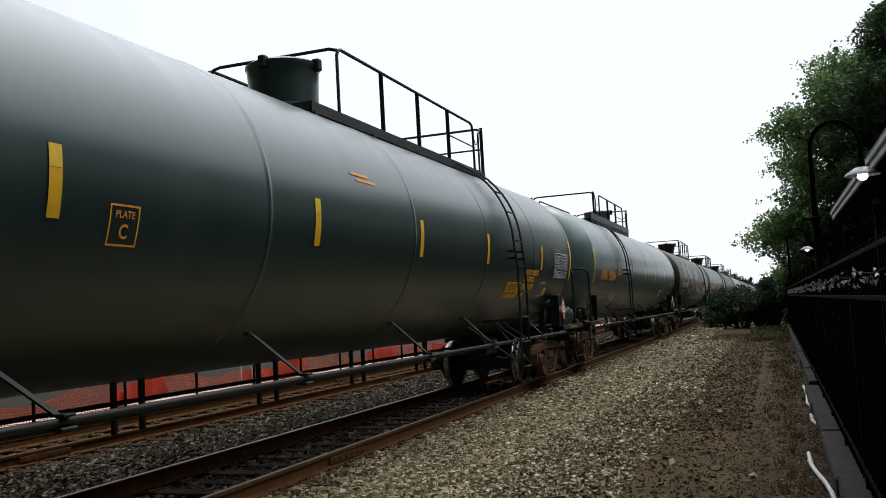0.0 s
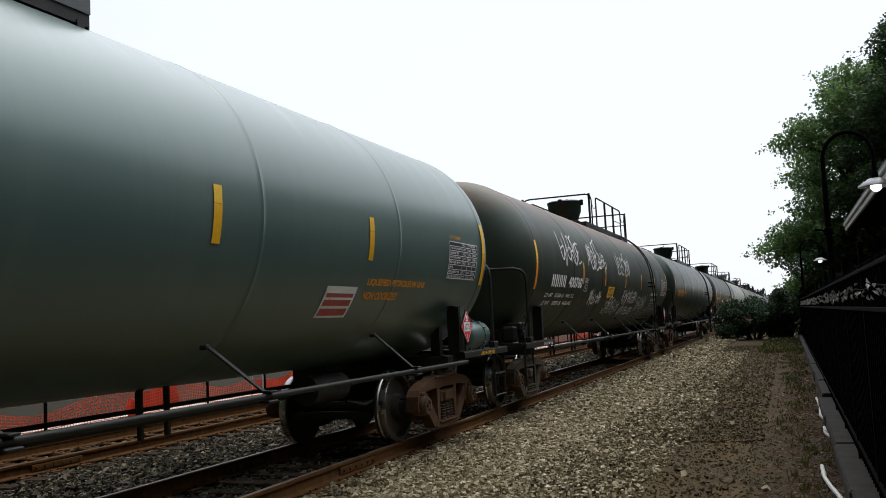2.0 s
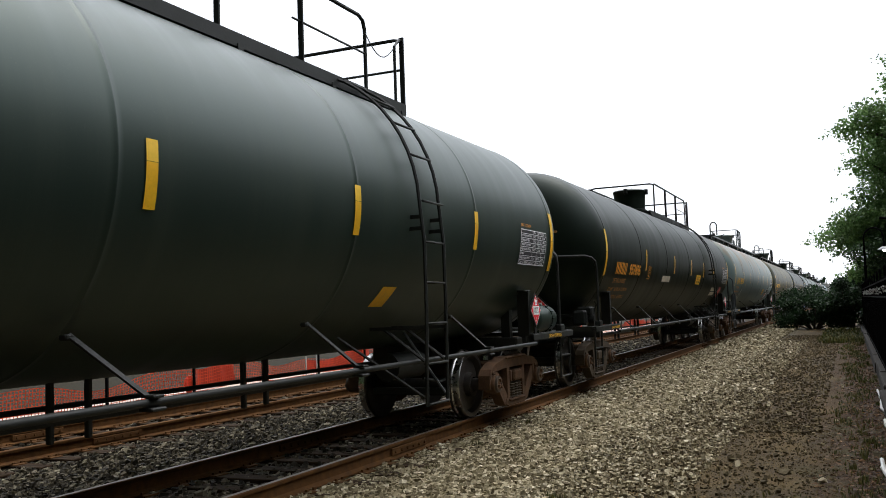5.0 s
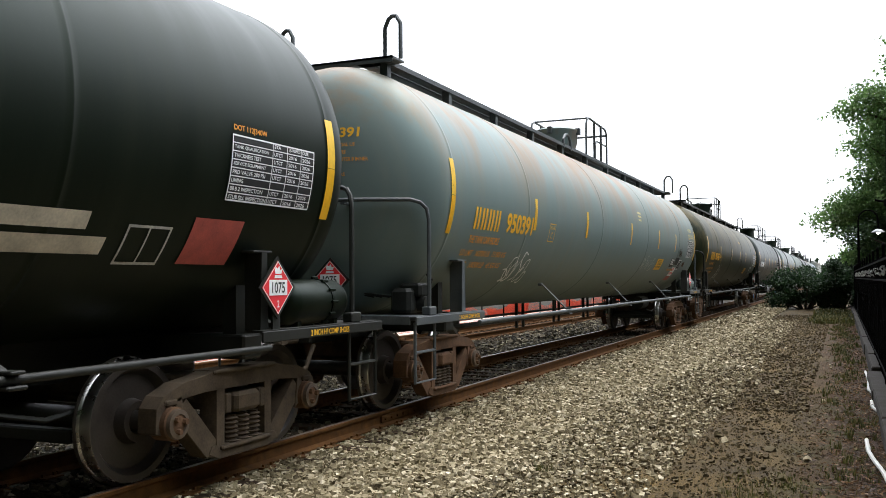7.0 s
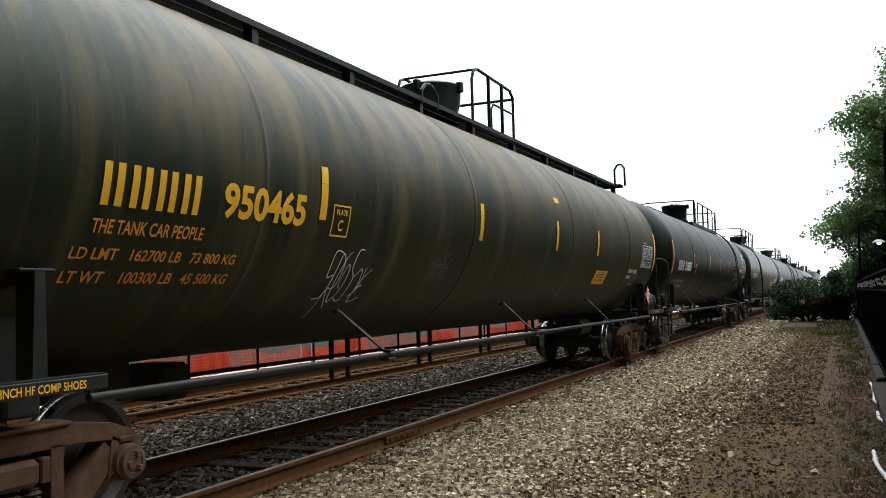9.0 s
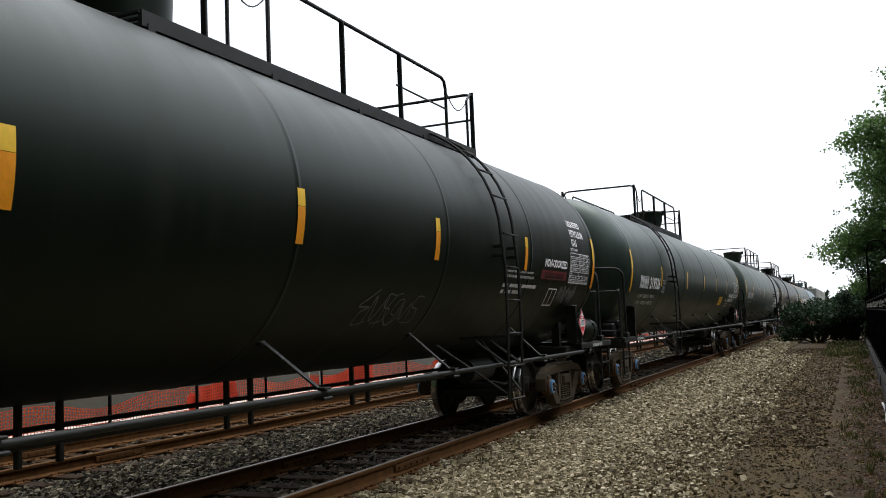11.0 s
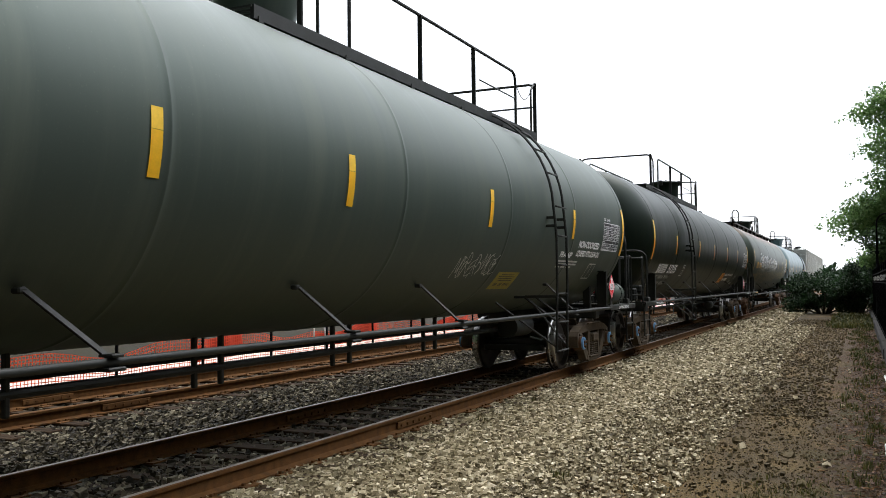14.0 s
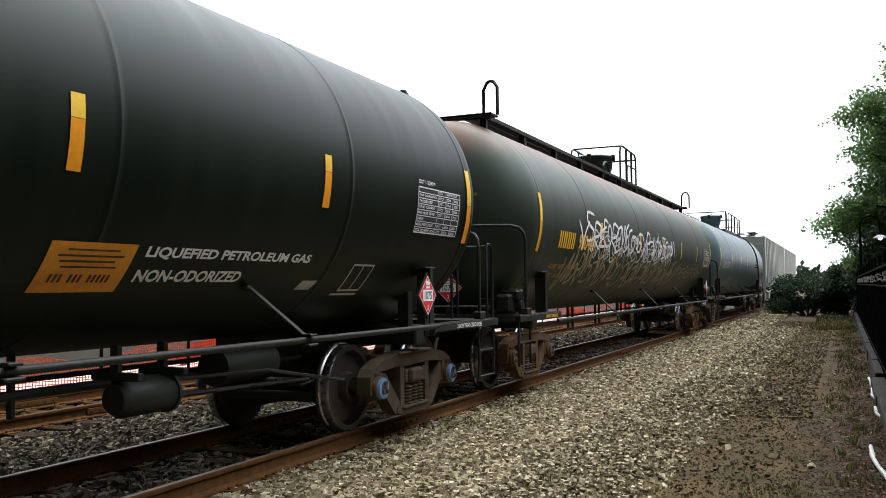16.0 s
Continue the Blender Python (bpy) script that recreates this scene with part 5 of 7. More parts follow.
add_car(43.66, 9.20, RUSTY_TOP, "rear", number="400760", ink=WHITE, small=WHITE, casting=CAST, tape=AMBER, load_drop=0.2, load_shift=0.3, load_width=2.4, mark_at=1.25, mark_width=1.2, number_width=1.26, big=0.23, mark_z=2.10, plate_at=4.2,
        label="black tank car with a rusty crown and white graffiti", load=LOAD_W, sill=WHITE, dome=DARK_GREY, flared=True, reservoir=False, strips=[4.0, 6.55, 9.5, 12.35, 15.25],
        extra=[tag(1.9, 3.75, 2.58, 3.18, 4, SPRAY, 5, 0.055), tag(4.55, 5.9, 2.52, 3.25, 3, SPRAY, 7, 0.05), tag(5.7, 6.6, 2.62, 3.0, 3, SPRAY, 8, 0.04), tag(8.1, 10.2, 2.50, 3.15, 5, SPRAY, 9, 0.045),
               tag(4.9, 6.3, 1.78, 2.08, 6, SPRAY, 11, 0.032), tag(7.2, 9.1, 1.55, 1.95, 7, SPRAY, 13, 0.032), tag(9.3, 11.6, 1.78, 2.17, 7, SPRAY, 15, 0.042), tag(9.6, 11.8, 1.50, 1.76, 7, SPRAY, 16, 0.034),
               tag(12.0, 13.8, 1.60, 2.04, 6, SPRAY, 17, 0.036), tag(3.6, 7.4, 1.38, 1.72, 8, FAINT_SPRAY, 19, 0.022), tag(14.2, 16.6, 1.52, 1.76, 8, DIM_WHITE, 23, 0.022), tag(11.4, 14.4, 1.36, 1.6, 9, DIM_WHITE, 24, 0.018),
               emergency_panel(-11.35, 0.82, 0.27, 1.94, YELLOW), side_words(["LIQUEFIED PETROLEUM GAS"], -3.85, 2.05, 0.10, 1.66, WHITE),
               side_words(["NOT ODORIZED"], -3.5, 1.88, 0.09, 0.98, WHITE), bars_at(-3.4, 1.80, [[0.5, 0.4], [0.4]], 0.03, DIM_WHITE), test_box(-1.72, 1.59, DIM_WHITE),
               plain_panels("paint_patch", [(-2.6, -1.9, 2.3, 2.95)], DARK_GREY, "square patch of newer grey paint")])
add_car(64.94, 9.40, DARK_GREY, "rear", number="958220", ink=ORANGE, casting=CAST_RUST, flared=True, label="dark green-grey tank car with small orange lettering", load=LOAD_Y,
        extra=[plain_panels("small_notice", [(-5.2, -4.9, 1.55, 1.75)], YELLOW, "small yellow notice", 0.4)])
add_car(87.06, 9.26, BLACK_PAINT, "rear", number="957696", ink=ORANGE, casting=CAST, mark_at=0.95, mark_width=0.97, number_width=1.06, mark_z=2.08, big=0.235, plate_at=4.0, label="black tank car with orange lettering and patched labels", load=LOAD_Y, slogan=True,
        braces=[-7.1, -4.6, -1.9, 0.8, 5.9], strips=[3.72, 7.3, 10.05, 12.44, 14.7], deck=(-0.6, 6.0, 4.5),
        extra=[plain_panels("blank_panel", [(-12.68, -11.65, 2.0, 2.14)], CREAM, "dusty white blanked-out panel"), emergency_panel(-7.42, 0.84, 0.27, 1.99, YELLOW),
               plain_panels("blank_panel", [(-3.6, -2.68, 1.82, 1.93), (-3.5, -2.48, 1.67, 1.78)], CREAM, "two dusty white blanked-out panels"), test_box(-2.33, 1.61, DIM_WHITE),
               plain_panels("red_panel", [(-1.71, -1.14, 1.62, 1.95)], FADED_RED, "faded red square panel")])
add_car(108.2, 9.45, SLATE, "board", number="950391", ink=YELLOW, fitting=GREY_FITTING, casting=CAST_RUST, mark_at=0.8, strips=[3.16, 6.1, 9.78, 12.96, 15.4], plate_at=3.9,
        label="faded slate-blue tank car with rust stains and roof walkway", load=LOAD_Y, slogan=True, small=ORANGE,
        extra=[tag(2.5, 3.6, 1.45, 1.9, 4, SPRAY, 31, 0.026), side_words(["LIQUEFIED", "PETROLEUM GAS"], -1.25, 2.82, 0.12, [0.60, 0.95], PALE_YELLOW, 0.165), emergency_panel(-5.5, 0.76, 0.27, 1.71, YELLOW), tag(11.6, 12.9, 1.70, 2.0, 5, DIM_WHITE, 35, 0.012),
               bars_at(-8.33, 2.93, [[0.36], [0.34], [0.30]], 0.045, PALE_YELLOW), test_box(-2.36, 1.74, WHITE), plain_panels("test_ground", [(-2.35, -1.95, 1.755, 1.99)], INK, "black ground of the test box"),
               plain_panels("painted_out_panel", [(-3.0, -2.42, 1.86, 2.06), (-3.62, -3.05, 1.80, 2.02)], FITTING, "two painted-out black panels"), bars_at(-3.55, 1.97, [[0.42], [0.36], [0.44]], 0.03, WHITE),
               plain_panels("blank_panel", [(-2.62, -2.22, 2.10, 2.24)], CAST_RUST, "brown scraped label"), tag(16.1, 16.6, 2.1, 2.3, 2, DARK_GREY, 33, 0.05),
               plain_panels("blank_panel", [(-1.62, -1.31, 1.83, 1.95)], CAST_RUST, "brown scraped label"), bars_at(-3.6, 1.70, [[0.3, 0.5]], 0.05, FADED_ORANGE),
               plain_panels("cargo_ground", [(-2.92, -2.34, 1.56, 1.79)], WHITE, "white ground of the cargo label"), side_words(["LIQUEFIED", "PETROLEUM GAS"], -2.88, 1.695, 0.075, [0.36, 0.5], RED, 0.10),
               plain_panels("red_panel", [(-2.96, -2.34, 1.44, 1.55)], FADED_RED, "faded red strip below the cargo label")])
add_car(130.05, 9.32, GRIMY, "board", number="950465", ink=YELLOW, casting=CAST_RUST, mark_at=1.03, mark_width=0.98, number_width=1.1, strips=[3.58, 7.33, 10.6, 13.2], plate_at=3.75, dome=DARK_GREY, mark_z=2.13,
        label="grimy olive-black tank car with yellow lettering and roof walkway", load=LOAD_Y, slogan=True, small=ORANGE,
        extra=[tag(3.9, 4.7, 1.45, 1.95, 4, SPRAY, 41, 0.016), tag(6.0, 6.6, 1.7, 2.0, 3, FAINT_SPRAY, 43, 0.012), emergency_panel(-5.2, 0.9, 0.25, 1.70, YELLOW),
               plain_panels("small_notice", [(-8.0, -7.75, 2.98, 3.06)], YELLOW, "small yellow notice"), test_box(-2.0, 1.7, DIM_WHITE), bars_at(-2.5, 1.95, [[0.4, 0.3], [0.35]], 0.07, DIM_WHITE)])
add_car(151.26, 9.68, BLACK_PAINT, "rear", number="218830", ink=WHITE, small=DIM_WHITE, casting=CAST, cap=CAP_BLUE, tape=AMBER, label="glossy black tank car with white cargo lettering", load=LOAD_W, sill=WHITE,
        strips=[3.75, 7.25, 10.1, 12.8, 15.75], deck=(-0.5, 6.4, 5.05),
        extra=[side_words(["LIQUEFIED", "PETROLEUM", "GAS"], -1.34, 3.0, 0.12, [0.74, 0.76, 0.30], WHITE, 0.155), side_words(["NON-ODORIZED"], -2.75, 2.30, 0.12, 1.12, WHITE),
               plain_panels("painted_out_panel", [(-2.87, -1.62, 2.12, 2.25)], OLD_RED, "blotted red painted-out panel"), plain_panels("painted_out_panel", [(-2.7, -1.75, 2.135, 2.22)], FITTING, "black blot over a red panel"), test_box(-2.36, 1.73, WHITE), tag(17.5, 18.4, 1.80, 2.04, 7, FAINT_SPRAY, 51, 0.03),
               side_words(["OWNERSHIP SUBJECT TO A SECURITY AGREEMENT", "FILED WITH THE SURFACE TRANSPORTATION BOARD"], -4.35, 2.16, 0.036, [1.12, 1.18], DIM_WHITE, 0.062), bars_at(-4.35, 1.97, [[0.2, 0.42, 0.6], [0.1, 0.2, 0.3]], 0.045, DIM_WHITE), tag(11.4, 12.7, 1.5, 1.85, 4, FAINT_SPRAY, 53, 0.02)])
add_car(173.57, 9.51, DARK_GREY, "front", number="219526", ink=WHITE, small=DIM_WHITE, casting=CAST, cap=CAP_BLUE, label="dark grey tank car with white number and front ladder", load=LOAD_W, sill=WHITE, grabs=True, flared=True, deck=(-5.6, 1.95, -5.2), strips=[3.26, 6.92, 10.02, 12.77, 15.5], pipe_z=1.06, load_drop=0.2, load_shift=-0.02, load_width=1.78, number_gap=0.12, mark_at=0.95, mark_width=0.88, number_width=1.15, plate_at=3.42,
        extra=[emergency_panel(-5.15, 0.80, 0.26, 1.81, YELLOW), side_words(["NON-ODORIZED", "LIQUEFIED PETROLEUM GAS"], -2.72, 2.08, 0.12, [1.17, 1.3], WHITE, 0.165), side_words(["FRA AIP"], -3.4, 1.92, 0.10, 0.5, DIM_WHITE),
               test_box(-1.72, 1.58, WHITE), bars_at(-3.3, 1.84, [[0.4, 0.3], [0.45, 0.3], [0.2, 0.2]], 0.03, DIM_WHITE), tag(12.6, 13.8, 1.62, 1.95, 4, FAINT_SPRAY, 61, 0.016), tag(5.2, 6.0, 1.4, 2.2, 6, FAINT_SPRAY, 63, 0.014)])
add_car(195.51, 9.50, MID_GREY, "rear", number="218941", ink=WHITE, small=DIM_WHITE, casting=CAST, cap=CAP_BLUE, label="dark grey tank car with white cargo lettering and rear ladder", load=LOAD_W, sill=WHITE, grabs=True, flared=True, strips=[3.15, 6.36, 8.82, 12.2, 15.72], deck=(-1.0, 6.9, 5.08), pipe_z=1.06, braces=[-6.4, -3.5, -0.66, 1.75, 6.2], load_drop=0.2, load_shift=-0.02, load_width=1.78, number_gap=0.12, mark_at=1.0, mark_width=0.88, number_width=1.15, plate_at=3.36, big=0.26,
        extra=[side_words(["NON-ODORIZED", "LIQUEFIED PETROLEUM GAS"], -2.84, 2.09, 0.115, [1.22, 1.36], WHITE, 0.155), side_words(["FRA AIP"], -3.67, 1.92, 0.085, 0.62, WHITE), emergency_panel(-5.87, 0.80, 0.23, 1.44, FADED_YELLOW),
               test_box(-1.84, 1.59, DIM_WHITE), bars_at(-3.65, 1.85, [[0.45, 0.5], [0.5, 0.45], [0.2, 0.2, 0.25]], 0.025, DIM_WHITE), tag(11.6, 12.8, 1.6, 1.9, 6, DIM_WHITE, 71, 0.014), tag(1.5, 2.6, 1.5, 1.75, 4, FAINT_SPRAY, 73, 0.012)])
add_car(217.34, 9.15, BLACK_PAINT, "front", number="51215", end_base=0.16, ink=WHITE, small=DIM_WHITE, casting=CAST, cap=CAP_BLUE, tape=AMBER, load_drop=0.13, load_shift=0.03, load_width=1.85, mark_z=1.74, big=0.21, mark_at=1.2, mark_width=1.08, number_width=0.98, placard_at=1.15, placard_z=1.42, end_rail=2.2, brake_gear=True, braces=[-5.9, -3.04, -0.28, 2.6, 5.56], reservoir=False, pipe_z=1.08, label="black tank car with white number and orange notice", sill=WHITE, grabs=True, load=LOAD_W, deck=(-6.0, 2.07, -4.88), plate_at=4.3, strips=[2.77, 6.3, 9.15, 12.2, 15.02],
        extra=[side_words(["LIQUEFIED PETROLEUM GAS", "NON-ODORIZED"], -5.28, 1.72, 0.085, [2.05, 1.18], WHITE, 0.155), emergency_panel(-6.1, 0.72, 0.31, 1.50, ORANGE, CAST_RUST), test_box(-2.42, 1.48, DIM_WHITE),
               plain_panels("small_notice", [(-3.2, -2.95, 1.5, 1.58)], DIM_WHITE, "small white diamond label", 0.6), bars_at(-2.5, 1.44, [[0.5]], 0.02, DIM_WHITE)])
add_car(238.36, 9.35, RUSTY_TOP, "board", number="950484", ink=YELLOW, small=FADED_ORANGE, casting=CAST_RUST, mark_at=1.1, label="grimy black tank car covered with white and tan graffiti", load=LOAD_Y, dome=DARK_GREY,
        extra=[tag(2.2, 11.5, 2.15, 2.72, 13, SPRAY, 81, 0.07), tag(1.6, 12.5, 1.5, 2.2, 20, TAN_SPRAY, 83, 0.06), tag(12.6, 17.0, 1.7, 2.1, 8, TAN_SPRAY, 85, 0.04), tag(2.8, 11.0, 2.0, 2.5, 12, DIM_WHITE, 87, 0.045)])
add_car(259.9, 9.35, BLUE_GREY, "rear", number="957710", ink=DIM_WHITE, small=DIM_WHITE, casting=CAST, label="blue-grey tank car with platform and side ladder", flared=True)


def make_hopper(front, length, label):
    """A covered hopper: ribbed sides, sloping ends, hatches along the roof."""
    car = thing("hopper_car", pose(TRACK_X, front + length / 2, 0), label, "hopper car", "covered hoppers of the passing train")
    h = length / 2

    def body(s):
        outline = [(-h + 0.1, 1.9), (-h + 0.1, 4.25), (h - 0.1, 4.25), (h - 0.1, 1.9), (h - 2.0, 1.15), (-h + 2.0, 1.15)]
        s.prism(outline, -1.52, 1.52)
        s.prism([(-h + 0.1, 4.25), (h - 0.1, 4.25), (h - 0.4, 4.42), (-h + 0.4, 4.42)], -1.25, 1.25)
        for i in range(4):
            y = -h * 0.62 + i * h * 0.41
            s.prism([(y - 1.1, 1.15), (y + 1.1, 1.15), (y + 0.3, 0.45), (y - 0.3, 0.45)], -0.7, 0.7)

    part("body", shared("hopper_body_%.1f" % length, body, HOPPER_WHITE), car)

    def rib(s):
        s.box(1.52, 1.60, -0.05, 0.05, 1.25, 4.22, chamfer=0.01)

    for i in range(15):
        y = -h + 0.6 + (2 * h - 1.2) * i / 14
        part("rib", shared("hopper_rib", rib, HOPPER_WHITE), car, pose(0, y, 0))

    def roof(s):
        for x in (-0.75, 0.75):
            s.box(x - 0.25, x + 0.25, -h + 0.1, h - 0.1, 4.5, 4.53)
            for i in range(12):
                y = -h + 0.3 + (2 * h - 0.6) * i / 11
                s.box(x - 0.03, x + 0.03, y - 0.03, y + 0.03, 4.25, 4.5)
        for i in range(10):
            s.lathe([(4.4, 0.3), (4.52, 0.3), (4.56, 0.2)], "z", 14, (0, -h + 1.5 + (2 * h - 3) * i / 9, 0))

    part("roof_walk", shared("hopper_roof_%.1f" % length, roof, GREY_FITTING), car)

    def ends(s):
        for k in (-1, 1):
            s.box(-1.5, 1.5, *sorted((k * (h - 0.1), k * (h + 0.1))), 1.0, 1.16)
            s.box(-0.25, 0.25, *sorted((k * (h - 2.2), k * (h + 0.2))), 0.82, 1.1)
            for x in (-1.45, 1.45):
                s.box(x - 0.05, x + 0.05, *sorted((k * (h - 0.05), k * (h + 0.08))), 1.0, 4.3)
                s.tube([(x, k * (h - 0.9), 1.1), (x * 0.9, k * (h - 0.9), 2.5)], 0.05, 6)
            for i in range(7):
                s.tube([(0.9, k * (h + 0.06), 1.3 + 0.42 * i), (1.4, k * (h + 0.06), 1.3 + 0.42 * i)], 0.016, 5)
        s.box(-1.5, 1.5, -h, h, 1.02, 1.12)

    part("end_frame", shared("hopper_ends_%.1f" % length, ends, HOPPER_WHITE), car)
    WHEELS.extend(make_truck(car, -h + 1.2, CAST, CAP_GREY) + make_truck(car, h - 1.2, CAST, CAP_GREY))
    scribble_side = [( -6.5, -2.0, 1.5, 2.6, 6, 91), (0.5, 4.5, 1.4, 2.4, 6, 93)]
    for a, b, c, d, n, seed in scribble_side:
        rng = random.Random(seed)
        s = Shape()
        for i in range(n * 3):
            y = a + (b - a) * rng.random()
            z0, z1 = c + (d - c) * rng.random() * 0.3, c + (d - c) * (0.6 + 0.4 * rng.random())
            s.tube([(1.53, y, z0), (1.53, y + rng.uniform(-0.2, 0.2), (z0 + z1) / 2), (1.53, y + rng.uniform(-0.3, 0.3), z1)], 0.03, 4)
        part("graffiti", s.mesh("graffiti", FITTING), car)
    TRAIN.append((car, front + length / 2))


make_hopper(280.9, 17.2, "white covered hopper with ribbed sides and graffiti")
make_hopper(299.5, 17.2, "white covered hopper with a roof walk")

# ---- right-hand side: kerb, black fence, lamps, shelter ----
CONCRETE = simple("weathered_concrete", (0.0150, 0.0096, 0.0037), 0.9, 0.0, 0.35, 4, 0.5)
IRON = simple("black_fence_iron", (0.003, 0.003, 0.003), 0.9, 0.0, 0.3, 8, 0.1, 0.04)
SCREEN = simple("black_privacy_cloth", (0.0020, 0.0023, 0.0026), 1.0, 0.0, 0.3, 3, 0.1, 0.05)
PIPE_WHITE = simple("white_plastic_pipe", (0.62, 0.61, 0.58), 0.45, 0.0, 0.15, 12)
PETAL = simple("white_petals", (0.46, 0.46, 0.43), 0.6, 0.0, 0.12, 30)
FASCIA = simple("pale_painted_fascia", (0.36, 0.37, 0.36), 0.6, 0.0, 0.15, 4)
SHINGLE = simple("grey_roof_shingle", (0.12, 0.12, 0.115), 0.9, 0.0, 0.3, 7, 0.5)
LAMP_GREY = simple("galvanised_lamp_shade", (0.32, 0.33, 0.33), 0.45, 0.3, 0.15, 9)


def glow(name, color, power):
    m = Net(name)
    m.out(color, 0.3)
    m.shader.inputs["Emission Color"].default_value = (*color, 1)
    m.shader.inputs["Emission Strength"].default_value = power
    return m.mat


BULB = glow("lit_bulb", (1.0, 0.97, 0.9), 3.0)


def build_kerb():
    kerb = Shape()
    y = 3.0
    rng = random.Random(8)
    while y < 58:
        step = 2.9
        d = rng.uniform(-0.012, 0.012)
        lower = 0.07 if y < 16.4 else 0.0
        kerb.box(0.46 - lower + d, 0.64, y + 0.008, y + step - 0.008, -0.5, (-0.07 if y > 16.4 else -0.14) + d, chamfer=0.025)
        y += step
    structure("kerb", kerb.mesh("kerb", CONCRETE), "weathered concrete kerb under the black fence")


build_kerb()


def build_fence():
    fence = thing("fence", pose(0.60, 0, 0), "black iron picket fence with cloth screen on a kerb", "fence", "", "structure")
    y0, y1 = 3.4, 57.0

    def rails(s, z, h):
        s.box(-0.02, 0.02, y0, y1, z, z + h, chamfer=0.006)

    for z, h in ((0.0, 0.04), (1.42, 0.035), (1.74, 0.035)):
        part("rail", shared("fence_rail_%.2f" % z, lambda s: rails(s, z, h), IRON), fence)

    def post(s):
        s.box(-0.02, 0.02, -0.02, 0.02, -0.2, 1.96, chamfer=0.004)
        s.box(-0.026, 0.026, -0.026, 0.026, 1.95, 1.97, chamfer=0.004)
        s.lathe([(1.97, 0.012), (1.985, 0.024), (2.005, 0.018), (2.02, 0.002)], "z", 10)

    y = y0
    while y <= y1:
        part("post", shared("fence_post", post, IRON), fence, pose(0, y, 0))
        y += 2.4

    def picket(s):
        s.box(-0.008, 0.008, -0.008, 0.008, -0.12, 1.80)
        s.box(-0.012, 0.012, -0.012, 0.012, 1.775, 1.81, chamfer=0.004)

    y, k = y0, 0
    while y <= y1 and k < 298:
        part("picket", shared("fence_picket", picket, IRON), fence, pose(0, y, 0))
        y += 0.18
        k += 1
    cloth = Shape()
    n = 240
    for i in range(n + 1):
        y = y0 + (y1 - y0) * i / n
        wave = 0.012 * math.sin(y * 2.6) + 0.008 * math.sin(y * 7.1)
        cloth.v += [(0.035 + wave, y, -0.05), (0.038 - wave, y, 0.7), (0.035, y, 1.43)]
    for i in range(n):
        for j in range(2):
            cloth.face((i * 3 + j, i * 3 + j + 1, i * 3 + j + 4, i * 3 + j + 3), True)
    part("privacy_screen", cloth.mesh("privacy_screen", SCREEN), fence, None, "black cloth screen tied to the pickets")

    flowers = Shape()
    rng = random.Random(12)
    y = 4.6
    while y < 40:
        for _ in range(2):
            a, t = rng.uniform(0, 6.28), rng.uniform(0.5, 1.5)
            c = Vector((rng.uniform(-0.10, -0.02), y + rng.uniform(-0.12, 0.12), 1.60 + rng.uniform(-0.07, 0.06)))
            d = Vector((math.cos(a) * math.cos(t), math.sin(a) * math.cos(t), -math.sin(t)))
            w = d.orthogonal().normalized()
            up = d.cross(w) * 0.012
            length, half = rng.uniform(0.035, 0.06), rng.uniform(0.011, 0.018)
            b = len(flowers.v)
            flowers.v += [tuple(c), tuple(c + d * length * 0.5 + w * half + up), tuple(c + d * length), tuple(c + d * length * 0.5 - w * half + up)]
            flowers.face((b, b + 1, b + 2)), flowers.face((b, b + 2, b + 3))
        y += rng.choice((0.12, 0.16, 0.2, 0.45))
    me = flowers.mesh("white_flowers", PETAL)
    ob = new("white_flowers", me)
    ob.matrix_basis = pose(0.60, 0, 0)
    tagged(ob, "drooping white blossoms strung along the fence top", "flowers", "", "stuff")
    cable = Shape()
    cable.tube([(-0.03, 4.6 + 0.5 * i, 1.60 + 0.012 * math.sin(i * 1.7)) for i in range(72)], 0.008, 5)
    tagged(new("flower_cord", cable.mesh("flower_cord", IRON)), "thin dark cord carrying white blossoms", "cord").matrix_basis = pose(0.60, 0, 0)


build_fence()


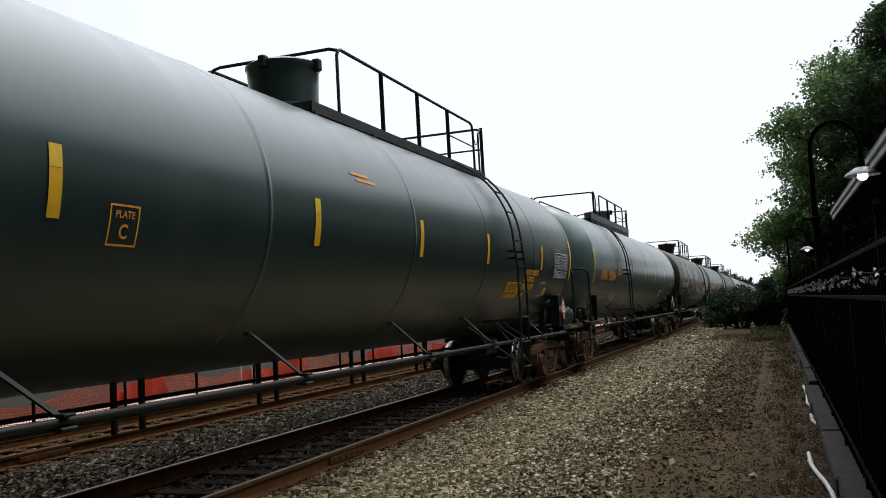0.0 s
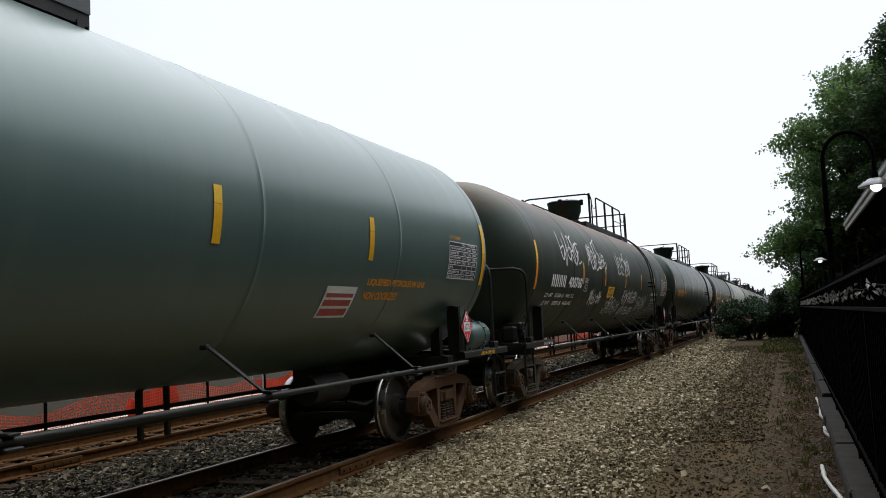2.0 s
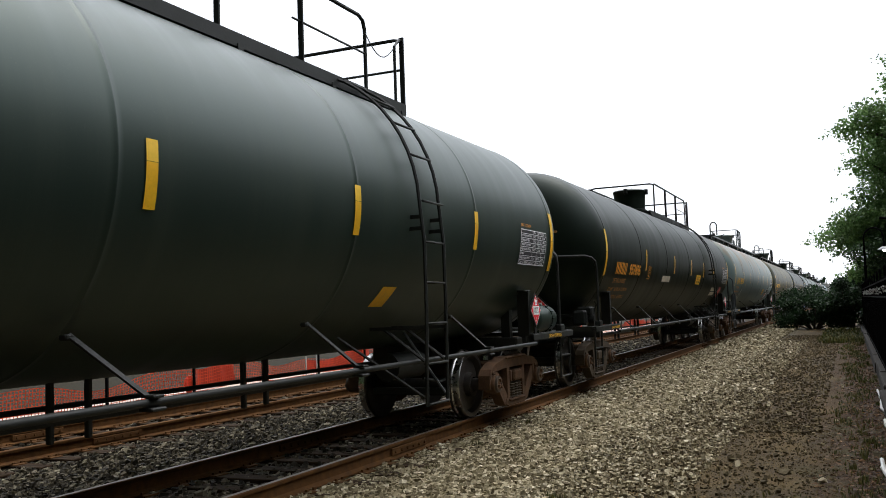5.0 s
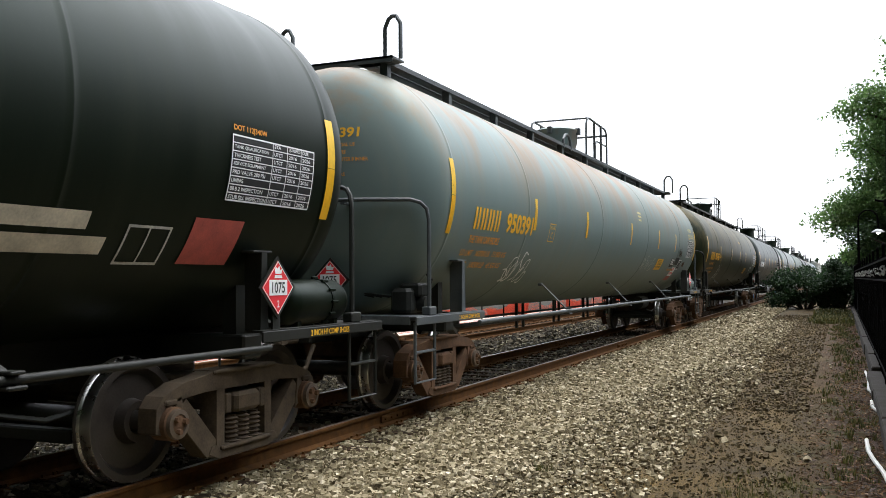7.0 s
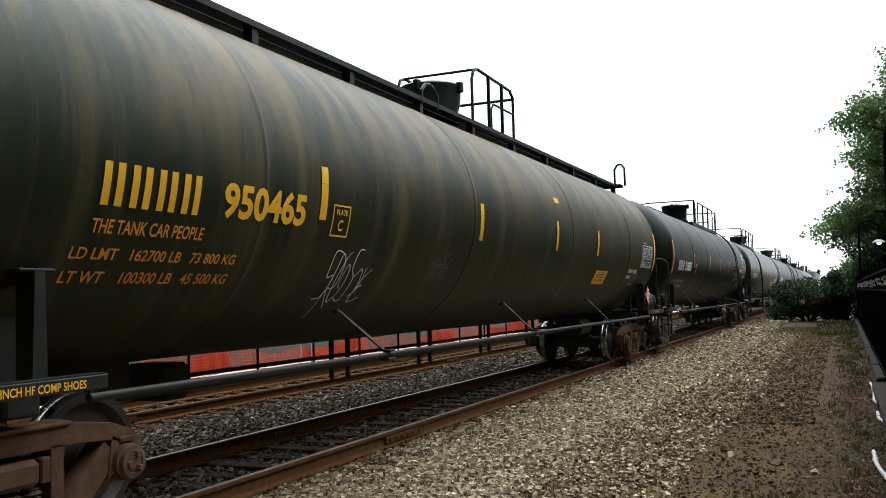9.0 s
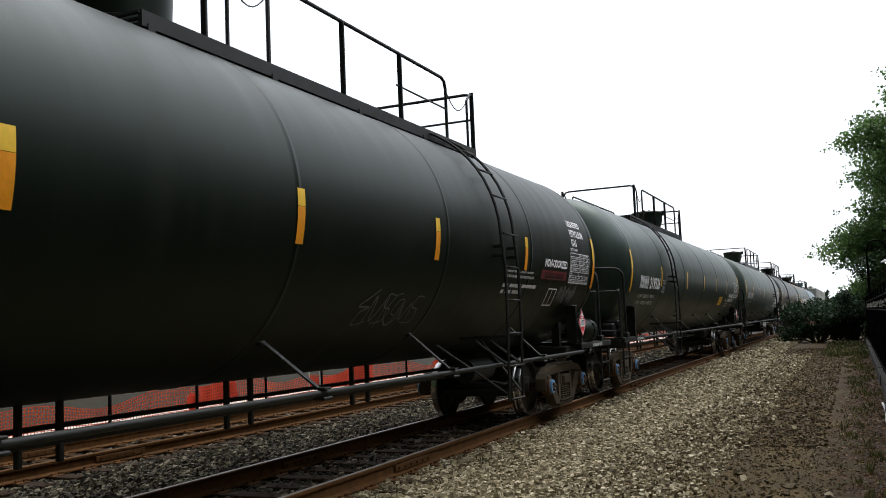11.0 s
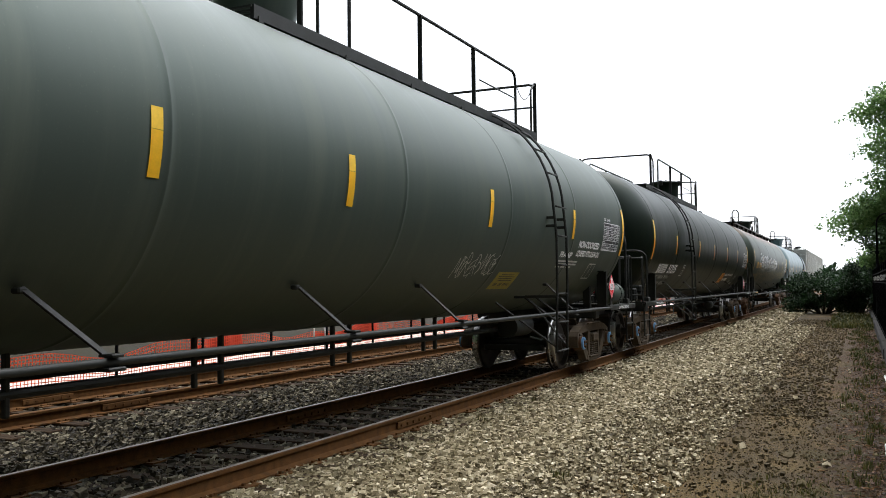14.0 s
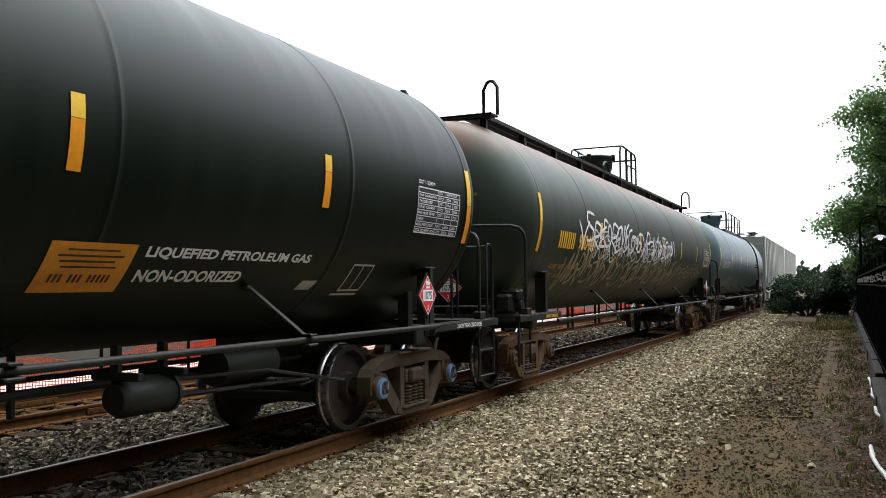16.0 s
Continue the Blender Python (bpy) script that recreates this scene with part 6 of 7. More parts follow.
def make_lamp():
    lamp = thing("street_lamp", pose(0.69, 15.2, 0), "black gooseneck platform lamp with a lit bulb", "street lamp", "platform lamps")

    def post(s):
        s.lathe([(-0.35, 0.13), (-0.2, 0.13), (-0.15, 0.09), (0.9, 0.085), (0.95, 0.06), (2.55, 0.05), (2.57, 0.075), (2.66, 0.075), (2.68, 0.045), (3.4, 0.038)], "z", 16)

    def arm(s):
        pts = [(0, 0, 3.3), (0.0, 0, 3.6)]
        for i in range(15):
            a = math.pi - math.pi * i / 14
            pts.append((0.36 + 0.36 * math.cos(a), 0, 3.72 + 0.42 * math.sin(a)))
        pts.append((0.72, 0, 3.45))
        s.tube(pts, 0.032, 10)
        s.lathe([(3.36, 0.05), (3.46, 0.05), (3.5, 0.03)], "z", 12, (0.72, 0, 0))

    def shade(s):
        s.lathe([(3.38, 0.04), (3.37, 0.10), (3.33, 0.16), (3.28, 0.24), (3.25, 0.255), (3.245, 0.25), (3.27, 0.235), (3.32, 0.15), (3.36, 0.09)], "z", 28, (0.72, 0, 0), caps=False)

    def bulb(s):
        s.lathe([(3.31, 0.04), (3.27, 0.075), (3.22, 0.08), (3.18, 0.05), (3.165, 0.001)], "z", 18, (0.72, 0, 0), caps=False)

    part("post", shared("lamp_post", post, IRON), lamp)
    part("arm", shared("lamp_arm", arm, IRON), lamp)
    part("banner_bracket", shared("lamp_bracket", lambda s: s.tube([(0, 0, 2.62), (-0.2, 0, 2.66)], 0.018, 6), IRON), lamp)
    part("shade", shared("lamp_shade", shade, LAMP_GREY), lamp)
    part("bulb", shared("lamp_bulb", bulb, BULB), lamp)
    return lamp


FIRST_LAMP = make_lamp()
copy_thing(FIRST_LAMP, pose(0.66, 39.5, 0))


def build_shelter():
    """The long eave of the platform shelter behind the fence."""
    shelter = thing("platform_shelter", pose(0, 0, 0), "platform shelter with a grey pitched roof and pale fascia", "shelter")
    y0, y1, x0, z0, x1, z1 = 5.0, 25.7, 1.60, 3.56, 4.9, 5.5

    def slab(xa, za, xb, zb, thick, name, mat, ya=y0, yb=y1, label=""):
        s = Shape()
        s.v += [(x, y, z) for y in (ya, yb) for x, z in ((xa, za), (xb, zb), (xb, zb + thick), (xa, za + thick))]
        for q in ((0, 1, 2, 3), (7, 6, 5, 4), (0, 4, 5, 1), (1, 5, 6, 2), (2, 6, 7, 3), (3, 7, 4, 0)):
            s.face(q)
        part(name, s.mesh(name, mat), shelter, None, label)

    slab(x0 - 0.04, z0 + 0.01, x1, z1, 0.06, "roof", SHINGLE)
    slab(x1, z1, 2 * x1 - x0, z0, 0.06, "roof", SHINGLE)
    s = Shape()
    s.box(x0 - 0.03, x0 + 0.02, y0, y1, z0 - 0.19, z0 - 0.09, chamfer=0.008)
    s.box(x0 - 0.07, x0 + 0.0, y0, y1, z0 - 0.085, z0 + 0.005, chamfer=0.02)
    part("fascia", s.mesh("fascia", FASCIA), shelter, None, "pale painted fascia and gutter")
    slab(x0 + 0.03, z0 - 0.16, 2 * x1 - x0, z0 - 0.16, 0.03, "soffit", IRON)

    def post(s):
        s.box(-0.07, 0.07, -0.07, 0.07, -0.34, z0 - 0.16, chamfer=0.01)

    def bracket(s):
        s.tube([(0, 0, 2.3), (-0.25, 0, 2.6), (-0.9, 0, z0 - 0.17)], 0.03, 6)

    for y in (7.0, 13.0, 19.0, 25.2):
        part("post", shared("shelter_post", post, IRON), shelter, pose(2.9, y, 0))
        part("bracket", shared("shelter_bracket", bracket, IRON), shelter, pose(2.9, y, 0))


build_shelter()


def build_pipes():
    runs = [[(0.38, 18.8), (0.40, 17.2), (0.36, 15.9), (0.40, 15.3)], [(0.36, 14.3), (0.36, 13.7), (0.43, 13.3), (0.42, 13.0)], [(0.22, 11.0), (0.22, 10.2), (0.28, 9.6), (0.34, 8.8), (0.36, 7.4), (0.34, 6.0)]]
    for run in runs:
        s = Shape()
        pts = []
        for i in range(len(run) - 1):
            for k in range(4):
                t = k / 4
                pts.append((run[i][0] + (run[i + 1][0] - run[i][0]) * t, run[i][1] + (run[i + 1][1] - run[i][1]) * t))
        pts.append(run[-1])
        s.tube([(x, y, -0.285 + 0.01 * math.sin(y * 5)) for x, y in pts], 0.022, 8)
        s.tube([(pts[3][0], pts[3][1] - 0.06, -0.285), (pts[3][0], pts[3][1] + 0.06, -0.285)], 0.03, 8)
        tagged(new("drain_pipe", s.mesh("drain_pipe", PIPE_WHITE)), "white plastic pipe lying on leaf litter", "pipe", "white pipes along the kerb")


build_pipes()


# ---- plants ----
def leaf_material(name, dark, mid, light):
    m = Net(name)
    geo = m.n.new("ShaderNodeNewGeometry")
    big = m.noise(0.35, 3)
    col = m.ramp(geo.outputs["Random Per Island"], (0.0, dark), (0.5, mid), (1.0, light))
    col = m.mix(m.ramp(big, (0.35, 0.0), (0.7, 0.5)), col, mid)
    thin = m.n.new("ShaderNodeBsdfTranslucent")
    m.link(col, thin.inputs["Color"])
    both = m.n.new("ShaderNodeMixShader")
    both.inputs[0].default_value = 0.4
    m.link(m.shader.outputs[0], both.inputs[1])
    m.link(thin.outputs[0], both.inputs[2])
    m.link(both.outputs[0], m.n["Material Output"].inputs["Surface"])
    return m.out(col, 0.55, 0.0, 0.35)


LEAF = leaf_material("broad_leaves", (0.065, 0.130, 0.044), (0.150, 0.265, 0.082), (0.270, 0.400, 0.150))
PINE = leaf_material("pine_needles", (0.018, 0.042, 0.016), (0.042, 0.085, 0.028), (0.080, 0.140, 0.046))
SHRUB = leaf_material("shrub_leaves", (0.007, 0.019, 0.008), (0.019, 0.044, 0.016), (0.042, 0.080, 0.030))
GRASS = leaf_material("grass_blades", (0.024, 0.034, 0.007), (0.062, 0.068, 0.015), (0.15, 0.125, 0.040))
DRY = leaf_material("dry_leaves", (0.018, 0.008, 0.003), (0.070, 0.033, 0.012), (0.26, 0.15, 0.07))
BARK = simple("grey_brown_bark", (0.075, 0.06, 0.045), 0.95, 0.0, 0.4, 6, 0.7)


def leaves(name, clumps, per, size, mat, seed, flat=0.0, sprays=0):
    """clumps: centre and half sizes; leaves lie in the outer part of each clump."""
    rng = np.random.default_rng(seed)
    V, F, at = [], [], 0
    for cx, cy, cz, rx, ry, rz in clumps:
        n = int(per * max(0.3, rx * rz))
        d = rng.normal(size=(n, 3))
        d /= np.linalg.norm(d, axis=1)[:, None]
        rad = rng.random(n)[:, None] ** 0.45
        c = d * rad * (rx, ry, rz) + (cx, cy, cz)
        if sprays:
            tips = []
            for _ in range(sprays):
                e = rng.normal(size=3)
                e /= np.linalg.norm(e)
                e[2] = abs(e[2]) * 0.8 - 0.15
                u = rng.uniform(0.6, 1.75, 26)[:, None]
                line = e * u * (rx, ry, rz) + (cx, cy, cz) + rng.normal(size=(26, 3)) * 0.09
                line[:, 2] -= 0.22 * (u[:, 0] - 0.6) ** 2
                tips.append(line)
            c = np.concatenate([c] + tips)
            n = len(c)
        a = rng.normal(size=(n, 3))
        a[:, 2] = a[:, 2] * (1 - flat) - 0.25
        a /= np.linalg.norm(a, axis=1)[:, None]
        b = np.cross(a, rng.normal(size=(n, 3)))
        b /= np.linalg.norm(b, axis=1)[:, None]
        ln = size * rng.uniform(0.6, 1.3, (n, 1))
        wd = ln * rng.uniform(0.28, 0.45, (n, 1))
        quad = np.stack([c, c + a * ln * 0.5 + b * wd, c + a * ln, c + a * ln * 0.5 - b * wd], 1)
        V.append(quad.reshape(-1, 3))
        F.append(np.arange(n * 4).reshape(-1, 4) + at)
        at += n * 4
    me = bpy.data.meshes.new(name)
    me.from_pydata(np.concatenate(V).tolist(), [], np.concatenate(F).tolist())
    me.materials.append(mat)
    return me


def make_tree(name, x, y, clumps, per, size, mat, label, seed, trunk_r=0.3, flat=0.0):
    tree = thing(name, pose(x, y, -0.35), label, "tree")
    rng = random.Random(seed)
    top = max(c[2] for c in clumps)
    s = Shape()
    line = [(0.15 * math.sin(i * 1.3 + seed), 0.1 * math.cos(i), top * i / 10) for i in range(11)]
    s.tube(line, [trunk_r * (1.15 - 0.1 * i) * (1.3 if i == 0 else 1) + 0.02 for i in range(11)], 12)
    part("trunk", s.mesh("trunk", BARK), tree)
    for cx, cy, cz, *_ in clumps:
        lm = Shape()
        z0 = max(0.8, cz - rng.uniform(0.8, 2.2))
        k = min(10, int(z0 / top * 10))
        a = Vector((line[k][0], line[k][1], z0))
        b = Vector((cx, cy, cz))
        mid = a.lerp(b, 0.55) + Vector((rng.uniform(-0.3, 0.3), rng.uniform(-0.3, 0.3), rng.uniform(-0.5, 0.1)))
        lm.tube([tuple(a), tuple(mid), tuple(b)], [0.11, 0.07, 0.02], 6)
        part("limb", lm.mesh("limb", BARK), tree)
    part("crown", leaves("crown", clumps, per, size, mat, seed, flat, 7), tree)
    return tree


def crown(seed, levels, count, jitter=0.6):
    """Clumps of a crown: levels are (height, reach to the left, reach to the right, depth)."""
    rng = random.Random(seed)
    out = []
    for z, left, right, deep in levels:
        for i in range(count):
            u = i / max(1, count - 1)
            x = -left + (left + right) * u + rng.uniform(-jitter, jitter) * 0.5
            y = rng.uniform(-deep, deep)
            r = rng.uniform(0.75, 1.35)
            out.append((x, y, z + rng.uniform(-jitter, jitter), r * 1.15, r * 1.1, r * 0.78))
    return out


make_tree("broadleaf_tree", 3.6, 50.0, crown(2, [(3.5, 3.0, 3.5, 2.0), (4.3, 3.9, 3.0, 1.5), (5.0, 2.9, 3.5, 2.5), (5.8, 2.6, 4, 2.5), (6.9, 2.2, 4, 3), (8.2, 2.2, 4.2, 3), (9.5, 2.5, 4.2, 3), (10.5, 2.0, 4, 2.5), (11.4, 0.9, 4, 2), (12.8, 0.0, 3.5, 1.5)], 9), 1000, 0.165, LEAF,
          "tall broadleaf tree with drooping green branches", 2, 0.32)
make_tree("pine_tree", 6.2, 46.0, crown(5, [(2.4, 3.6, 3, 2), (3.4, 4.2, 3, 2), (4.3, 5.4, 3, 2), (5.6, 3.2, 3, 2), (7.0, 2.9, 3, 2), (8.6, 2.6, 3, 2), (10.2, 2.4, 3, 2), (11.6, 1.4, 3, 2), (13.2, 0.7, 2.4, 1.5), (14.6, 0.3, 1.6, 1)], 8, 0.5), 800, 0.17, PINE,
          "dark green pine with layered boughs behind the fence", 5, 0.3, 0.7)
make_tree("pine_tree", 9.5, 52.0, crown(8, [(4, 4, 4, 2), (6, 3.5, 4, 2), (8, 3.3, 4, 2), (10, 3, 4, 2), (12, 2.5, 3.5, 2), (14, 2, 3, 2), (16, 1, 2, 1)], 7), 330, 0.28, PINE,
          "tall dark pine behind the platform", 8, 0.32, 0.7)


def make_shrub(x, y, clumps, label, seed):
    shrub = thing("shrub", pose(x, y, -0.3), label, "shrub", "shrubs at the end of the path")
    for cx, cy, cz, *_ in clumps:
        s = Shape()
        s.tube([(cx * 0.2, cy * 0.2, 0), (cx * 0.6, cy * 0.6, cz * 0.5), (cx, cy, cz)], [0.05, 0.035, 0.012], 6)
        part("stem", s.mesh("stem", BARK), shrub)
    part("foliage", leaves("foliage", clumps, 2200, 0.12, SHRUB, seed, 0.0, 4), shrub)


def mound(seed, half, top, deep, n):
    rng = random.Random(seed)
    out = []
    for _ in range(n):
        x, y = rng.uniform(-half, half), rng.uniform(-deep, deep)
        z = top * (1 - 0.45 * (x / half) ** 2) * rng.uniform(0.2, 0.88)
        out.append((x, y, z, rng.uniform(0.45, 0.75), rng.uniform(0.45, 0.75), rng.uniform(0.35, 0.6)))
    return out


make_shrub(-1.9, 55.0, mound(1, 1.5, 2.9, 1.4, 26), "dense dark green shrub beside the track", 1)
make_shrub(-0.1, 53.5, mound(2, 1.0, 2.8, 1.2, 20), "dense dark green shrub at the fence end", 2)
make_shrub(2.4, 50.5, mound(6, 1.7, 4.4, 1.3, 30), "tall green shrub behind the black fence", 6)
make_shrub(2.2, 60.0, mound(3, 3.0, 3.9, 1.2, 34), "tall dark shrub behind the fence", 3)


def build_far_woods():
    rng = random.Random(4)
    clumps = []
    for i in range(130):
        x = -70 + 1.6 * i + rng.uniform(-1, 1)
        for _ in range(2):
            clumps.append((x, 260 + rng.uniform(-8, 8), rng.uniform(0.5, 4.5), rng.uniform(2, 3.2), 2, rng.uniform(1.6, 2.6)))
    tagged(new("far_woods", leaves("far_woods", clumps, 14, 1.4, SHRUB, 9)), "distant line of dark green woods", "woods", "", "stuff")


build_far_woods()


def build_blocker_woods():
    """Unseen tree belt added beside the platform and behind the camera to block skylight."""
    rng = random.Random(14)
    clumps = []
    for i in range(46):
        y = -34 + 1.7 * i
        for z in (1.2, 3.4, 5.6, 7.6, 9.0):
            clumps.append((9.4 + rng.uniform(-1.2, 1.2), y + rng.uniform(-0.8, 0.8), z, 1.7, 1.7, 1.5))
    for i in range(24):
        x = -24 + 1.7 * i
        if -12.5 < x < -2.2:
            continue
        for z in (1.2, 3.4, 5.8, 8.2, 10.6, 13.0, 15.2):
            clumps.append((x, -10 + rng.uniform(-1, 1), z, 1.6, 1.4, 1.5))
    tagged(new("platform_woods", leaves("platform_woods", clumps, 60, 0.75, PINE, 15)), "belt of dark green trees along the platform", "woods", "", "stuff")


build_blocker_woods()


def build_left_woods():
    """The belt of trees beyond the second track, seen between the cars."""
    rng = random.Random(16)
    clumps = []
    for i in range(44):
        y = -8 + 1.9 * i
        for z in (0.8, 2.6, 4.4, 6.0):
            clumps.append((-23 + rng.uniform(-2, 2), y + rng.uniform(-0.8, 0.8), z + rng.uniform(-0.5, 0.5), 1.8, 1.8, 1.4))
    tagged(new("trackside_woods", leaves("trackside_woods", clumps, 260, 0.32, LEAF, 17)), "belt of green trees beyond the second track", "woods", "", "stuff")


build_left_woods()


def blades(name, spots, mat, label, seed):
    """Tufts: x, y, spread, blades, height."""
    rng = np.random.default_rng(seed)
    V, F = [], []
    for x, y, spread, n, h in spots:
        for _ in range(n):
            px, py = x + rng.normal() * spread, y + rng.normal() * spread
            z = ground_height(px, py) - 0.01
            a = rng.uniform(0, 6.28)
            hh = h * rng.uniform(0.5, 1.2)
            w = (0.004 + hh * 0.025) * max(1.0, py / 11)
            lean = rng.uniform(0.1, 0.7) * hh
            dx, dy = math.cos(a), math.sin(a)
            b = len(V)
            V += [(px - dy * w, py + dx * w, z), (px + dy * w, py - dx * w, z), (px + dx * lean * 0.4 + dy * w * 0.7, py + dy * lean * 0.4 - dx * w * 0.7, z + hh * 0.6), (px + dx * lean * 0.4 - dy * w * 0.7, py + dy * lean * 0.4 + dx * w * 0.7, z + hh * 0.6), (px + dx * lean, py + dy * lean, z + hh * 0.92)]
            F += [(b, b + 1, b + 2, b + 3), (b + 3, b + 2, b + 4)]
    me = bpy.data.meshes.new(name)
    me.from_pydata(V, [], F)
    me.materials.append(mat)
    tagged(new(name, me), label, "grass", "", "stuff")


def build_weeds():
    rng = random.Random(21)
    spots = []
    for _ in range(430):
        y = 4 + 46 * rng.random() ** 1.15
        spots.append((rng.gauss(0.06 + 0.12 * math.sin(y * 0.7), 0.15), y, 0.05, rng.randint(8, 20), rng.uniform(0.04, 0.12)))
    for _ in range(120):
        spots.append((rng.uniform(-1.0, -0.2), rng.uniform(4.5, 9.0), 0.08, rng.randint(8, 16), rng.uniform(0.03, 0.07)))
    for _ in range(420):
        spots.append((rng.uniform(-1.1, 0.42), rng.uniform(38, 52), 0.12, 10, rng.uniform(0.10, 0.24)))
    for x, y, n, h in ((-2.6, 8.15, 34, 0.10), (-3.42, 9.75, 16, 0.07), (-4.1, 8.8, 12, 0.10), (-3.9, 7.6, 18, 0.09), (-4.3, 10.4, 14, 0.12), (-3.0, 6.4, 26, 0.07), (-3.35, 6.6, 40, 0.07), (-3.15, 6.75, 40, 0.06), (-4.35, 12.5, 12, 0.1)):
        spots.append((x, y, 0.05, n, h))
    for _ in range(26):
        spots.append((rng.uniform(-4.5, -3.2), rng.uniform(5, 22), 0.03, 5, rng.uniform(0.04, 0.09)))
    blades("verge_grass", spots, GRASS, "tufts of green and yellowing grass on the verge", 31)
    pts = []
    rng2 = np.random.default_rng(5)
    V, F = [], []
    for _ in range(9000):
        x, y = rng2.normal(0.14, 0.24), 4 + 40 * rng2.random() ** 1.25
        if x > 0.44:
            x = 0.42 - abs(x - 0.44)
        z = ground_height(x, y) + rng2.uniform(0.002, 0.02)
        a, r = rng2.uniform(0, 6.28), rng2.uniform(0.012, 0.042)
        c, s = math.cos(a) * r, math.sin(a) * r
        b = len(V)
        V += [(x + c, y + s, z), (x - s * 0.5, y + c * 0.5, z + rng2.uniform(0, 0.02)), (x - c, y - s, z + rng2.uniform(0, 0.01)), (x + s * 0.5, y - c * 0.5, z + rng2.uniform(0, 0.02))]
        F.append((b, b + 1, b + 2, b + 3))
    me = bpy.data.meshes.new("leaf_litter")
    me.from_pydata(V, [], F)
    me.materials.append(DRY)
    tagged(new("leaf_litter", me), "brown fallen leaves along the concrete kerb", "leaves", "", "stuff")


build_weeds()

# ---- left-hand side: orange netting on posts, pale slab behind ----
NET = simple("orange_safety_netting", (0.62, 0.060, 0.010), 0.6, 0.0, 0.4, 0.9, 0.1)
GLOSS_RED = simple("bright_red_plastic", (0.85, 0.06, 0.03), 0.4, 0.0, 0.15, 6, 0.1)
RED_CLOTH = simple("deep_red_netting", (0.40, 0.028, 0.010), 0.6, 0.0, 0.35, 1.4, 0.1)
PALE = simple("pale_dusty_concrete", (0.62, 0.52, 0.45), 0.9, 0.0, 0.15, 2, 0.3)


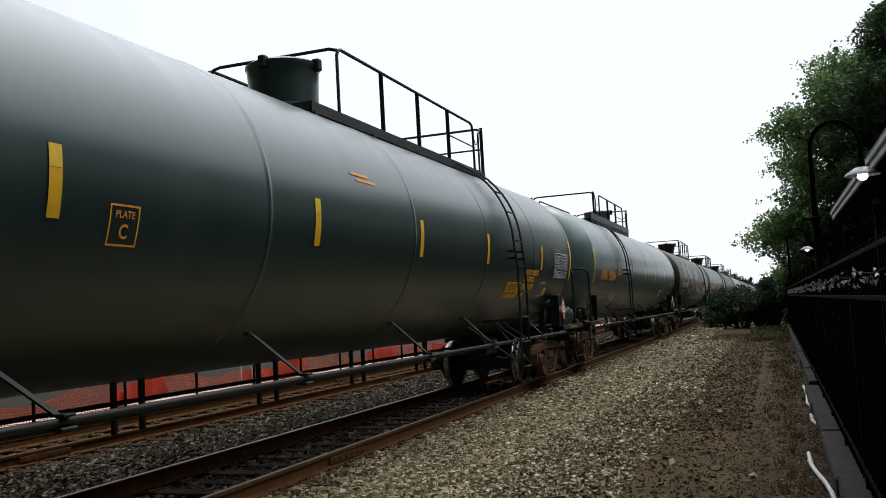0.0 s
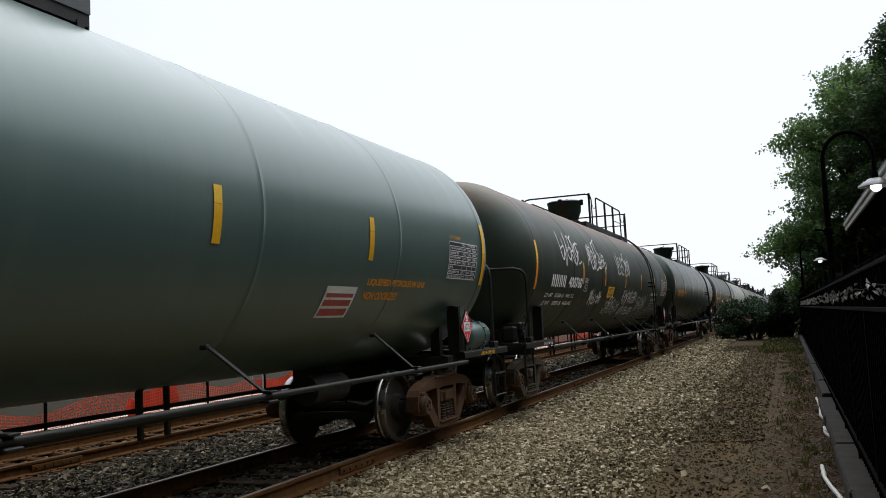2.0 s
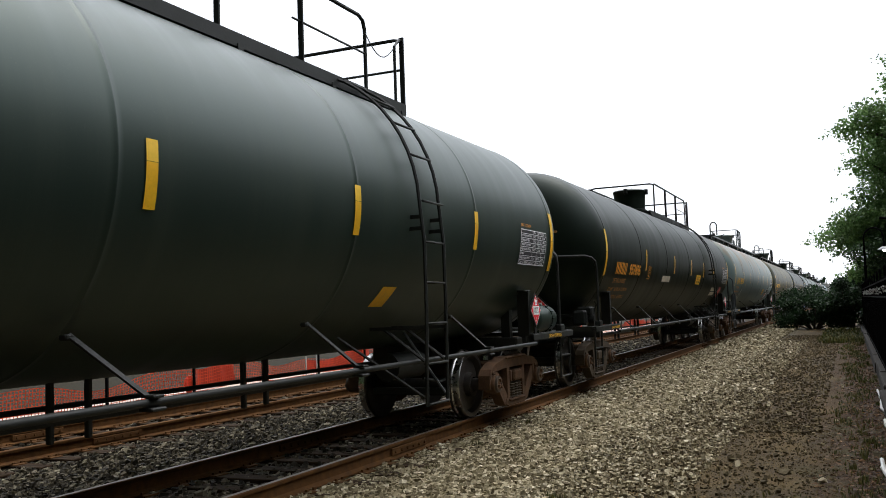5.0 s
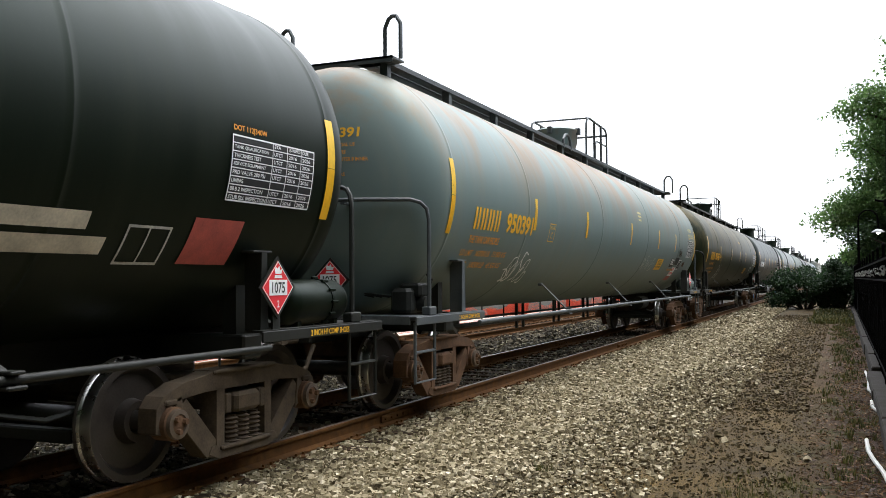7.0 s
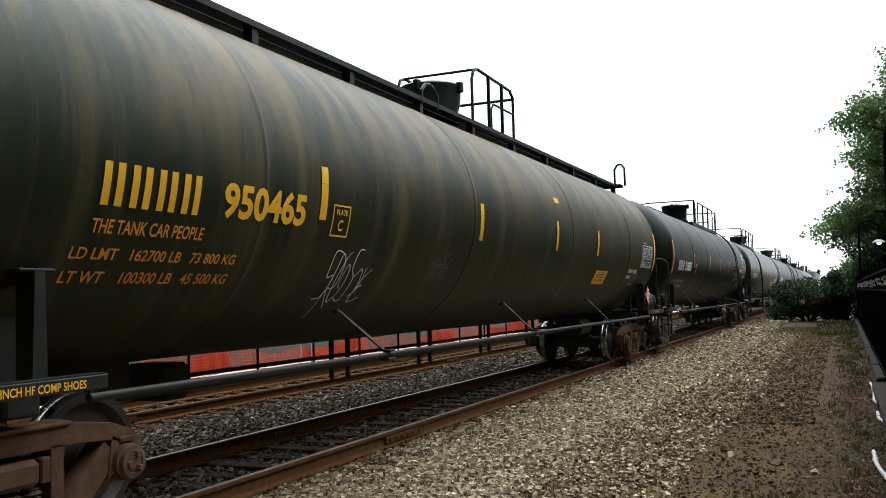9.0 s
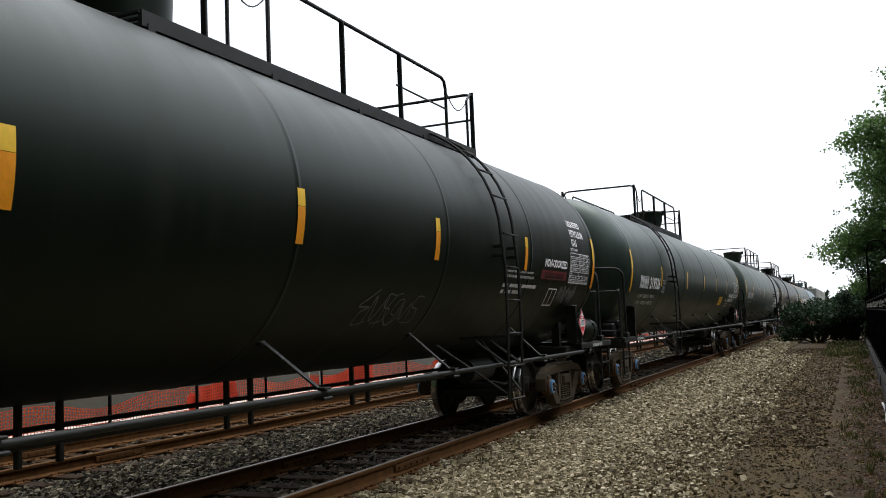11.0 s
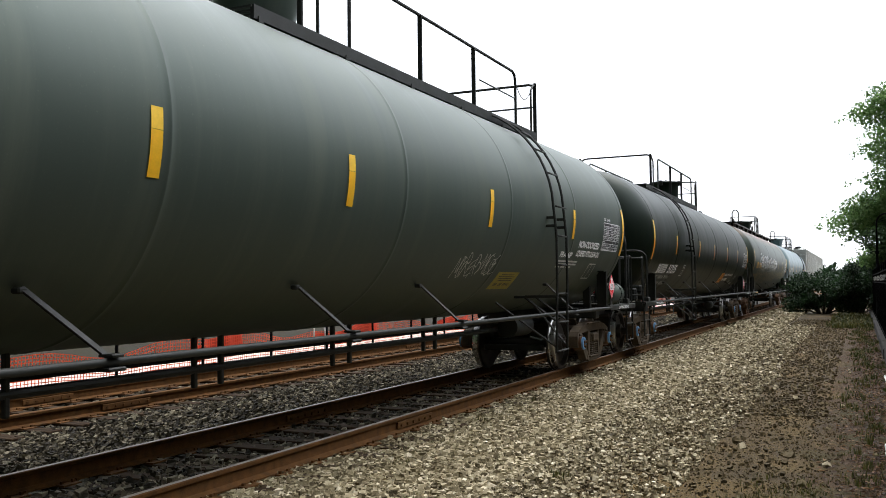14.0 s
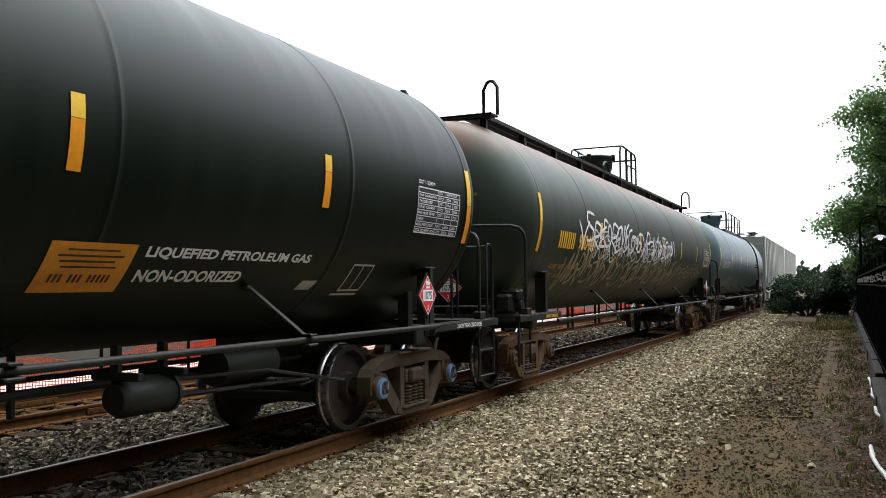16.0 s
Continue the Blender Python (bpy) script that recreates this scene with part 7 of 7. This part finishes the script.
def build_netting():
    fence = thing("safety_fence", pose(-12.5, 0, 0), "orange plastic safety netting on thin dark posts", "fence")
    y0, y1 = 4.0, 84.0

    def sag(y, z):
        return 0.04 * math.sin(y * 1.3) + 0.05 * math.sin(y * 0.47 + z * 2)

    def foot(y):
        return -0.20 + 0.03 * math.sin(y * 0.8)

    def crest(y):
        return 0.42 + 0.10 * math.sin(y * 0.9) + 0.07 * math.sin(y * 2.3 + 1.0)

    s = Shape()
    ys = [y0 + 0.4 * i for i in range(int((y1 - y0) / 0.4) + 1)]
    for r in range(11):
        b = len(s.v)
        for y in ys:
            z = foot(y) + 0.01 + (crest(y) - foot(y) - 0.02) * r / 10
            x = sag(y, z)
            s.v += [(x, y, z - 0.007), (x, y, z + 0.007)]
        for i in range(len(ys) - 1):
            s.face((b + 2 * i, b + 2 * i + 2, b + 2 * i + 3, b + 2 * i + 1))
    n = int((y1 - y0) / 0.07)
    for i in range(n):
        y = y0 + 0.07 * i
        b = len(s.v)
        for z in (foot(y), foot(y) + 0.16, foot(y) + 0.36, crest(y)):
            s.v += [(sag(y, z), y - 0.009, z), (sag(y, z), y + 0.009, z)]
        for k in range(3):
            s.face((b + 2 * k, b + 2 * k + 1, b + 2 * k + 3, b + 2 * k + 2))
    tagged(part("netting", s.mesh("netting", NET), fence), "", "", "", "stuff")
    for k, (ya, yb, top) in enumerate(((15.3, 16.6, 1.1), (19.5, 22.9, 1.1), (27.0, 29.5, 1.0), (33.0, 38.0, 0.9), (44.0, 47.0, 0.8), (55.0, 62.0, 0.9))):
        fold = Shape()
        for j in range(13):
            yy = ya + (yb - ya) * j / 12
            for i in range(4):
                z = foot(yy) + 0.20 + (crest(yy) - foot(yy) - 0.24) * i / 3
                fold.v.append((-0.14 + 0.035 * math.sin(j * 1.7 + k + i * 0.8), yy, z))
        for j in range(12):
            for i in range(3):
                a = 4 * j + i
                fold.face((a, a + 4, a + 5, a + 1), True)
        part("folded_netting", fold.mesh("folded_netting", RED_CLOTH), fence, None, "deep red doubled length of netting")
    for y in (19.25, 19.75):
        part("stake", shared("net_stake", lambda s: s.tube([(0, 0, -0.3), (0.01, -0.05, 1.0)], 0.018, 8), PIPE_WHITE), fence, pose(0.06, y, 0), "white plastic stake")

    part("marker_disc", shared("marker_disc", lambda s: s.lathe([(-0.012, 0.02), (-0.012, 0.165), (0.0, 0.18), (0.012, 0.165), (0.012, 0.02)], "x", 24), GLOSS_RED), fence, pose(0.03, 14.9, 0.15), "round bright red marker disc")

    def post(s):
        s.box(-0.025, 0.025, -0.025, 0.025, -0.32, 0.72, chamfer=0.006)

    y = 5.39
    while y < y1:
        part("post", shared("net_post", post, IRON), fence, pose(0.08, y, 0))
        y += 2.4
    slab = Shape()
    slab.box(-14.7, -12.64, 3, 90, -0.6, -0.235, chamfer=0.02)
    structure("trackside_pavement", slab.mesh("trackside_pavement", PALE), "pale dusty concrete pavement behind the netting")
    bank = Shape()
    for i in range(2):
        bank.v += [(-14.9 - 2 * i, -20, -0.4 + 1.9 * i), (-14.9 - 2 * i, 150, -0.4 + 1.9 * i)]
    bank.v += [(-40, -20, 2.2), (-40, 150, 2.2)]
    bank.face((0, 1, 3, 2)), bank.face((2, 3, 5, 4))
    structure("earth_bank", bank.mesh("earth_bank", simple("dark_overgrown_earth", (0.020, 0.017, 0.008), 0.95, 0.0, 0.5, 1.5, 0.5)), "dark overgrown earth bank behind the netting")


build_netting()

# ---- ties, one by one ----
def tie_shape(s):
    s.box(-1.29, 1.29, -0.115, 0.115, -0.36, -0.178, chamfer=0.012)


def lay_ties(track, count, first, seed):
    rng = random.Random(seed)
    for i in range(count):
        part("tie", shared("tie", tie_shape, TIE_WOOD), track, pose(rng.uniform(-0.05, 0.05), first + 0.53 * i, rng.uniform(-0.006, 0.004), 0, 0, rng.uniform(-0.8, 0.8)))


lay_ties(MAIN_TRACK, 170, 1.0, 1)
lay_ties(SECOND_TRACK, 170, 1.0, 2)


# ---- what moves ----
def motions():
    for car, y in TRAIN:
        walk(car, [(t, pose(TRACK_X, y - SPEED * t, 0)) for t in (0, 4, 8, 12, 16)])
    turn = SPEED / 0.457
    for wheel in WHEELS:
        p = wheel.matrix_local.translation
        walk(wheel, [(i / 30, pose(p.x, p.y, p.z) @ Matrix.Rotation(turn * i / 30, 4, "X")) for i in range(481)])


motions()
